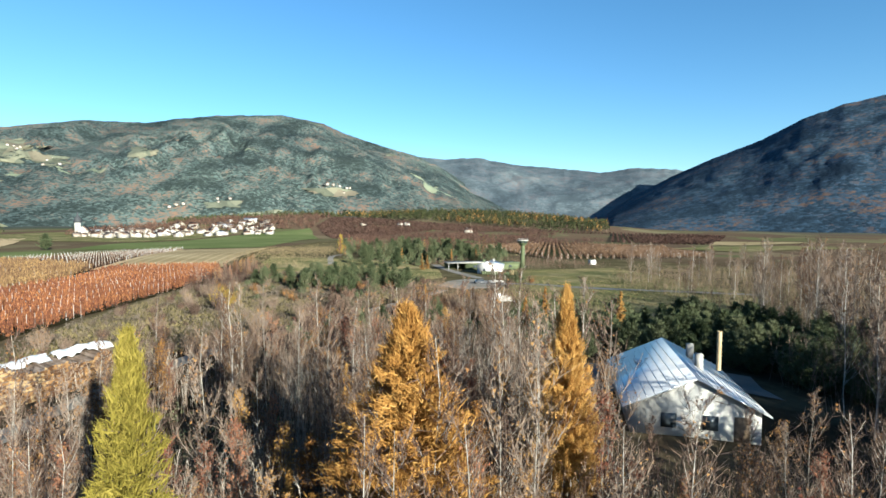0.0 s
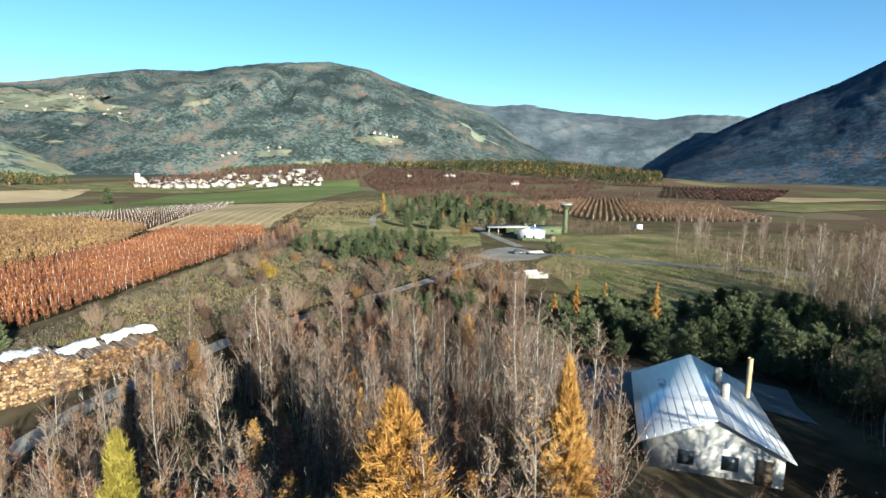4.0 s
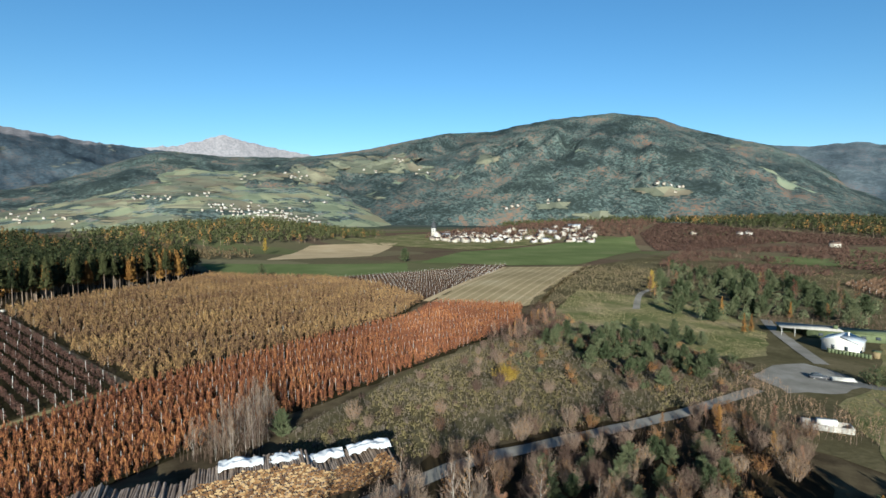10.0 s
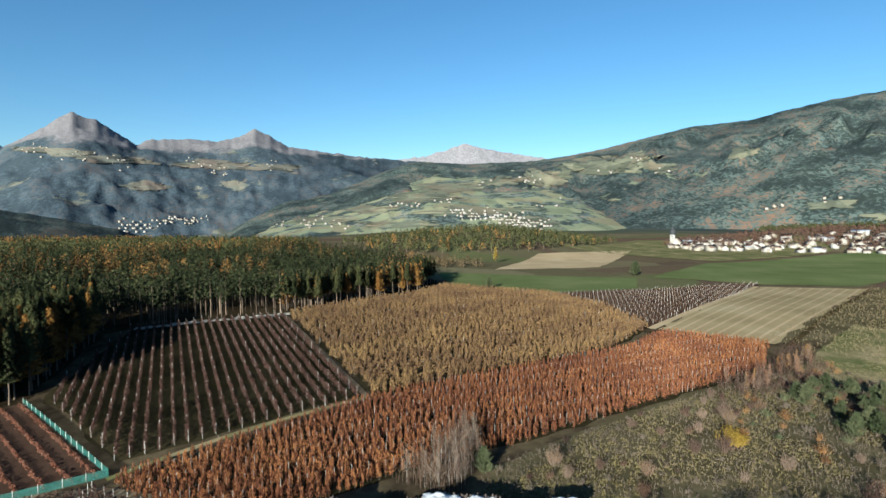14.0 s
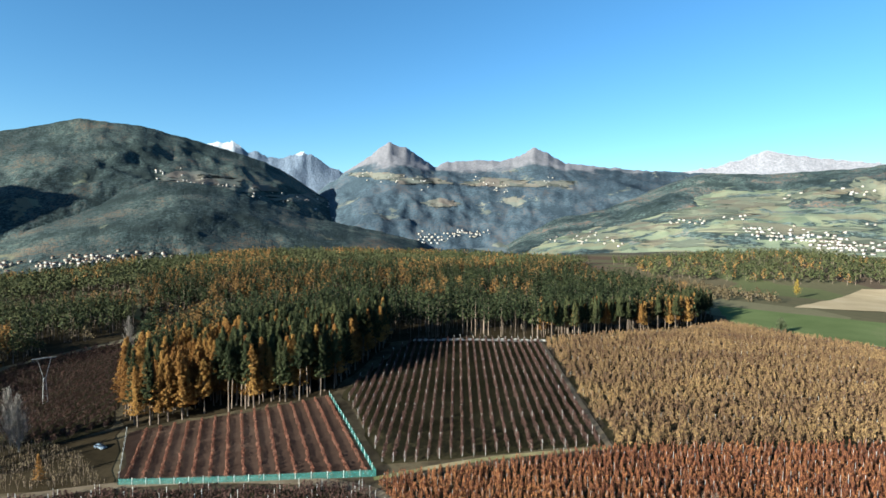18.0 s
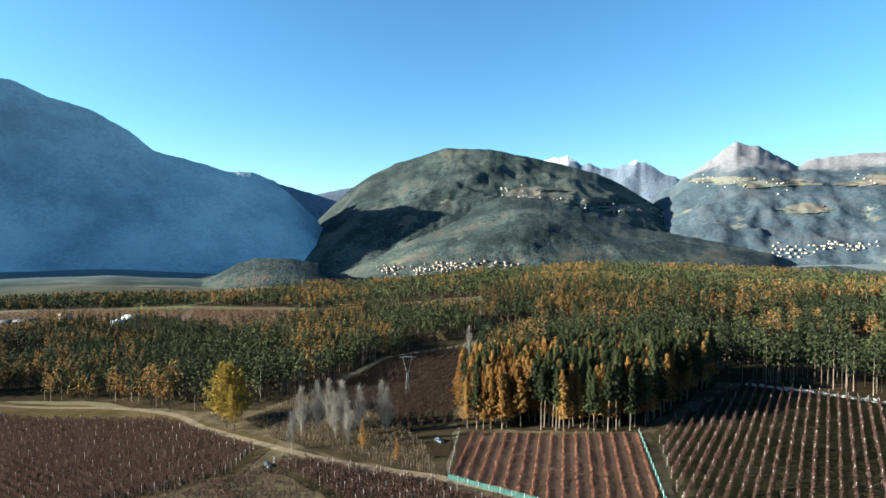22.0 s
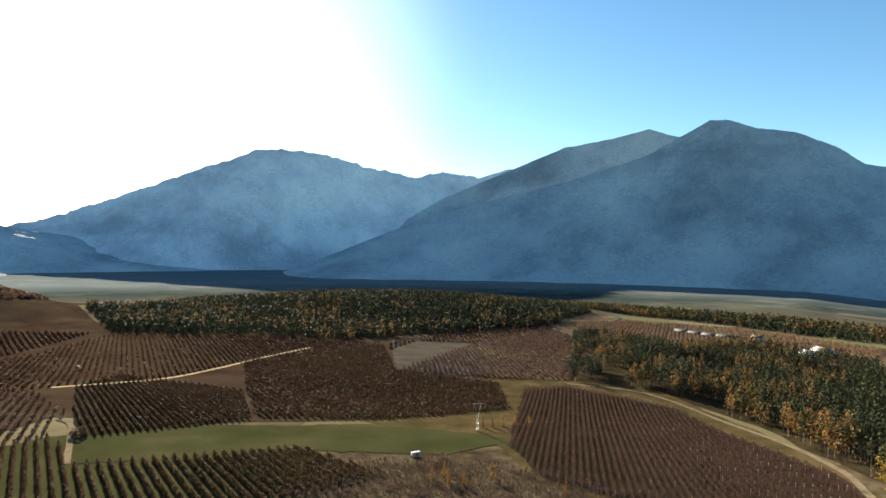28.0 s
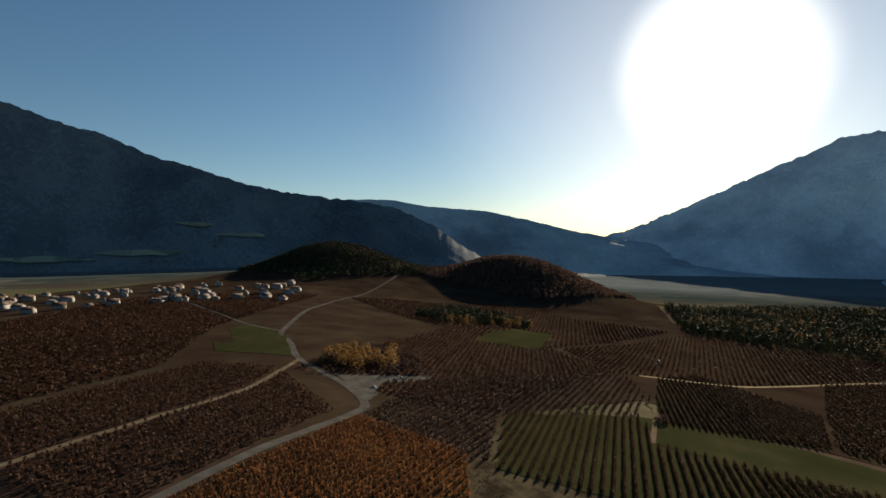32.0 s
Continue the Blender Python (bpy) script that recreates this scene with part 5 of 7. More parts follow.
LANE = corridor([(-84, 14), (-64, 16), (-52, 30), (-47.5, 46), (-46, 60), (-42, 72), (-37, 85), (-28, 99), (-12, 125), (0, 152)], 2.6)
LOGS = [(-44, 80), (-47, 62), (-51, 50), (-51, 34), (-62, 20), (-72, 24), (-78, 40), (-66, 64), (-54, 80)]
SHED = [(13, 35), (33, 35), (36, 62), (36, 72), (10, 70), (10, 58), (14, 56)]
PINES = [(2, 70), (6, 84), (24, 100), (58, 108), (72, 84), (62, 56), (44, 52), (38, 72), (10, 71)]
r0 = np.random.default_rng(5)
# the thicket under and beside the start
knoll = [(-38, 26), (-28, 12), (-14, 14), (14, 16), (30, 14), (58, 26), (60, 58), (44, 50), (32, 36), (13, 36), (9, 72), (0, 72), (1, 86), (-10, 92), (-22, 84), (-29, 72), (-37, 48)]
HOLLOW = [(-31, 46), (-23, 38), (-16, 38), (-13, 48), (-20, 58), (-30, 58)]
FORE = [(11, 21), (22, 15), (31, 18), (35, 37), (11, 37)]
NORTHEND = [(-40, 62), (6, 68), (6, 98), (-40, 98)]
for i, (x, y) in enumerate(scatter(knoll, 100, 11, 2.4, (LANE, SHED, LOGS, HOLLOW, NORTHEND, FORE))):
    birch.put(i, x, y, 0.8 + 0.45 * r0.random(), r0.random() * 360)
for i, (x, y) in enumerate(scatter(knoll, 240, 12, 1.5, (LANE, SHED, LOGS, HOLLOW, NORTHEND, FORE))):
    sapling.put(i, x, y, 0.6 + 0.55 * r0.random(), r0.random() * 360)
for i, (x, y) in enumerate(scatter([(26, 22), (60, 22), (85, 60), (82, 120), (60, 110), (60, 60), (44, 44)], 105, 13, 1.8, (SHED,))):
    birch.put(i, x, y, 1.1 + 0.4 * r0.random(), r0.random() * 360)
for i, (x, y) in enumerate(scatter([(-90, 84), (-78, 80), (-68, 66), (-80, 60)], 45, 14, 1.2)):
    birch.put(i, x, y, 0.5 + 0.2 * r0.random(), r0.random() * 360)
larch_near.put(0, -1.6, 25.5, 1.08, 20)
larch_near.put(1, 7.0, 30.5, 1.0, 120, sxy=0.5)
larch.put(1, -8.3, 28.5, 0.5, 70, sxy=0.9)
for i, x, y, s in ((3, -9.5, 23.0, 1.0), (1, -11.5, 22.0, 0.95), (5, -17.0, 48.0, 0.9), (3, 1.5, 22.0, 0.9), (5, 4.0, 36.0, 1.0), (3, -4.5, 33.0, 0.9), (1, 11.5, 24.5, 0.8), (5, -14.0, 64.0, 0.9)):
    sapling.put(i, x, y, s, x * 31)
larch_g.put(0, -12.6, 21.2, 1.22, 40, sxy=0.75)
for x, y, s in ((-3, 60, 0.5), (-8, 44, 0.55), (12, 78, 0.55), (16, 84, 0.6), (22, 92, 0.5), (29, 88, 0.55), (31, 94, 0.5), (-4, 118, 0.4), (-9, 226, 0.5), (-7, 230, 0.45), (-20, 262, 0.55), (4, 272, 0.5)):
    larch.put(int(x + y), x, y, s, x * 7, sxy=0.8)
for i, (x, y) in enumerate(scatter(PINES, 150, 15, 1.7, (SHED,))):
    pine.put(i, x, y, 0.7 + 0.6 * r0.random(), r0.random() * 360)
for i, (x, y) in enumerate(scatter([(-26, 78), (2, 72), (6, 90), (-2, 112), (-18, 108), (-26, 96)], 34, 29, 2.6, (LANE,))):
    (pine if i % 3 else green_bush).put(i, x, y, 0.5 + 0.5 * r0.random(), r0.random() * 360)
for i, (x, y) in enumerate(scatter([(-40, 64), (4, 68), (4, 90), (-24, 88), (-38, 80)], 30, 30, 3.8, (LANE, LOGS))):
    bare_bush.put(i, x, y, 0.75 + 0.4 * r0.random(), r0.random() * 360)
for i, (x, y) in enumerate(scatter([(-62, 168), (-40, 150), (-14, 138), (-8, 172), (-22, 205), (-42, 206)], 66, 16, 1.9)):
    pine.put(i, x, y, 0.6 + 0.6 * r0.random(), r0.random() * 360)
for i, (x, y) in enumerate(scatter([(-85, 490), (-50, 250), (-20, 240), (0, 268), (30, 260), (40, 330), (0, 420)], 92, 17, 3.4)):
    (pine if i % 5 else sapling).put(i, x, y, (1.1 if i % 5 else 0.8) + 0.9 * r0.random(), r0.random() * 360)
for i, (x, y) in enumerate(scatter([(34, 20), (46, 20), (54, 46), (46, 62), (38, 50), (36, 33)], 40, 27, 1.6)):
    birch.put(i, x, y, 1.05 + 0.4 * r0.random(), r0.random() * 360)
for i, (x, y) in enumerate(scatter([(11, 19), (22, 14), (33, 17), (36, 31), (24, 33), (12, 34)], 22, 31, 2.0)):
    birch.put(i, x, y, 0.62 + 0.25 * r0.random(), r0.random() * 360)
for i, (x, y) in enumerate(scatter([(12, 22), (30, 18), (36, 32), (12, 35)], 16, 32, 2.2)):
    sapling.put(i, x, y, 0.55 + 0.25 * r0.random(), r0.random() * 360)
# scrub between the lane and the red orchard
scrub = [(-74, 76), (-62, 68), (-44, 84), (-30, 104), (-10, 128), (2, 150), (-4, 176), (-40, 196), (-68, 210), (-74, 160), (-75, 118)]
for i, (x, y) in enumerate(scatter(scrub, 175, 18, 2.4, (LANE,))):
    k = r0.random()
    if x < -42 and y < 128:
        st, s = (olive_bush, 0.6) if k < 0.75 else (purple_bush, 0.6)
    else:
        st, s = (rust_bush, 1.0) if k < 0.35 else (olive_bush, 0.8) if k < 0.62 else (purple_bush, 1.1) if k < 0.85 else (green_bush, 0.9)
    st.put(i, x, y, s * (0.6 + 0.7 * r0.random()), r0.random() * 360)
for i, (x, y) in enumerate(scatter([(-46, 82), (-30, 106), (-4, 136), (12, 124), (6, 92), (-12, 88), (-24, 82)], 62, 19, 3.4, (LANE,))):
    (bare_bush, rust_bush, bare_bush, bare_bush, sapling)[i % 5].put(i, x, y, (0.85, 1.1, 0.9, 0.8, 0.6)[i % 5] * (0.7 + 0.5 * r0.random()), r0.random() * 360)
for i, (x, y) in enumerate(scatter([(-74, 84), (-62, 76), (-46, 92), (-34, 112), (-14, 138), (-6, 168), (-44, 190), (-70, 200), (-72, 150)], 46, 28, 4.0, (LANE,))):
    bare_bush.put(i, x, y, 0.5 + 0.4 * r0.random(), r0.random() * 360)
for i, (x, y) in enumerate(scatter([(-76, 215), (-86, 226), (-68, 200), (-66, 160), (-74, 158)], 30, 20, 1.6)):
    sapling.put(i, x, y, 0.55 + 0.3 * r0.random(), r0.random() * 360)
for x, y, s in ((-51, 124, 1.75), (-50.0, 125, 1.5)):
    yellow_bush.put(0, x, y, s, x)
for i, (x, y) in enumerate(scatter([(52, 178), (60, 110), (100, 120), (130, 210), (70, 210)], 40, 21, 3.0)):
    birch.put(i, x, y, 0.75 + 0.4 * r0.random(), r0.random() * 360)
pine.put(0, -73, 76, 1.1, 0)
for x, y, s in ((-284.7, 387, 2.4), (-288, 391, 1.9), (-280, 232, 1.7)):
    pine.put(1, x, y, s, x)
yellow_tree.put(0, -57, 300, 0.95, 0)
yellow_tree.put(0, -446, 365, 1.2, 30)
yellow_tree.put(0, -148, -182, 2.2, 60, sxy=1.75)
yellow_tree.put(0, -153, -190, 2.1, 130, sxy=1.75)
yellow_tree.put(0, -146, -174, 1.5, 200, sxy=1.4)
yellow_tree.put(0, -157, -183, 1.7, 290, sxy=1.3)
for x, y, s in ((-134, -126, 1.0), (-153, -131, 1.4), (-158, -121, 1.35), (-149, -136, 1.3), (-163, -102, 1.2), (-156, -110, 1.3), (-168, -108, 1.25), (-150, -118, 1.2), (-146, -108, 1.1), (-160, -130, 1.3), (-304, -138, 1.3), (-268, 108, 1.0), (-272, 112, 0.95)):
    grey_tree.put(int(-x), x, y, s, x * 3, sxy=1.15)
for x, y, s in ((-145, -100, 0.75), (-140, -81, 0.55), (12, -193, 0.6), (30, -182, 0.55), (33, -190, 0.6), (24, -184, 0.5), (-18, -176, 0.5), (38, -186, 0.5), (20, -290, 0.5), (8, -297, 0.5), (0, -300, 0.55), (-9, -302, 0.5), (14, -293, 0.45)):
    larch.put(int(-y), x, y, s, x * 5)

# ---- woods ----
COPSE = [(-177, -77), (-192, -10), (-262, 12), (-268, -40), (-232, -104)]
for i, (x, y) in enumerate(scatter(COPSE, 400, 22, 2.4)):
    if (i % 3 == 0) or (y < -50 + 0.1 * (x + 177) and i % 5 < 4):
        larch_tall.put(i, x, y, 1.3 + 0.4 * r0.random(), r0.random() * 360)
    else:
        spruce.put(i, x, y, 1.16 + 0.3 * r0.random(), r0.random() * 360)
for i, (x, y) in enumerate(scatter([(-252, 90), (-290, 186), (-332, 222), (-345, 212), (-300, 170), (-266, 88)], 120, 23, 2.6)):
    (spruce if i % 4 else larch_tall).put(i, x, y, (0.8 if i % 4 else 1.0) + 0.25 * r0.random(), r0.random() * 360)


def wood(poly, n, mat, label, seed, h=18.0, wide=2.6, tris=30, size=1.5, trunkless=0.25, spread=0.0, taper=0.6, gaps=0.0):
    """A far wood: many small crowns of needle clumps, one mesh."""
    r = np.random.default_rng(seed)
    poly = np.asarray(poly, float)
    lo, hi = poly.min(0), poly.max(0)
    p = lo + (hi - lo) * r.random((n * 4, 2))
    p = p[inside(poly, p[:, 0], p[:, 1])]
    if spread:
        k = np.array([noise.noise(Vector((x * spread, y * spread, seed * 1.7))) for x, y in p])
        p = p[k > 0.1]
    lot = np.array([noise.noise(Vector((x * 0.016, y * 0.016, 5.5))) for x, y in p]) if gaps else np.zeros(len(p))
    p, lot = p[lot > gaps - 1.0], lot[lot > gaps - 1.0]
    p, lot = p[:n], lot[:n]
    m = len(p)
    b = np.c_[p, ground_z(p[:, 0], p[:, 1])]
    hh = h * (0.6 + 0.5 * r.random(m) + 0.55 * lot)
    g = Geo()
    full = np.repeat(0.7 + 0.6 * r.random(m), tris)
    c = np.repeat(b, tris, 0)
    H = np.repeat(hh, tris)
    v = r.random(m * tris)
    a = r.random(m * tris) * 6.283
    rad = wide * 1.15 * np.minimum(1.0, 6 * v + 0.3) * np.maximum(0.04, 1 - v) ** taper * (0.7 + 0.4 * r.random(m * tris)) * full
    c[:, 0] += np.cos(a) * rad
    c[:, 1] += np.sin(a) * rad
    c[:, 2] += H * (trunkless + (1 - trunkless) * v)
    g.leaves(c, size * (0.6 + 0.7 * r.random(m * tris)), 0, r, out=np.c_[np.cos(a) * rad, np.sin(a) * rad, wide * (v - 0.25)])
    tip = b.copy()
    tip[:, 2] += hh * 0.95
    g.slivers(b, tip, 0.42, 1, r)
    return tagged(new("wood", g.mesh("wood", [mat, M["stem"]])), label, "forest", kind="stuff")


W2 = [(-264, 16), (-256, 88), (-292, 190), (-335, 224), (-420, 236), (-560, 205), (-640, -60), (-620, -290), (-480, -215), (-350, -150), (-300, -125), (-238, -104), (-262, -40)]
W3 = [(-51, -468), (-118, -446), (-162, -338), (-164, -228), (-172, -190), (-205, -182), (-285, -194), (-345, -156), (-470, -215), (-430, -400), (-375, -560), (-300, -640), (-222, -680), (-97, -790)]
WFAR = [(-620, -290), (-650, 210), (-900, 330), (-1050, 100), (-1000, -500), (-800, -800), (-520, -760), (-600, -290)]
HILL = [(540, -640), (236, -668), (-69, -900), (-178, -1132), (-100, -1350), (700, -1400), (800, -900)]
NORTHW = [(-590, 300), (-525, 400), (-520, 500), (-600, 740), (-780, 760), (-800, 330)]
NEW = [(-230, 1150), (330, 1080), (420, 1400), (-200, 1450)]
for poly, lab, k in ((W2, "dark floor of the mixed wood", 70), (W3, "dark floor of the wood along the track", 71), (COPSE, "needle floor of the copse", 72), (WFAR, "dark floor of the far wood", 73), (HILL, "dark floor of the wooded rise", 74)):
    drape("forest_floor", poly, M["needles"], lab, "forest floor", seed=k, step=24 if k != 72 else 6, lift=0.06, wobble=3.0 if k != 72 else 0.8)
wood(W2, 4900, M["spruce"], "dark mixed pine and spruce wood", 201, h=20, wide=2.9, tris=54, size=1.1, trunkless=0.42, gaps=0.74)
wood(W2, 1300, M["larch_far"], "golden larches scattered through the wood", 202, h=20.5, wide=2.9, tris=56, size=1.05, trunkless=0.34, spread=0.02, gaps=0.74)
wood(W3, 4300, M["spruce"], "dark pine and spruce wood along the track", 203, h=20.5, wide=2.9, tris=52, size=1.15, trunkless=0.38, gaps=0.74)
wood(W3, 1450, M["larch_far"], "orange larches among the pines", 204, h=20.5, wide=2.9, tris=54, size=1.1, trunkless=0.32, spread=0.02, gaps=0.74)
wood(W3, 700, M["olive"], "bare brown broadleaf trees in the wood", 205, h=13, wide=3.0, size=1.1, spread=0.02)
wood(WFAR, 7000, M["spruce"], "far dark wood on the terrace edge", 206, h=18, tris=18, size=2.1, wide=2.5, trunkless=0.35)
wood(WFAR, 2300, M["larch_far"], "far golden larches", 207, h=18.5, tris=18, size=1.9, wide=2.4, trunkless=0.35, spread=0.01)
wood(HILL, 9000, M["spruce"], "dark wooded rise", 208, h=15, tris=16, size=2.5, wide=3.0, trunkless=0.1)
wood(HILL, 900, M["larch_far"], "dull golden larches on the rise", 209, h=15.5, tris=16, size=2.1, wide=2.6, trunkless=0.1, spread=0.01)
wood(NORTHW, 1500, M["spruce"], "mixed wood on a low hill", 210, h=15, tris=20, size=1.9, wide=3.2)
wood(NORTHW, 150, M["larch_far"], "golden trees on the low hill", 211, h=13, wide=3.4)
wood(NEW, 2600, M["spruce"], "dark belt of far wood", 212, h=17, tris=16, size=2.4, wide=3.6)
wood(NEW, 450, M["larch_far"], "golden larch belt of far wood", 213, h=17, tris=16, size=2.2, wide=3.2, spread=0.01)
wood([(1210, -250), (1400, -170), (1760, -160), (1900, -600), (1330, -680), (1250, -520)], 3200, M["spruce"], "dark wooded knoll", 214, h=12, tris=14, size=3.0, wide=4)
wood([(860, -640), (1010, -600), (1330, -540), (1500, -940), (1000, -1040), (850, -850)], 4200, M["purple"], "brown wooded knoll", 215, h=10, tris=14, size=3.0, wide=4)
wood([(402, -52), (436, -70), (430, -122), (390, -106), (380, -72)], 42, M["larch_far"], "clump of round golden broadleaf trees by the parking place", 216, h=12, tris=150, size=1.2, wide=4.6, trunkless=0.05, taper=0.3)
wood([(398, -44), (452, -62), (450, -140), (372, -126), (366, -100), (384, -66)], 46, M["purple"], "dark broadleaf trees round the parking place", 223, h=9, tris=110, size=1.2, wide=4.2, trunkless=0.05, taper=0.3)
wood([(646, -290), (650, -380), (640, -440), (760, -440), (830, -411), (745, -280)], 230, M["spruce"], "dark clump of trees among orchards", 224, h=15, tris=60, size=2.0, wide=5.0, trunkless=0.05, taper=0.35)
wood([(636, -290), (642, -440), (700, -440), (700, -290)], 40, M["larch_far"], "dull golden trees at the clump's edge", 225, h=13, tris=70, size=1.8, wide=5.0, trunkless=0.05, taper=0.35)
wood([(226, -206), (219, -203), (221, -212), (228, -213)], 6, M["purple"], "round dark bushes beside the path", 226, h=5, tris=110, size=0.7, wide=2.2, trunkless=0.0, taper=0.3)
wood([(-85, 490), (-50, 250), (-20, 240), (0, 268), (30, 260), (40, 330), (0, 420)], 110, M["pine"], "dark pine belt behind the small post", 227, h=5.5, tris=120, size=0.6, wide=2.0, trunkless=0.05, taper=0.45)
wood([(-100, 500), (60, 430), (200, 640), (200, 1000), (-140, 1000)], 900, M["purple"], "brown hedges and scattered trees", 217, h=7, tris=46, size=1.0, wide=3.2, trunkless=0.05, spread=0.015)
wood([(-120, -1250), (-420, -1050), (-520, -790), (-660, -820), (-600, -1250), (-150, -1500)], 2600, M["spruce"], "dark belt of wood beyond the works", 221, h=16, tris=18, size=2.8, wide=4.0, trunkless=0.1)
wood([(-120, -1250), (-420, -1050), (-520, -790), (-660, -820), (-600, -1250), (-150, -1500)], 600, M["larch_far"], "golden larches in the far belt", 222, h=16, tris=18, size=2.4, wide=3.4, spread=0.01)
orchard([(-95, -935), (-222, -695), (-300, -665), (-380, -590), (-490, -720), (-420, -1000), (-215, -1010)], (-0.3, -0.95), 6.0, 2.2, 2.8, 1.3, 0, M["leaf_brown"], "russet orchards round the works", seed=47, size=1.4, per=9, posts=0, jitter=0.7)
wood([(-560, 800), (-420, 900), (-230, 950), (-240, 1150), (-480, 1120), (-620, 960)], 900, M["purple"], "bare trees among the village houses", 219, h=10, tris=26, size=1.7, wide=3.0, trunkless=0.1)
wood([(-560, 1080), (-240, 1160), (-240, 1300), (-600, 1200)], 700, M["spruce"], "dark wood behind the village", 220, h=15, tris=18, size=2.4, wide=3.6)
wood([(-420, 236), (-560, 210), (-590, 300), (-400, 330)], 260, M["olive"], "brown hedgerow trees", 218, h=9, tris=30, size=1.4, wide=3.0, trunkless=0.05)


# ---- thickets of twigs ----
def thicket(poly, n, h, label, seed, leafmat, leaves=5, leaf=0.2, twigs=5, avoid=(), stem=None):
    """Close stems with twigs and withered leaves, too many to count."""
    r = np.random.default_rng(seed)
    poly = np.asarray(poly, float)
    lo, hi = poly.min(0), poly.max(0)
    p = lo + (hi - lo) * r.random((n * 3, 2))
    p = p[inside(poly, p[:, 0], p[:, 1])]
    for q in avoid:
        p = p[~inside(q, p[:, 0], p[:, 1])]
    p = p[:n]
    m = len(p)
    k = np.array([noise.noise(Vector((x * 0.07, y * 0.07, seed))) for x, y in p])
    hh = h * (0.65 + 0.4 * r.random(m) + 0.5 * k)
    b = np.c_[p, ground_z(p[:, 0], p[:, 1]) - 0.1]
    t = b + np.c_[r.normal(size=(m, 2)) * 0.12 * h, hh]
    g = Geo()
    g.slivers(b, t, 0.055, 0, r)
    i = np.repeat(np.arange(m), twigs)
    f = 0.25 + 0.75 * r.random((len(i), 1))
    q = b[i] + (t[i] - b[i]) * f
    d = r.normal(size=(len(i), 3)) * 0.32 + np.array([0, 0, 0.85])
    q2 = q + d * (hh[i] * 0.28)[:, None] * (1.15 - f)
    g.slivers(q, q2, 0.036, 0, r)
    i = r.integers(0, len(q), m * leaves)
    g.leaves(q[i] + (q2[i] - q[i]) * r.random((len(i), 1)) + r.normal(size=(len(i), 3)) * 0.1, leaf * (0.5 + r.random(len(i))), 1, r)
    return tagged(new("thicket", g.mesh("thicket", [stem or M["twig"], leafmat])), label, "thicket", kind="stuff")


thicket(knoll, 4700, 6.5, "thicket of bare reddish saplings with withered leaves", 301, M["withered"], 10, 0.085, 14, (LANE, SHED, LOGS, HOLLOW, NORTHEND, FORE))
thicket(knoll, 2300, 7.6, "thicket of taller bare purplish saplings", 302, M["withered"], 5, 0.085, 16, (LANE, SHED, LOGS, HOLLOW, NORTHEND, FORE), M["grey_twig"])
thicket(FORE, 620, 4.6, "low bare brush before the shed", 320, M["withered"], 6, 0.085, 12, (SHED,))
thicket(HOLLOW, 330, 2.6, "dark low brush in the hollow", 319, M["pine"], 14, 0.16, 6, (LANE,))
thicket([(34, 18), (62, 20), (90, 60), (85, 120), (60, 110), (58, 60), (40, 66), (37, 40)], 2100, 8, "thicket of bare grey saplings by the shed", 303, M["withered"], 3, 0.09, 14, (SHED,))
thicket(scrub, 8000, 1.2, "low heathy scrub of withered stems", 304, M["heath"], 9, 0.14, 5, (LANE,))
thicket([(-44, 84), (-30, 104), (-4, 132), (10, 120), (2, 92), (-20, 84)], 700, 2.2, "low rusty brushwood beside the lane", 305, M["rust"], 5, 0.12, 7, (LANE,))
thicket([(-90, 84), (-78, 80), (-68, 66), (-80, 60)], 500, 4.5, "stand of thin grey stems beside the orchard", 306, M["olive"], 2, 0.15, 4)
thicket([(-88, 228), (-64, 204), (-62, 158), (-76, 156), (-78, 190)], 900, 4.0, "reddish sapling belt along the orchard", 307, M["purple"], 6, 0.2, 6)
thicket([(-98, 225), (-152, 470), (-100, 480), (-60, 330), (-70, 225)], 2200, 1.6, "brown rough scrub beside the stubble field", 308, M["olive"], 6, 0.28, 4)
thicket([(0, 170), (8, 148), (28, 142), (26, 128), (4, 124), (-10, 136)], 700, 2.8, "rusty shrubs round the concrete pen", 309, M["withered"], 9, 0.13, 8)
thicket([(40, 228), (30, 250), (-10, 250), (-5, 285), (60, 300), (75, 240)], 900, 3.5, "grey brown brushwood behind the barn", 310, M["purple"], 10, 0.18, 8)
thicket([(55, 180), (62, 112), (105, 120), (135, 210), (75, 212)], 2600, 4.5, "pale bare brushwood at the meadow's edge", 311, M["olive"], 5, 0.22, 6)
thicket([(-134, -60), (-150, -74), (-160, -84), (-168, -97), (-205, -176), (-160, -185), (-140, -140)], 3200, 3.0, "brown brushwood under the grey poplars", 312, M["olive"], 5, 0.2, 6)
thicket([(-96, -108), (-20, -165), (50, -165), (96, -150), (86, -205), (36, -226), (0, -212), (-60, -182), (-108, -136)], 4200, 3.0, "rusty brushwood below the camera's way", 313, M["purple"], 22, 0.27, 7)
thicket([(108, -125), (62, -190), (35, -226), (40, -200), (50, -172), (95, -118)], 1100, 2.2, "brown scrub bank below the meadow", 314, M["purple"], 6, 0.28, 5)
thicket([(-110, 520), (60, 330), (120, 640), (100, 980), (-130, 980)], 3000, 3.0, "grey brown hedges and brushwood", 315, M["purple"], 8, 0.28, 5)
thicket([(-100, -30), (-118, -120), (-20, -172), (40, -178), (108, -122), (150, -92), (60, -40), (-20, -30)], 4200, 2.4, "dark brushwood on the slope below the orchards", 317, M["purple"], 18, 0.27, 6)
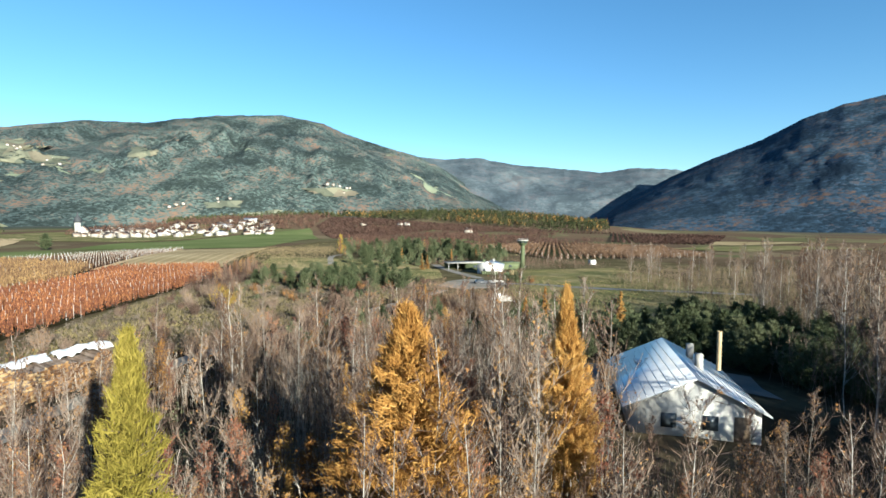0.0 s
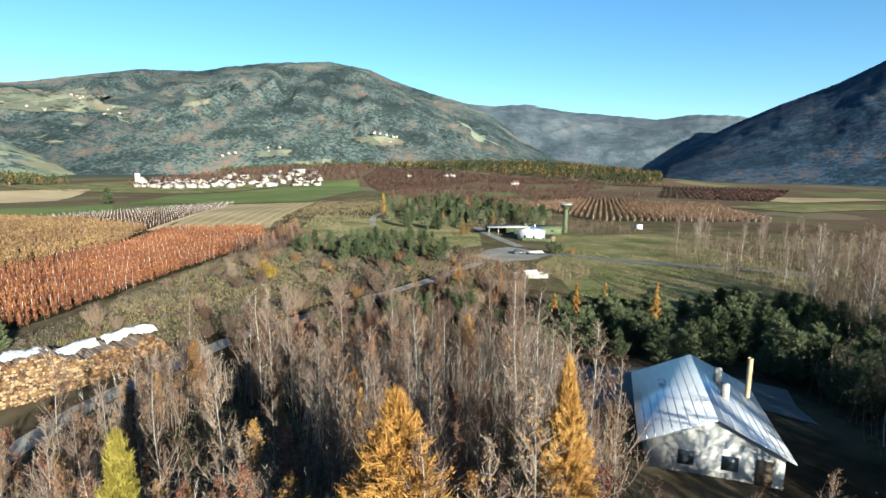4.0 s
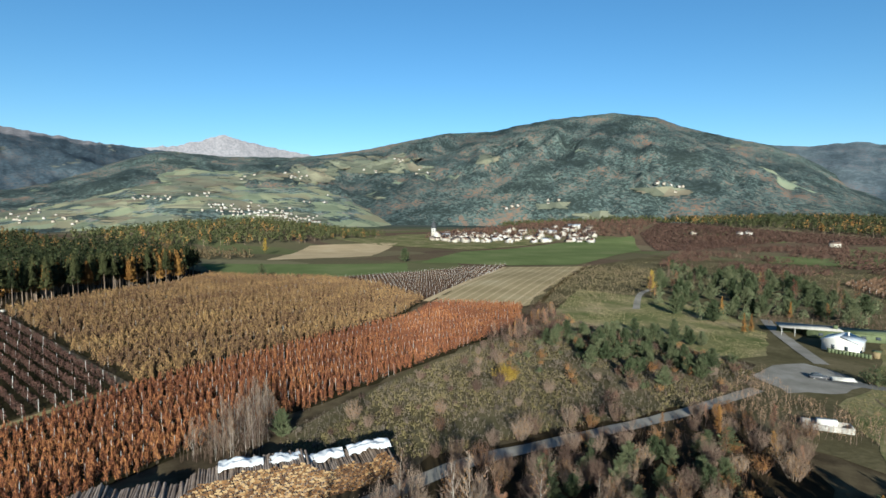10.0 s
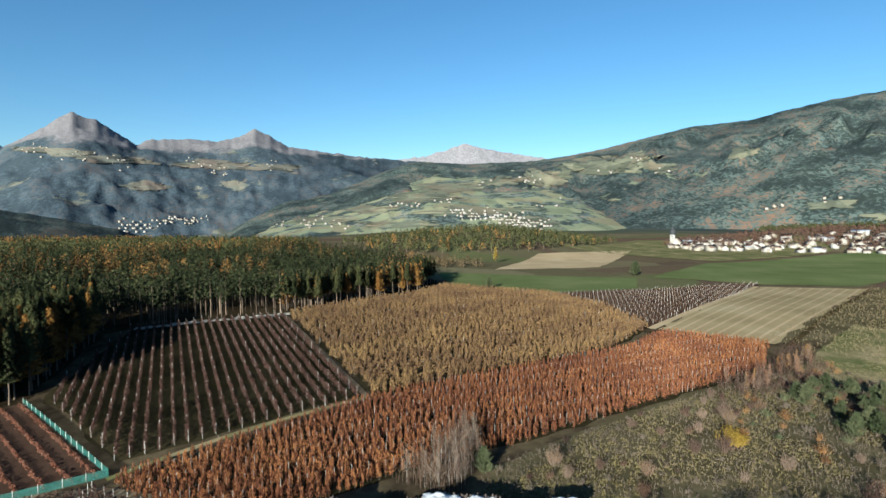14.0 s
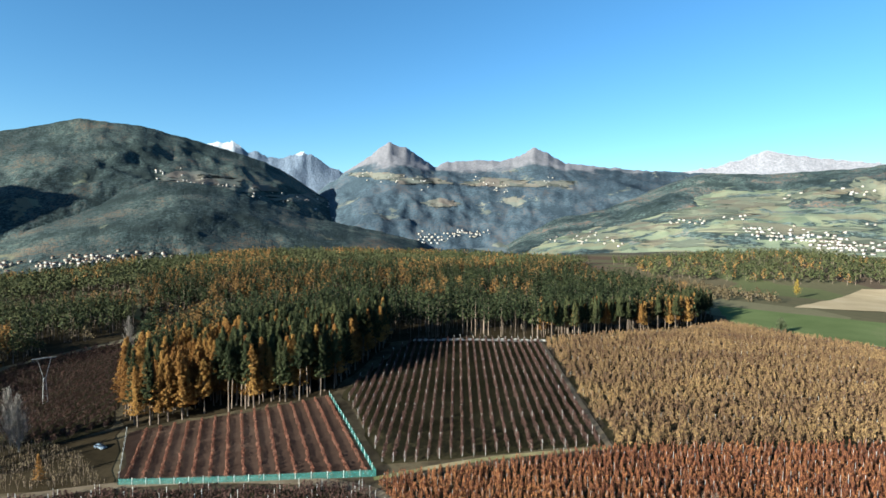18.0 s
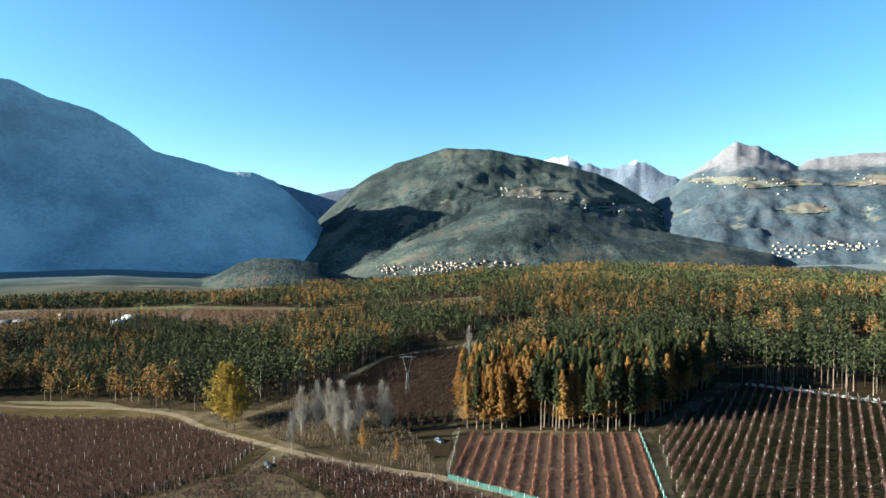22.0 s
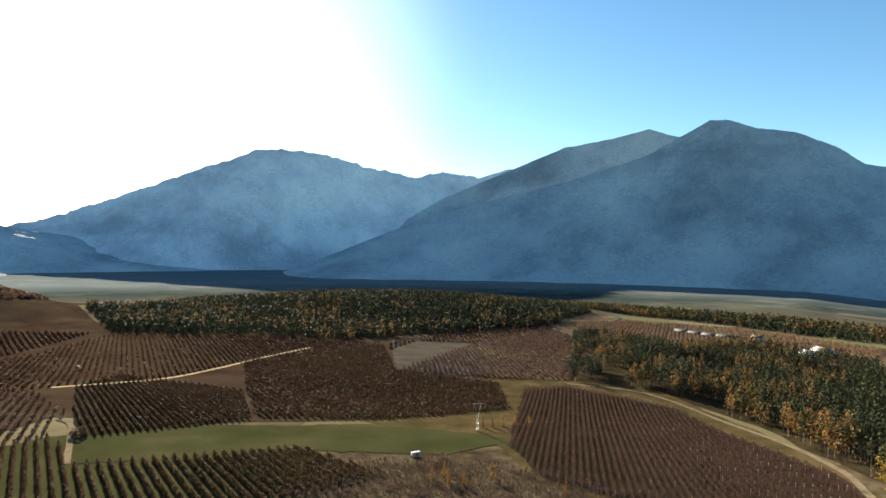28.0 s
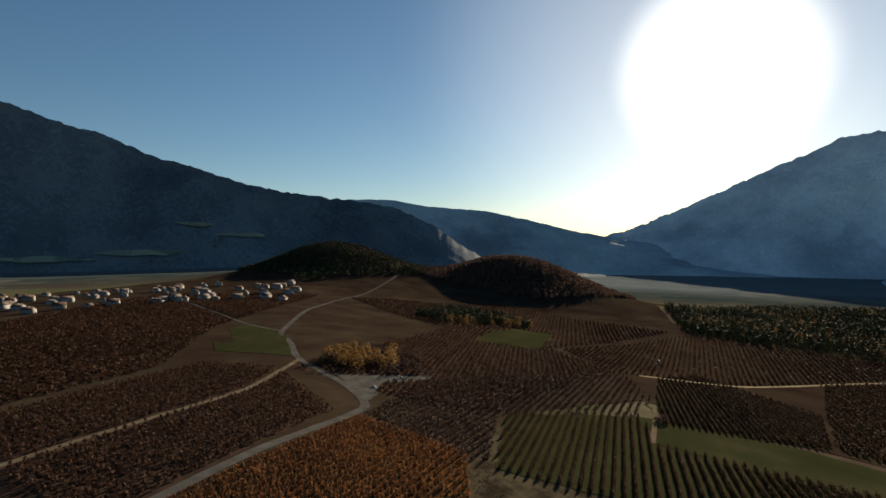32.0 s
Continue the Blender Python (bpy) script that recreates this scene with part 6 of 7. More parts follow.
thicket([(-100, -40), (-98, 18), (-86, 12), (-60, -30), (-85, -110), (-108, -131), (-118, -125)], 2000, 1.8, "low dark brush beside the orchard rows", 318, M["purple"], 18, 0.25, 6)
thicket([(238, -70), (252, -84), (175, -48), (165, -58)], 500, 3.0, "dark hedge between two orchards", 316, M["purple"], 8, 0.3, 6)

def tufts(poly, n, h, mat, label, seed, avoid=()):
    """Tussocks of grass blades, a few blades each."""
    r = np.random.default_rng(seed)
    poly = np.asarray(poly, float)
    lo, hi = poly.min(0), poly.max(0)
    p = lo + (hi - lo) * r.random((n * 3, 2))
    keep = inside(poly, p[:, 0], p[:, 1])
    for q in avoid:
        keep &= ~inside(q, p[:, 0], p[:, 1])
    p = p[keep]
    k = np.array([noise.noise(Vector((x * 0.06, y * 0.06, seed))) for x, y in p])
    p = np.repeat(p[k > -0.12][:n], 5, 0)
    p = p + r.normal(size=p.shape) * 0.16
    b = np.c_[p, ground_z(p[:, 0], p[:, 1]) + 0.03]
    g = Geo()
    g.slivers(b, b + np.c_[r.normal(size=(len(p), 2)) * 0.22, h * (0.4 + 0.9 * r.random(len(p)))], 0.16, 0, r)
    return tagged(new("grass_tuft", g.mesh("grass_tuft", mat)), label, "grass", kind="stuff")


M["straw"] = leafy("straw_grass", (0.12, 0.1, 0.045), (0.2, 0.165, 0.08), (0.31, 0.255, 0.14), island=0.8, scale=0.05, see=0.1, tone=0.8)
CARPARK = [(-4, 166), (2, 182), (9, 190), (17, 186), (23, 174), (18, 159), (6, 151)]
tufts([(22, 168), (30, 236), (75, 240), (88, 150), (60, 100), (22, 112), (15, 150)], 6000, 0.4, M["straw"], "faded grass tufts in the meadow", 331, (CARPARK,))
tufts([(-70, 190), (-92, 290), (-30, 285), (-2, 232), (0, 192), (-12, 176), (-40, 196)], 5000, 0.4, M["straw"], "pale grass tufts in the worn meadow", 332, (CARPARK,))
tufts(scrub, 6500, 0.6, M["straw"], "straw-coloured grass tussocks between shrubs", 333, (LANE,))
tufts([(-92, 226), (-150, 468), (-125, 560), (60, 560), (60, 330), (-60, 334)], 5000, 0.8, M["straw"], "straw-coloured grass between hedges", 334)

# ---- more orchards far off ----
orchard([(480, -330), (620, -260), (980, -260), (900, -560), (560, -620), (530, -500)], (0.75, -0.66), 6.0, 2.4, 3.0, 1.2, 0, M["leaf_russet"], "far russet orchards on the plain", seed=51, size=2.0, per=5, posts=0)
orchard([(350, -300), (270, -480), (170, -650), (240, -660), (530, -630), (470, -340)], (0.6, -0.8), 5.0, 2.0, 3.0, 1.0, 0, M["leaf_russet"], "wide brown orchards before the wooded rise", seed=52, size=1.6, per=5, posts=0)
orchard([(430, 60), (620, 5), (980, -200), (1100, 60), (700, 260), (330, 160)], (0.8, 0.5), 6.0, 2.4, 3.0, 1.2, 0, M["leaf_russet"], "dark russet orchards towards the small town", seed=53, size=2.0, per=5, posts=0)
orchard([(14, -470), (112, -482), (45, -690), (-60, -880), (-110, -760), (-55, -470)], (0.2, -1), 5.0, 2.0, 3.0, 1.0, 0, M["leaf_dark"], "dark bare orchard before the wood", seed=54, size=1.6, per=5, posts=0)
orchard([(265, -118), (192, -64), (205, -58), (275, -38), (350, -110), (340, -300), (268, -250), (240, -205)], (0.6, -0.8), 4.5, 1.6, 2.8, 0.9, 0, M["leaf_dark"], "dark bare orchard beside the hedge", seed=55, size=1.1, per=5, posts=0)
orchard([(150, -600), (60, -1000), (-100, -940), (48, -695), (163, -695)], (0.2, -1), 6.0, 2.4, 3.0, 1.2, 0, M["leaf_russet"], "brown orchard below the wood", seed=56, size=2.0, per=5, posts=0)
orchard([(-230, 980), (-150, 760), (-20, 1000), (330, 1060), (200, 650), (320, 650), (520, 1000), (330, 1080), (-230, 1140)], (0.3, 0.95), 7.0, 2.6, 2.8, 1.2, 0, M["purple"], "far brown orchards on the plain", seed=58, size=2.2, per=5, posts=0)

# ---- building materials ----
M["village_wall"] = material("cream_village_plaster", [(0.05, (0.55, 0.48, 0.39)), (0.3, (0.7, 0.66, 0.6)), (0.6, (0.82, 0.8, 0.77)), (0.95, (0.72, 0.65, 0.54))], scale=0.05, fine=1, vary=1.2, island=0.6, tone=0.38)
M["plaster"] = material("white_plaster", [(0.1, (0.58, 0.55, 0.5)), (0.5, (0.74, 0.72, 0.68)), (0.9, (0.82, 0.81, 0.78))], scale=0.4, fine=3, vary=0.3, tone=0.58)
M["tile"] = material("brown_roof_tiles", [(0.1, (0.16, 0.085, 0.06)), (0.5, (0.24, 0.15, 0.115)), (0.9, (0.34, 0.27, 0.23))], scale=0.05, fine=1, vary=0.9, island=0.5, tone=0.42)
M["pane"] = material("dark_window_glass", [(0.2, (0.02, 0.025, 0.03)), (0.8, (0.05, 0.06, 0.07))], scale=1, rough=0.15, spec=0.5, tone=1.0)
M["wood"] = material("weathered_wood", [(0.1, (0.13, 0.09, 0.06)), (0.5, (0.22, 0.16, 0.11)), (0.9, (0.32, 0.25, 0.18))], scale=0.8, fine=6, vary=0.3, tone=0.75)
M["metal_roof"] = material("pale_metal_roof", [(0.1, (0.42, 0.46, 0.52)), (0.5, (0.56, 0.6, 0.66)), (0.9, (0.7, 0.73, 0.77))], scale=0.35, fine=2.5, rough=0.5, metal=0.1, spec=0.4, tone=0.56)
M["white_roof"] = material("white_painted_metal_roof", [(0.1, (0.6, 0.61, 0.63)), (0.5, (0.74, 0.75, 0.77)), (0.9, (0.82, 0.82, 0.83))], scale=0.35, fine=2.5, rough=0.3, metal=0.55, spec=0.5, tone=0.8)
M["slate"] = material("grey_slate_sheeting", [(0.1, (0.03, 0.033, 0.038)), (0.9, (0.06, 0.064, 0.07))], scale=0.3, rough=0.6, spec=0.1, tone=0.8)
M["camo"] = material("army_green_paint", [(0.1, (0.08, 0.1, 0.05)), (0.5, (0.13, 0.16, 0.08)), (0.9, (0.2, 0.23, 0.12))], scale=0.5, fine=3, rough=0.7, tone=0.5)
M["concrete"] = material("old_concrete", [(0.1, (0.24, 0.23, 0.21)), (0.5, (0.36, 0.34, 0.31)), (0.9, (0.47, 0.45, 0.41))], scale=0.6, fine=4, tone=0.75)
M["steel"] = material("galvanised_steel", [(0.1, (0.3, 0.3, 0.29)), (0.9, (0.48, 0.47, 0.45))], scale=0.6, rough=0.5, metal=0.6, tone=0.85)
M["tarp"] = material("white_tarpaulin", [(0.1, (0.6, 0.62, 0.66)), (0.5, (0.78, 0.79, 0.81)), (0.9, (0.86, 0.86, 0.87))], scale=0.5, fine=3, rough=0.45, spec=0.5, bump=0.02, tone=0.66)
M["cut"] = material("fresh_cut_wood", [(0.05, (0.1, 0.047, 0.02)), (0.4, (0.26, 0.135, 0.055)), (0.7, (0.38, 0.215, 0.09)), (0.95, (0.55, 0.38, 0.2))], scale=0.5, fine=5, vary=1.0, island=1.3, tone=0.4)
M["log"] = material("log_bark", [(0.1, (0.1, 0.07, 0.05)), (0.5, (0.19, 0.14, 0.11)), (0.9, (0.29, 0.23, 0.19))], scale=0.8, fine=6, vary=0.7, island=0.6, tone=0.75)
M["yellow_paint"] = material("yellow_paint", [(0.1, (0.5, 0.33, 0.04)), (0.9, (0.62, 0.44, 0.08))], scale=0.5, rough=0.5, tone=0.75)
M["tyre"] = material("tyre_rubber", [(0.2, (0.015, 0.015, 0.015)), (0.8, (0.03, 0.03, 0.03))], rough=0.8, tone=0.75)
M["lamp_glass"] = material("headlight_glass", [(0.2, (0.5, 0.5, 0.48)), (0.8, (0.7, 0.7, 0.68))], rough=0.1, spec=0.6, tone=0.75)
net = bpy.data.materials.new("teal_netting")
net.use_nodes = True
nn = net.node_tree
bsn = nn.nodes["Principled BSDF"]
bsn.inputs["Roughness"].default_value = 0.7
gpn = nn.nodes.new("ShaderNodeNewGeometry").outputs["Position"]
nn.links.new(ramp(nn, noise_tex(nn, gpn, 0.8, 4), [(0.3, (0.012, 0.085, 0.075)), (0.7, (0.035, 0.16, 0.14))]), bsn.inputs["Base Color"])
trn = nn.nodes.new("ShaderNodeBsdfTransparent")
mxn = nn.nodes.new("ShaderNodeMixShader")
mxn.inputs[0].default_value = 0.5
nn.links.new(trn.outputs[0], mxn.inputs[1])
nn.links.new(bsn.outputs[0], mxn.inputs[2])
nn.links.new(mxn.outputs[0], nn.nodes["Material Output"].inputs["Surface"])
M["net"] = net


def gable(g, w, d, h, rise, over=0.4, thick=0.18, mat=0, x0=0.0):
    """Two roof slabs over a body w by d; ridge along y."""
    for s in (-1, 1):
        xe = s * (w / 2 + over)
        ze = h - rise * (2 * over / w)
        V = []
        for dz in (0, thick):
            V += [(x0, -d / 2 - over, h + rise + dz), (xe, -d / 2 - over, ze + dz), (xe, d / 2 + over, ze + dz), (x0, d / 2 + over, h + rise + dz)]
        F = [(0, 1, 2), (0, 2, 3), (4, 6, 5), (4, 7, 6)] + [t for k in range(4) for t in ((k, k + 4, (k + 1) % 4 + 4), (k, (k + 1) % 4 + 4, (k + 1) % 4))]
        if s < 0:
            F = [f[::-1] for f in F]
        g.add(V, F, mat)


def gable_body(g, w, d, h, rise, mat=0):
    V = [(-w / 2, -d / 2, -1), (w / 2, -d / 2, -1), (w / 2, -d / 2, h), (0, -d / 2, h + rise), (-w / 2, -d / 2, h)]
    V += [(x, d / 2, z) for x, _, z in V]
    F = [(0, 1, 2), (0, 2, 4), (4, 2, 3), (5, 7, 6), (5, 9, 7), (9, 8, 7)]
    for k in range(5):
        l = (k + 1) % 5
        F += [(k, k + 5, l + 5), (k, l + 5, l)]
    g.add(V, F, mat)


def one_box(*a):
    g = Geo()
    g.box(*a)
    return g


def house(w, d, h, rise, wall, roof, label, group, name="house", cols=3, rows=2, chimney=True):
    ob = thing(name, label, "house", group)
    g = Geo()
    gable_body(g, w, d, h, rise)
    part("wall", g, wall, ob)
    g = Geo()
    gable(g, w, d, h, rise, 0.5)
    rf = part("roof", g, roof, ob)
    if chimney:
        part("chimney", one_box(w * 0.15, d * 0.1, h, w * 0.15 + 0.7, d * 0.1 + 0.7, h + rise + 0.6), M["plaster"], rf)
    for face in (-1, 1):
        for i in range(cols):
            for j in range(rows):
                x = -w / 2 + w * (i + 0.5) / cols
                z = 0.9 + j * (h - 0.3) / rows
                y = face * d / 2
                part("window", one_box(x - 0.55, y - 0.06, z, x + 0.55, y + 0.06, z + 1.3), M["pane"], ob)
    for j in range(1):
        z = 0.9 + j * (h - 0.3) / rows
        for s in (-1, 1):
            part("window", one_box(s * w / 2 - 0.06, -0.6, z, s * w / 2 + 0.06, 0.6, z + 1.3), M["pane"], ob)
    return ob


# ---- village with its church ----
homes = Stand([house(12, 15, 6.4, 3.8, M["village_wall"], M["tile"], "white village house with a brown tiled roof", "village houses", cols=2, rows=1),
               house(10, 12, 5.4, 3.2, M["village_wall"], M["tile"], "small white village house with a low gable", "village houses", cols=2, rows=1),
               house(14, 24, 7.0, 2.6, M["village_wall"], M["metal_roof"], "long white village building with a pale roof", "village houses", cols=3, chimney=False)])
rv = np.random.default_rng(77)
for az, r, k in [(33.4, 985, 0), (32.6, 1010, 1), (31.6, 960, 0), (31, 1000, 1)] + [(17.5 + 17.0 * rv.random() ** 0.9, 890 + 190 * rv.random(), int(rv.integers(0, 3) % 2 + (rv.random() < 0.12))) for _ in range(128)] + [(22.3, 900, 2), (27.5, 945, 2), (8.4, 1010, 0), (4.6, 1040, 1), (3.9, 1050, 0), (-2.6, 980, 0)]:
    a = radians(az)
    homes.put(k, -math.sin(a) * r, math.cos(a) * r, 0.6 + 0.35 * rv.random(), rv.random() * 180)
church = thing("church", "white village church with a domed tower and red roof", "church", at=(-531, 800, gz(-531, 800)), turn=25)
g = Geo()
gable_body(g, 12, 26, 9, 6)
part("nave", g, M["village_wall"], church)
g = Geo()
gable(g, 12, 26, 9, 6)
part("roof", g, M["tile"], church)
part("tower", one_box(-11, -4, -1, -4, 4, 20), M["village_wall"], church)
g = Geo()
an = np.linspace(0, 2 * np.pi, 13)[:-1]
prof = [(5.2, 20), (5.4, 21.2), (5.0, 24), (3.8, 27), (2.0, 29.5), (1.0, 31), (0.9, 33), (0.1, 36)]
V = np.array([(-7.5 + rr * math.cos(t), rr * math.sin(t), z) for rr, z in prof for t in an])
F = [(i * 12 + k, i * 12 + (k + 1) % 12, (i + 1) * 12 + (k + 1) % 12) for i in range(7) for k in range(12)] + [(i * 12 + k, (i + 1) * 12 + (k + 1) % 12, (i + 1) * 12 + k) for i in range(7) for k in range(12)]
g.add(V, F)
part("dome", g, M["slate"], church, "grey green domed tower roof", smooth=True)
for z in (13, 16):
    part("window", one_box(-8.3, -4.1, z, -6.7, -3.95, z + 1.8), M["pane"], church)

# small town to the east
for i in range(72):
    az, r = radians(258 + 27 * rv.random() ** 0.8), 900 + 380 * rv.random()
    homes.put(int(rv.integers(0, 2)), -math.sin(az) * r, math.cos(az) * r, 0.75 + 0.4 * rv.random(), rv.random() * 180)


# far hamlets on the slopes, a few pixels a house
def hamlet(spots, slope, eye, n, spread, label, seed, big=1.0):
    """Small gabled houses standing on a mountain's slope near the given azimuths and elevations."""
    r = np.random.default_rng(seed)
    azs, V = slope
    g = Geo()
    for az, el in spots:
        for _ in range(n):
            a = az + r.normal() * spread
            e = el * 0.97 + r.normal() * spread * 0.34
            i = int(np.clip(np.searchsorted(azs, a), 0, len(azs) - 1))
            col = V[i]
            es = np.degrees(np.arctan2(col[:, 2] - eye, np.hypot(col[:, 0], col[:, 1])))
            k = np.argmax(es >= e) if (es >= e).any() else 0
            p = col[max(k, 1)]
            w, d, h = 7 + 4 * r.random(), 8 + 6 * r.random(), 5 + 2.5 * r.random()
            w, d, h = w * big, d * big, h * big
            t = r.random() * 3.14
            c, s = math.cos(t), math.sin(t)
            q = Geo()
            gable_body(q, w, d, h, 3 * big, 0)
            gable(q, w, d, h, 3 * big, mat=1)
            W = np.concatenate(q.v)
            W = np.c_[W[:, 0] * c - W[:, 1] * s, W[:, 0] * s + W[:, 1] * c, W[:, 2]] + p + (r.normal() * 6, r.normal() * 6, 0)
            g.add(W, np.concatenate(q.f), 0)
            g.m[-1] = np.concatenate(q.m)
    return tagged(new("hamlet", g.mesh("hamlet", [M["village_wall"], M["tile"]])), label, "hamlet", kind="stuff")


hamlet([(55.6, -0.1), (53.4, -0.6), (50.1, -1.0), (47.3, -1.7), (51.5, -0.9), (49, -1.2)], SLOPES["hillside_farms"], 45, 20, 0.9, "white hillside village among meadows", 401, 0.72)
hamlet([(57.5, 1.2), (45.7, 0.8), (74.3, -1.0), (70.5, -0.7), (62.7, 0.7), (71.1, -1.2), (67.8, -1.4), (60.8, 0.9), (54.8, -0.4), (66, 2.0)], SLOPES["hillside_farms"], 45, 6, 0.7, "scattered white farms on the hillside", 402, 0.72)
hamlet([(47.8, 3.5), (53.1, 3.3), (40.7, 4.2), (37.9, 5.4), (35.7, 4.3), (48.7, 3.4), (12.1, 2.4), (10.2, 2.2), (21.7, 0.9), (26.1, 0.3)], SLOPES["mountain_north"], 40, 4, 0.6, "scattered farms high on the wooded mountain", 403)
hamlet([(113.0, 4.8), (110.8, 4.1), (107.2, 3.5), (104.1, 2.9), (101.4, 2.7), (97.5, 1.9)], SLOPES["mountain_south_west"], 58, 9, 0.8, "row of farms on a mountain terrace", 404)
hamlet([(94.2, 5.2), (91.5, 5.0), (88.7, 4.6), (81.5, 4.6), (79.3, 3.9), (74.9, 4.6)], SLOPES["peaks_west"], 56, 9, 0.8, "high terrace villages below rocky peaks", 405)
hamlet([(87.6, -1.7), (84.8, -1.1), (82.6, -0.9)], SLOPES["peaks_west"], 56, 22, 0.8, "white town at the mouth of the side valley", 406)
hamlet([(125.5, -4.1), (121.7, -4.1), (118.2, -3.9), (115.7, -3.9), (113.0, -4.0), (119.5, -3.9)], SLOPES["spur_south_west"], 66, 22, 0.9, "white town at the mountain's foot", 407)
hamlet([(271.2, -0.2), (264.6, 1.2)], SLOPES["mountain_south_east"], 82, 6, 1.5, "few farms on the dark ridge", 408)


# ---- clearings and meadows on the slopes ----
def clearing(spots, slope, eye, mat, label):
    """Patches of meadow lying on a mountain's slope; azimuth, elevation, half widths in degrees."""
    azs, V = slope
    g = Geo()
    for az, el, da, de in spots:
        n, k = 44, 8
        P = np.zeros((k * n + 1, 3))
        for j in range(k + 1):
            for i in range(n if j else 1):
                t = 6.283 * i / n
                w = j / k * (1 + 0.6 * noise.fractal(Vector((math.cos(t) * 1.3 + az * 3, math.sin(t) * 1.3, el)), 0.6, 2.0, 4))
                a, e = az + da * w * math.cos(t), el + de * w * math.sin(t)
                fi = float(np.clip((a - azs[0]) / (azs[1] - azs[0]), 0, len(azs) - 1.001))
                c = V[int(fi)] * (1 - fi % 1) + V[int(fi) + 1] * (fi % 1)
                es = np.degrees(np.arctan2(c[:, 2] - eye, np.hypot(c[:, 0], c[:, 1])))
                es = np.maximum.accumulate(es)
                p = np.array([np.interp(e, es, c[:, m]) for m in range(3)])
                p = p + (np.array([0, 0, eye]) - p) * 0.004
                P[0 if j == 0 else 1 + (j - 1) * n + i] = p
        F = [(0, 1 + i, 1 + (i + 1) % n) for i in range(n)]
        for j in range(k - 1):
            b = 1 + j * n
            F += [t for i in range(n) for t in ((b + i, b + n + i, b + n + (i + 1) % n), (b + i, b + n + (i + 1) % n, b + (i + 1) % n))]
        g.add(P, F)
    return tagged(new("slope_meadow", g.mesh("slope_meadow", mat, True)), label, "meadow", kind="structure")


M["alp"] = mountain_mat("mountain_meadow", (0.1, 0.12, 0.09), (0.14, 0.12, 0.09), (0.25, 0.27, 0.2), (0.3, 0.3, 0.3), 0.36, scale=3.0, tone=0.46, relief=2.0)
M["alp_low"] = mountain_mat("low_mountain_meadow", (0.2, 0.23, 0.17), (0.24, 0.22, 0.17), (0.3, 0.34, 0.24), (0.3, 0.3, 0.3), 0.36, scale=3.0, tone=0.9, relief=2.0)
M["alp_far"] = mountain_mat("far_mountain_meadow", (0.12, 0.13, 0.11), (0.16, 0.13, 0.11), (0.28, 0.29, 0.25), (0.3, 0.3, 0.3), 0.4, scale=3.0, tone=0.36, relief=2.0)
clearing([(42, 4.7, 3.4, 0.8), (38.2, 5.2, 2.6, 0.7), (36.2, 4.4, 1.6, 0.4), (47.6, 3.6, 2.6, 0.6), (52.5, 3.4, 2.4, 0.5), (28.7, 5.4, 1.1, 0.5), (12, 2.2, 2.4, 0.45), (5.6, 6.2, 0.5, 0.12), (22, 0.7, 1.8, 0.4), (18, -0.3, 1.6, 0.4)], SLOPES["mountain_north"], 40, M["alp"], "pale green farm clearings on the wooded mountain")
clearing([(60, 1.6, 4.5, 0.5), (54, 0.3, 6, 0.5), (49, -0.9, 3, 0.5), (66, 0.4, 4.0, 0.45), (71, -0.6, 3.5, 0.4), (57, 2.6, 4, 0.4), (64, 2.3, 2.5, 0.4), (52, -1.6, 4.5, 0.4), (62, -1.2, 4, 0.35)], SLOPES["hillside_farms"], 45, M["alp"], "terraced meadows on the farm hillside")
clearing([(111, 4.4, 3.6, 0.5), (106, 3.6, 3.6, 0.45), (101, 2.7, 2.6, 0.4)], SLOPES["mountain_south_west"], 58, M["alp_far"], "pale meadows on a mountain terrace")
clearing([(93, 5.2, 2.6, 0.35), (88.5, 4.7, 2.6, 0.35), (80.5, 4.5, 4.0, 0.5), (74.5, 4.5, 2.4, 0.35), (86, 2.4, 1.8, 0.4)], SLOPES["peaks_west"], 56, M["alp_far"], "pale meadows on high terraces")
clearing([(272, -0.4, 3.0, 0.25), (281, -0.9, 4.5, 0.25), (263, 1.4, 2.0, 0.2), (268, 2.4, 1.6, 0.2)], SLOPES["mountain_south_east"], 82, M["alp_low"], "dull green meadows low on the long ridge")

# ---- shed by the start ----
SH = (22.1, 50.6)
shed = thing("shed", "white walled shed with a pale metal roof among trees", "building", at=(SH[0], SH[1], gz(*SH)), turn=-12)
top = 7.1 - gz(*SH)
g = Geo()
gable_body(g, 10.0, 14.6, top - 2.55, 2.45)
part("wall", g, M["plaster"], shed)
for s, mat, lab in ((-1, M["white_roof"], "shaded sheet metal roof side"), (1, M["white_roof"], "pale sunlit sheet metal roof side")):
    g = Geo()
    w = 5.7 if s < 0 else 5.6
    V = []
    for dz in (0.0, 0.12):
        V += [(0, -7.8, top + dz), (s * w, -7.8, top - 2.6 - 0.1 * w / 5 + dz), (s * w, 7.8, top - 2.6 - 0.1 * w / 5 + dz), (0, 7.8, top + dz)]
    F = [(0, 1, 2), (0, 2, 3), (4, 6, 5), (4, 7, 6)] + [t for k in range(4) for t in ((k, k + 4, (k + 1) % 4 + 4), (k, (k + 1) % 4 + 4, (k + 1) % 4))]
    g.add(V, F)
    rf = part("roof", g, mat, shed, lab)
    for k in range(1, 9):
        f0 = k / 9
        x, z = s * w * f0, top - 2.6 * f0 - 0.02 * w * f0 + 0.12
        part("seam", one_box(x - 0.04, -7.8, z, x + 0.04, 7.8, z + 0.05), mat, rf)
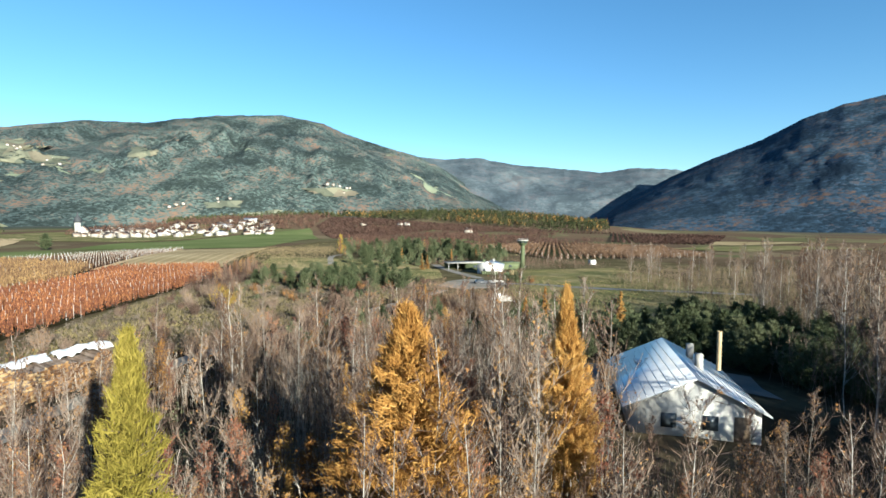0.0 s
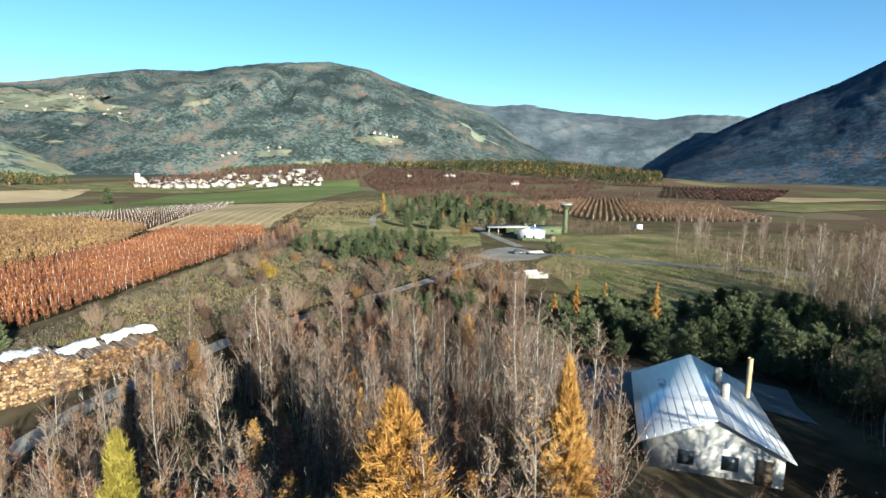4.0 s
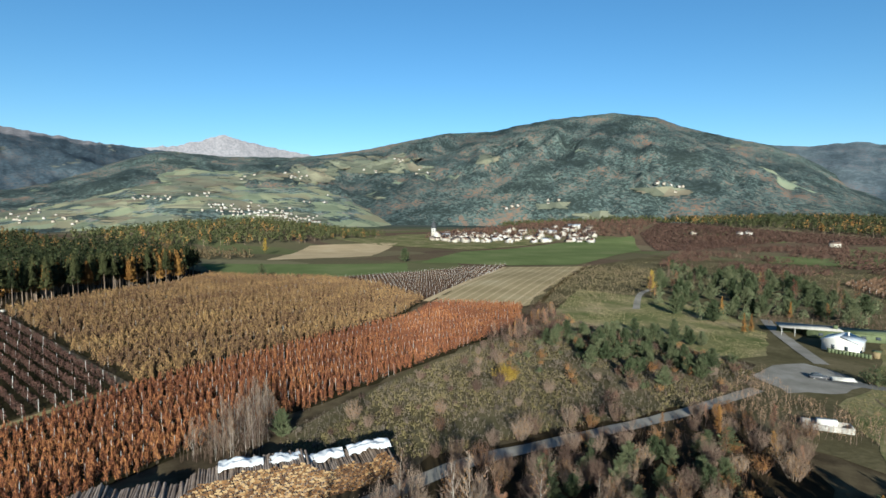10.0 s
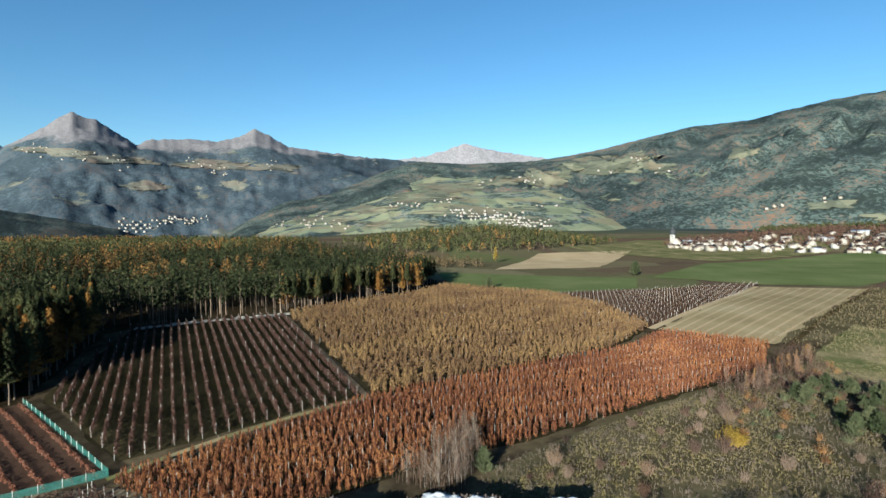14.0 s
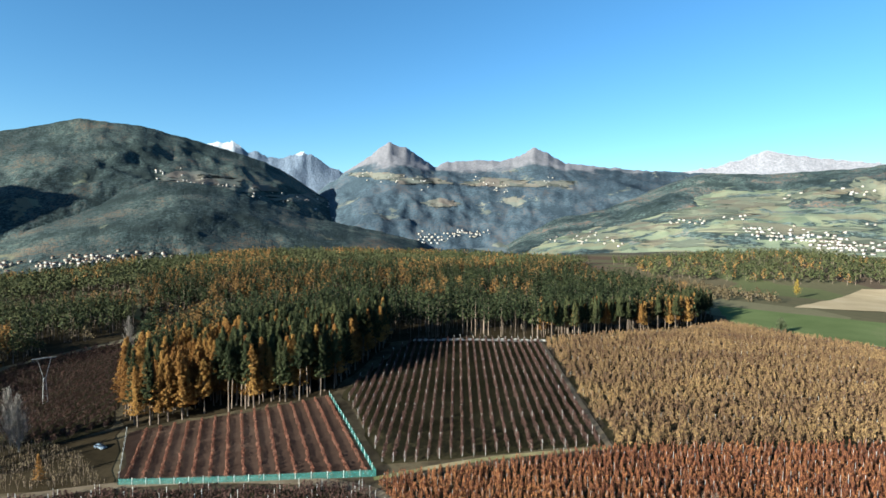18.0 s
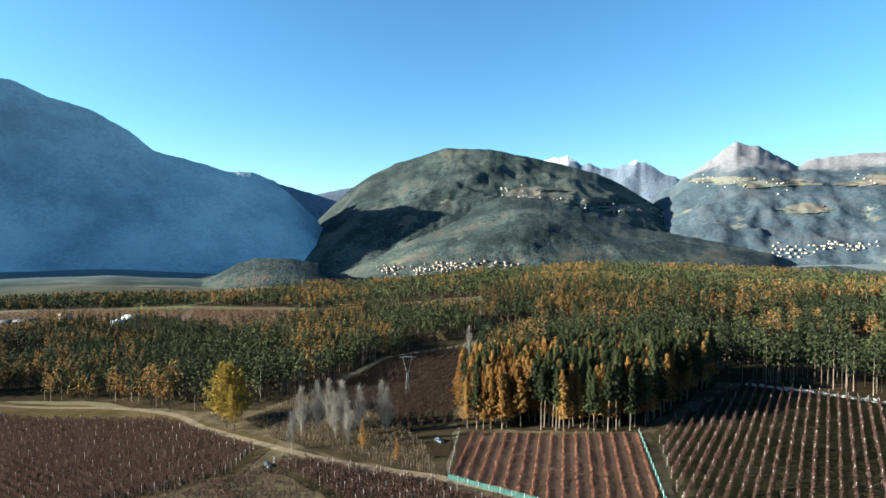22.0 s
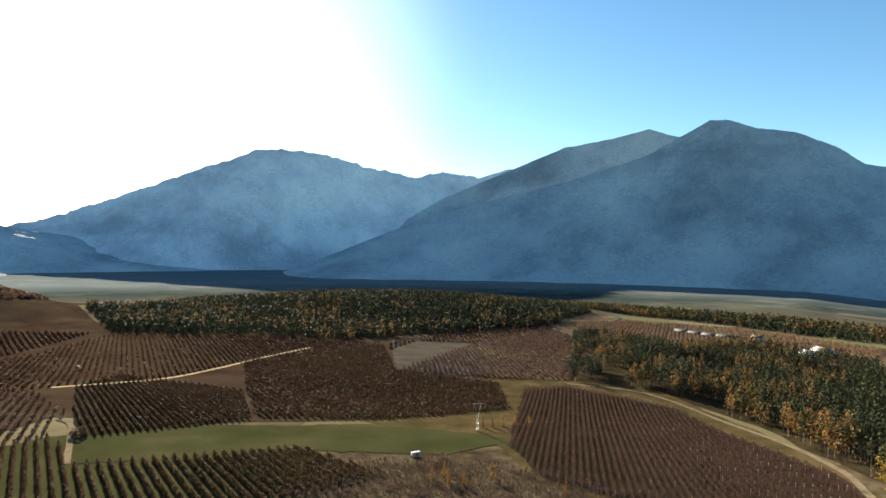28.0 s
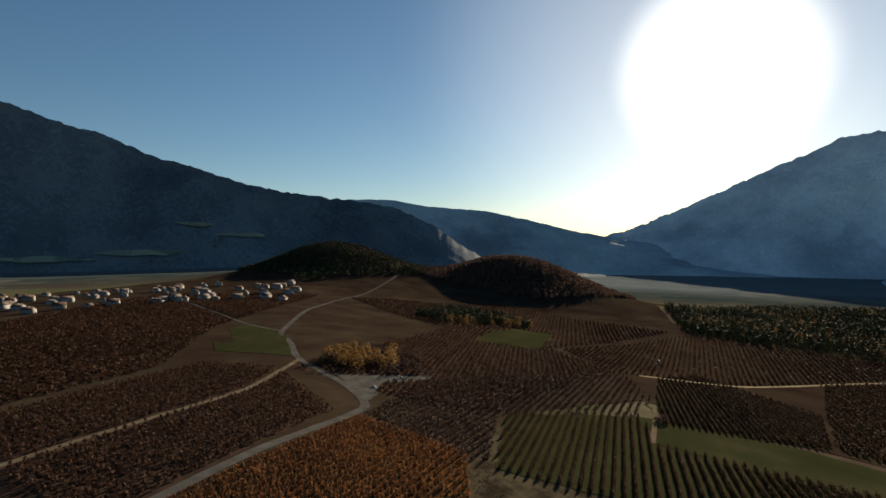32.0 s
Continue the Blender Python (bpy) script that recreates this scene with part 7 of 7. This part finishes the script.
for y, h, mat in ((2.6, 1.3, M["concrete"]), (-1.0, 1.2, M["concrete"])):
    part("chimney", one_box(1.4, y - 0.3, top - 0.9, 2.0, y + 0.3, top - 0.6 + h), mat, shed)
g = Geo()
g.tube([(4.2, 2.0, top - 1.6), (4.2, 2.0, top + 2.2)], [0.22, 0.22], 10)
part("flue_pipe", g, M["tan"], shed, "yellowish flue pipe")
part("skylight", one_box(-3.4, 2.2, top - 1.6, -2.7, 3.2, top - 1.2), M["tarp"], shed)
for x in (-2.6, 0.6):
    part("window", one_box(x, -7.36, top - 4.2, x + 1.2, -7.26, top - 3.0), M["pane"], shed)
part("door", one_box(3.0, -7.38, 0, 4.2, -7.26, 2.1), M["wood"], shed)
drape("yard", [(8, 62), (12, 57), (36, 56), (38, 66), (24, 70), (12, 68)], M["asphalt"], "dark shaded asphalt yard behind the shed", "yard", step=4, seed=61, lift=0.1)


# ---- log piles ----
def log_pile(face, back, height, label, seed, length=5.0, nearest=300, dia=0.36):
    """Logs laid side by side and stacked, their cut ends along a curved face."""
    r = np.random.default_rng(seed)
    f = curve_pts(face, 0.5)
    seg = np.r_[0, np.cumsum(np.linalg.norm(np.diff(f, axis=0), axis=1))]
    ob = thing("log_pile", label, "log pile", "log piles by the lane")
    protos = []
    for k in range(3):
        g = Geo()
        rad = dia * (0.42 + 0.1 * k) * 0.5 / 0.46
        n = 8
        an = np.arange(n) * 2 * np.pi / n
        wob = 1 + 0.08 * r.normal(size=n)
        ring = np.c_[np.cos(an) * rad * wob, np.zeros(n), np.sin(an) * rad * wob]
        V = np.concatenate([ring, ring * np.array([0.9, 1, 0.9]) + np.array([0, length, 0]), [[0, 0, 0]], [[0, length, 0]]])
        g.add(V, [(i, i + n, (i + 1) % n + n) for i in range(n)] + [(i, (i + 1) % n + n, (i + 1) % n) for i in range(n)], 0)
        g.add(V, [(2 * n, i, (i + 1) % n) for i in range(n)] + [(2 * n + 1, (i + 1) % n + n, i + n) for i in range(n)], 1)
        protos.append((g, g.mesh("log", [M["log"], M["cut"]])))
    back = np.asarray(back, float) / np.linalg.norm(back)
    turn = math.degrees(math.atan2(-back[0], back[1]))
    rest = Geo()
    placed = []
    for row in range(int(height / (dia * 0.86))):
        s = (row % 2) * dia / 2 + dia * 0.4 * row * 0.35
        while s < seg[-1] - row * dia * 0.35:
            hmax = height * (0.82 + 0.2 * math.sin(s * 0.23 + seed) + 0.08 * math.sin(s * 0.9)) * min(1, 0.25 + s / 4, 0.25 + (seg[-1] - s) / 4)
            if row * dia * 0.86 < hmax:
                p = np.array([np.interp(s, seg, f[:, 0]), np.interp(s, seg, f[:, 1])])
                p = p + back * (row * 0.2 + r.normal() * 0.16)
                placed.append((p[0], p[1], gz(*p) + dia * 0.45 + row * dia * 0.86, turn + r.normal() * 1.6, r.normal() * 1.0))
            s += dia * (0.94 + 0.14 * r.random())
    order = np.argsort([-x for x, *_ in placed])
    for rank, i in enumerate(order):
        x, y, z, t, tip = placed[i]
        g, me = protos[int(r.integers(0, 3))]
        m = pose(x, y, z, tip, 0, t)
        if rank < nearest:
            o = new("log", me)
            o.parent = ob
            o.matrix_basis = m
        else:
            V = g.v[0] @ np.array(m.to_3x3()).T + np.array(m.translation)
            rest.add(V, g.f[0])
            rest.add(V, g.f[1] - len(g.v[0]), 1)
    if rest.n:
        o = new("timber", rest.mesh("timber", [M["log"], M["cut"]]))
        o.parent = ob
        tagged(o, kind="stuff")
    return ob


def tarp(line, back, z_up, width, label, seed):
    """A crumpled sheet of tarpaulin laid over a pile's top, peaked where a log props it."""
    r = np.random.default_rng(seed)
    p = curve_pts(line, 0.35)
    back = np.asarray(back, float) / np.linalg.norm(back)
    n, k = len(p), 13
    V = np.zeros((n, k, 3))
    peak = r.random() * 0.5 + 0.25
    for i, (x, y) in enumerate(p):
        u = i / (n - 1)
        front = 0.3 * noise.noise(Vector((u * 4, seed, 0.0)))
        for j in range(k):
            v = j / (k - 1)
            q = np.array([x, y]) + back * (width * v + front)
            fold = 0.34 * noise.fractal(Vector((u * 6, v * 3.5, seed * 3.1)), 0.6, 2.0, 4)
            ridge = 0.42 * math.exp(-((u - peak) / 0.22) ** 2) - 0.12 * (2 * u - 1) ** 4
            hang = -0.45 * (1 - min(1, v / 0.24)) - 0.5 * max(0, v - 0.8) / 0.2
            V[i, j] = (q[0], q[1], gz(x, y) + z_up + ridge * (1 - 0.5 * v) + fold + hang)
    top = V.reshape(-1, 3)
    F = grid_faces(n, k)
    F2 = np.concatenate([F[:, ::-1], F + len(top)])
    return tagged(new("tarpaulin", mesh_from("tarpaulin", np.concatenate([top, top - np.array([0, 0, 0.03])]), F2, M["tarp"], smooth=False)), label, "tarpaulin", "covers of the log piles")


BACK = (-0.82, 0.57)
log_pile([(-44.6, 76.5), (-50, 66), (-58, 56.5), (-63.5, 49), (-67, 42), (-68.5, 34), (-68.5, 25)], BACK, 4.7, "long stack of cut logs with pale round ends by the lane", 3)
log_pile([(-53, 51.5), (-54, 44), (-56, 36), (-59, 28)], BACK, 3.6, "second stack of logs nearer the lane", 4, nearest=220)
tarp([(-47.6, 77.5), (-51.6, 71.8)], BACK, 3.95, 3.4, "white tarpaulin over the end of the log stack", 1)
tarp([(-52, 71.2), (-55, 66.5)], BACK, 3.9, 3.4, "crumpled white tarpaulin sheet on logs", 2)
tarp([(-55.4, 66), (-58.6, 61.8)], BACK, 4.75, 3.4, "white tarpaulin sheet weighed down on logs", 5)
tarp([(-59.2, 61.2), (-63.6, 56.4)], BACK, 4.9, 3.4, "thin white tarpaulin sheet on logs", 6)
tarp([(-54.5, 50.5), (-55.8, 44), (-58, 36)], BACK, 3.7, 3.4, "white tarpaulin over the nearer log stack", 3)


# ---- the small army post ----
def at_ground(x, y):
    return (x, y, gz(x, y))


wh = thing("house", "small white house with a pale tin roof and two windows", "house", at=at_ground(19, 217), turn=-14)
g = Geo()
gable_body(g, 9.5, 9, 3.4, 1.6)
part("wall", g, M["plaster"], wh)
g = Geo()
gable(g, 9.5, 9, 3.4, 1.6, 0.35)
rf = part("roof", g, M["metal_roof"], wh)
part("chimney", one_box(0.8, 0.5, 4, 1.3, 1.0, 5.9), M["plaster"], rf)
for x in (-2.2, 1.2):
    w0 = part("window", one_box(x, -4.56, 1.0, x + 0.9, -4.46, 2.3), M["pane"], wh)
    part("sill", one_box(x - 0.1, -4.64, 0.9, x + 1.0, -4.46, 0.99), M["concrete"], w0)
part("door", one_box(4.7, -1, 0, 4.82, 0, 2.05), M["wood"], wh)
fence = thing("fence", "low green board fence before the white house", "fence", at=at_ground(20, 208.5), turn=-14)
for i in range(12):
    part("board", one_box(-5.4 + i * 0.9, -0.04, 0, -4.54 + i * 0.9, 0.04, 1.45), M["camo"], fence)
for i in range(5):
    part("post", one_box(-5.5 + i * 2.7, 0.05, -0.2, -5.38 + i * 2.7, 0.17, 1.5), M["wood"], fence)
hut = thing("hut", "tiny yellowish hut beside the green fence", "hut", at=at_ground(26.5, 210), turn=-14)
part("wall", one_box(-0.9, -0.9, -0.3, 0.9, 0.9, 2.1), M["olive"], hut)
part("roof", one_box(-1.1, -1.1, 2.1, 1.1, 1.1, 2.25), M["camo"], hut)
barn = thing("barn", "long low green barn with flat grey roof and open bay", "barn", at=at_ground(16, 238), turn=12)
part("back_wall", one_box(-15, 3.8, -0.5, 17, 4.0, 3.2), M["camo"], barn)
part("front_wall", one_box(-7, -4.0, -0.5, 17, -3.8, 3.2), M["camo"], barn)
part("end_wall", one_box(16.8, -4, -0.5, 17, 4, 3.2), M["camo"], barn)
part("partition", one_box(-7.1, -4, -0.5, -6.9, 4, 3.2), M["camo"], barn)
part("roof", one_box(-15.5, -4.6, 3.2, 3, 4.6, 3.42), M["concrete"], barn, "flat grey roof slab")
part("roof", one_box(3.05, -4.6, 3.0, 17.5, 4.6, 3.2), M["camo"], barn, "darker green roof slab")
for x in (-15, -11):
    part("post", one_box(x, -4, -0.5, x + 0.25, -3.75, 3.2), M["steel"], barn)
part("vent", one_box(1, -1, 3.42, 2.2, 0.2, 4.6), M["camo"], barn)
for i in range(5):
    part("window", one_box(-4 + i * 4, -4.06, 1.2, -2.6 + i * 4, -3.98, 2.2), M["pane"], barn)
tower = thing("watchtower", "green concrete watchtower with a flared cabin", "tower", at=at_ground(35.8, 245))
h0 = 11.0 - gz(35.8, 245)
g = Geo()
g.tube([(0, 0, -0.5), (0, 0, h0 - 2.9)], [1.05, 0.95], 14)
part("shaft", g, M["camo"], tower, smooth=True)
g = Geo()
g.tube([(0, 0, h0 - 3.0), (0, 0, h0 - 2.3), (0, 0, h0 - 0.9)], [1.2, 2.0, 2.45], 8)
cab = part("cabin", g, M["camo"], tower)
for k in range(8):
    a = (k + 0.5) * math.pi / 4
    q = one_box(-0.6, -0.05, 0, 0.6, 0.05, 0.75)
    q.v[0] = q.v[0] @ np.array(pose(0, 0, 0, 0, 0, math.degrees(a) - 90).to_3x3()).T + np.array([math.cos(a) * 2.17, math.sin(a) * 2.17, h0 - 1.85])
    part("window", q, M["pane"], cab)
g = Geo()
g.tube([(0, 0, h0 - 0.9), (0, 0, h0 - 0.6), (0, 0, h0 - 0.55)], [2.6, 2.6, 0.02], 8)
part("roof", g, M["concrete"], tower)
g = Geo()
for k in range(8):
    a = k * math.pi / 4
    g.tube([(math.cos(a) * 2.3, math.sin(a) * 2.3, h0 - 0.6), (math.cos(a) * 2.3, math.sin(a) * 2.3, h0)], [0.04, 0.04], 4)
ring = [(math.cos(k * math.pi / 8) * 2.3, math.sin(k * math.pi / 8) * 2.3, h0) for k in range(17)]
g.tube(ring, [0.04] * 17, 4)
part("railing", g, M["steel"], tower)
pen = thing("pen", "old concrete pen with a white box inside", "enclosure", at=at_ground(12.6, 133), turn=10)
for a in ((-4, -1.6, -0.5, 4, -1.35, 1.15), (-4, 1.4, -0.5, 4, 1.65, 1.15), (-4, -1.35, -0.5, -3.75, 1.4, 1.15), (3.75, -1.35, -0.5, 4, 1.4, 1.15)):
    part("wall", one_box(*a), M["concrete"], pen)
box = tagged(new("storage_box", one_box(-1.6, -0.2, 0, 1.7, 1.0, 1.75).mesh("storage_box", M["plaster"])), "white painted storage box in the pen", "box")
box.matrix_basis = pose(12.6, 133, gz(12.6, 133), 0, 0, 10)
hutw = tagged(new("hut", one_box(-1.3, -1.3, -0.4, 1.3, 1.3, 2.3).mesh("hut", M["plaster"])), "little white hut on the orchard bank", "hut")
hutw.matrix_basis = pose(72, 262, gz(72, 262), 0, 0, 20)


# ---- vehicles ----
def car(colour, label, at, turn):
    ob = thing("car", label, "car", "parked cars", at=at, turn=turn)
    paint = material("car_paint", [(0.2, tuple(c * 0.9 for c in colour)), (0.8, colour)], scale=0.5, rough=0.25, spec=0.5)
    prof = [(-2.1, 0.35), (-2.15, 0.75), (-1.95, 0.92), (-1.1, 1.0), (1.2, 0.95), (2.0, 0.8), (2.15, 0.6), (2.1, 0.35)]
    g = Geo()
    V = [(x, s * (0.82 if z > 0.5 else 0.78), z) for s in (-1, 1) for x, z in prof]
    n = len(prof)
    F = [(i, (i + 1) % n, (i + 1) % n + n) for i in range(n)] + [(i, (i + 1) % n + n, i + n) for i in range(n)]
    F += [(0, i + 1, i) for i in range(1, n - 1)] + [(n, n + i, n + i + 1) for i in range(1, n - 1)]
    g.add(V, F)
    body = part("body", g, paint, ob)
    g = Geo()
    V = [(x, s * w, z) for s in (-1, 1) for x, z, w in ((-1.85, 0.95, 0.76), (-1.35, 1.42, 0.6), (0.35, 1.45, 0.6), (1.15, 0.95, 0.76))]
    F = [(0, 1, 5), (0, 5, 4), (2, 3, 7), (2, 7, 6), (0, 2, 1), (0, 3, 2), (4, 5, 6), (4, 6, 7)]
    g.add(V, F)
    part("glass", g, M["pane"], ob)
    g = Geo()
    g.box(-1.35, -0.6, 1.42, 0.36, 0.6, 1.48)
    part("roof", g, paint, ob)
    for x in (-1.3, 1.35):
        for s in (-1, 1):
            g = Geo()
            g.tube([(x, s * 0.66, 0.32), (x, s * 0.84, 0.32)], [0.32, 0.32], 12)
            w = part("wheel", g, M["tyre"], ob)
            g = Geo()
            g.tube([(x, s * 0.84, 0.32), (x, s * 0.86, 0.32), (x, s * 0.86, 0.32)], [0.2, 0.2, 0.001], 10)
            part("rim", g, M["steel"], w)
    for s in (-1, 1):
        part("headlight", one_box(2.05, s * 0.6 - 0.15, 0.6, 2.17, s * 0.6 + 0.15, 0.72), M["lamp_glass"], ob)
    return ob


car((0.16, 0.2, 0.25), "small blue grey car parked by the wood", at_ground(-161, -76), 60)
car((0.06, 0.07, 0.08), "dark car parked on the track", at_ground(-119, -122), 75)
for x, y, c, t, lab in ((334, -65, (0.7, 0.7, 0.7), 30, "pale car on the gravel parking place"), (347, -81, (0.12, 0.12, 0.13), 100, "dark car on the gravel parking place"), (352, -88, (0.25, 0.26, 0.28), 100, "grey car on the gravel parking place"), (357, -95, (0.6, 0.6, 0.6), 100, "silver car on the gravel parking place"), (12, 172, (0.1, 0.1, 0.11), 20, "dark car beside the round bush")):
    car(c, lab, at_ground(x, y), t)
trailer = thing("trailer", "flat trailer loaded with pale boards", "trailer", at=at_ground(17, 172), turn=15)
part("bed", one_box(-2.6, -1, 0.6, 2.6, 1, 0.75), M["steel"], trailer)
for i in range(3):
    part("board", one_box(-2.4, -0.9 + i * 0.62, 0.75, 2.3, -0.35 + i * 0.62, 0.95 + 0.08 * i), M["plaster"], trailer)
for s in (-1, 1):
    g = Geo()
    g.tube([(0, s * 0.9, 0.35), (0, s * 1.1, 0.35)], [0.35, 0.35], 12)
    part("wheel", g, M["tyre"], trailer)
caravan = thing("caravan", "small white caravan at the meadow's edge", "caravan", at=at_ground(51, -222), turn=30)
part("body", one_box(-2.2, -1.0, 0.45, 2.2, 1.0, 2.4), M["plaster"], caravan)
part("window", one_box(-1.2, 1.0, 1.3, 0.6, 1.05, 1.9), M["pane"], caravan)
for s in (-1, 1):
    g = Geo()
    g.tube([(0, s * 0.8, 0.32), (0, s * 1.0, 0.32)], [0.32, 0.32], 12)
    part("wheel", g, M["tyre"], caravan)
green_bush.put(0, 23, 173, 2.0, 0)
rust_bush.put(0, 28, 172, 1.2, 0)


# ---- pylons, posts, nets ----
def pylon(at, h, label, turn, arm=4.2):
    """Lattice mast that splits into two arms under a cross beam."""
    ob = thing("pylon", label, "pylon", "power pylons", at=at, turn=turn)
    k = h * 0.55
    for sx in (-1, 1):
        for sy in (-1, 1):
            g = Geo()
            g.tube([(sx * 0.9, sy * 0.9, -0.3), (sx * 0.4, sy * 0.4, k)], [0.1, 0.08], 4)
            part("leg", g, M["steel"], ob)
    g = Geo()
    for i in range(9):
        z0, z1 = k * i / 9, k * (i + 1) / 9
        w0, w1 = 0.9 - 0.5 * i / 9, 0.9 - 0.5 * (i + 1) / 9
        for sx, sy, tx, ty in ((-1, -1, 1, -1), (1, -1, 1, 1), (1, 1, -1, 1), (-1, 1, -1, -1)):
            g.tube([(sx * w0, sy * w0, z0), (tx * w1, ty * w1, z1)], [0.05, 0.05], 3)
    part("lattice", g, M["steel"], ob)
    for s in (-1, 1):
        g = Geo()
        for sy in (-1, 1):
            g.tube([(s * 0.35, sy * 0.35, k), (s * arm * 0.55, sy * 0.2, h - 0.3)], [0.08, 0.06], 4)
        for i in range(6):
            a0, a1 = i / 6, (i + 1) / 6
            g.tube([(s * (0.35 + (arm * 0.55 - 0.35) * a0), -0.35 + 0.15 * a0, k + (h - 0.3 - k) * a0), (s * (0.35 + (arm * 0.55 - 0.35) * a1), 0.35 - 0.15 * a1, k + (h - 0.3 - k) * a1)], [0.04, 0.04], 3)
        part("arm", g, M["steel"], ob)
        g = Geo()
        g.tube([(s * arm * 0.85, 0, h - 0.3), (s * arm * 0.85, 0, h - 1.4)], [0.09, 0.09], 5)
        part("insulator", g, M["pane"], ob)
    g = Geo()
    for y in (-0.2, 0.2):
        g.tube([(-arm, y * 0.4, h - 0.3), (0, y, h), (arm, y * 0.4, h - 0.3)], [0.07, 0.09, 0.07], 4)
        g.tube([(-arm, y * 0.4, h - 0.3), (arm, y * 0.4, h - 0.3)], [0.07, 0.07], 4)
    part("crossbeam", g, M["steel"], ob)
    return ob


pylon(at_ground(-216, -128), 19.0, "grey lattice pylon in a dark orchard", 125)
pylon(at_ground(23, -281), 17.0, "pale lattice pylon behind the green meadow", 10, 3.6)


def net_fence(pts, label):
    p = curve_pts(pts, 4.0)
    ob = thing("net_fence", label, "fence", "net fences round the berry plot")
    for i, (x, y) in enumerate(p):
        z = gz(x, y)
        part("post", one_box(x - 0.06, y - 0.06, z - 0.2, x + 0.06, y + 0.06, z + 2.1), M["post"], ob)
        if i + 1 < len(p):
            x1, y1 = p[i + 1]
            z1 = gz(x1, y1)
            g = Geo()
            g.add([(x, y, z + 0.05), (x1, y1, z1 + 0.05), (x1, y1, z1 + 1.85), (x, y, z + 1.85)], [(0, 1, 2), (0, 2, 3)])
            part("net_panel", g, M["net"], ob)
    return ob


net_fence([(-134.5, -57), (-130, -25), (-125.5, 12.5)], "teal netting fence along the track")
net_fence([(-125.5, 12.5), (-158, 2), (-191, -9)], "teal netting fence between two plots")
net_fence([(-134.5, -57), (-155, -66), (-173, -74)], "teal netting fence beside the wood")
fr = thing("orchard_frame", "white posts and beam of an orchard net frame", "frame", at=at_ground(392, -406), turn=-40)
for x in (-7, 0, 7):
    part("post", one_box(x - 0.5, -0.5, -0.3, x + 0.5, 0.5, 3.2), M["plaster"], fr)
part("beam", one_box(-0.5, -0.25, 3.2, 7.5, 0.25, 3.6), M["plaster"], fr)
# pale stones along the wood's edge
gs = Geo()
rs = np.random.default_rng(91)
for t in np.linspace(0, 1, 220):
    x = -250 - 12 * t + rs.normal() * 0.8
    y = 88 - 64 * t + rs.normal() * 0.5
    s = 0.3 + 0.5 * rs.random()
    gs.box(x - s, y - s, gz(x, y) - 0.1, x + s, y + s, gz(x, y) + s)
tagged(new("rubble", gs.mesh("rubble", M["concrete"])), "line of pale rubble along the wood's edge", "rubble", kind="stuff")

# ---- works and farm beyond the wood ----
for x, y, w, d, h, t in ((-384, -669, 16, 22, 6, 20), (-352, -640, 13, 18, 5.5, 20)):
    hl = house(w, d, h, 3, M["plaster"], M["metal_roof"], "white gabled work hall beyond the wood", "work halls", name="hall", chimney=False)
    hl.matrix_basis = pose(x, y, gz(x, y), 0, 0, t)
farm = house(11, 15, 7, 3.5, M["plaster"], M["tile"], "farmhouse among dark trees", "", name="farmhouse")
farm.matrix_basis = pose(-364, -799, gz(-364, -799), 0, 0, 40)
for i in range(4):
    x, y = -292 - i * 16, -898 + i * 17
    gh = thing("greenhouse", "long dull grey greenhouse roof", "greenhouse", "greenhouses beyond the wood", at=at_ground(x, y), turn=45)
    g = Geo()
    gable_body(g, 11, 34, 3.2, 2.4)
    part("body", g, M["slate"], gh)
crane = thing("crane", "yellow tower crane beside the halls", "crane", at=at_ground(-372, -630), turn=35)
g = Geo()
for sx in (-0.6, 0.6):
    for sy in (-0.6, 0.6):
        g.tube([(sx, sy, 0), (sx, sy, 26)], [0.12, 0.12], 4)
for i in range(13):
    g.tube([(-0.6, -0.6, i * 2), (0.6, -0.6, i * 2 + 2)], [0.08, 0.08], 3)
    g.tube([(0.6, 0.6, i * 2), (-0.6, 0.6, i * 2 + 2)], [0.08, 0.08], 3)
part("mast", g, M["yellow_paint"], crane)
g = Geo()
for y, z in ((-0.5, 26), (0.5, 26), (0, 27.2)):
    g.tube([(-6, y, z), (20, y, z)], [0.12, 0.12], 4)
part("jib", g, M["yellow_paint"], crane)
part("counterweight", one_box(-6.4, -0.8, 24.6, -4.6, 0.8, 26), M["concrete"], crane)
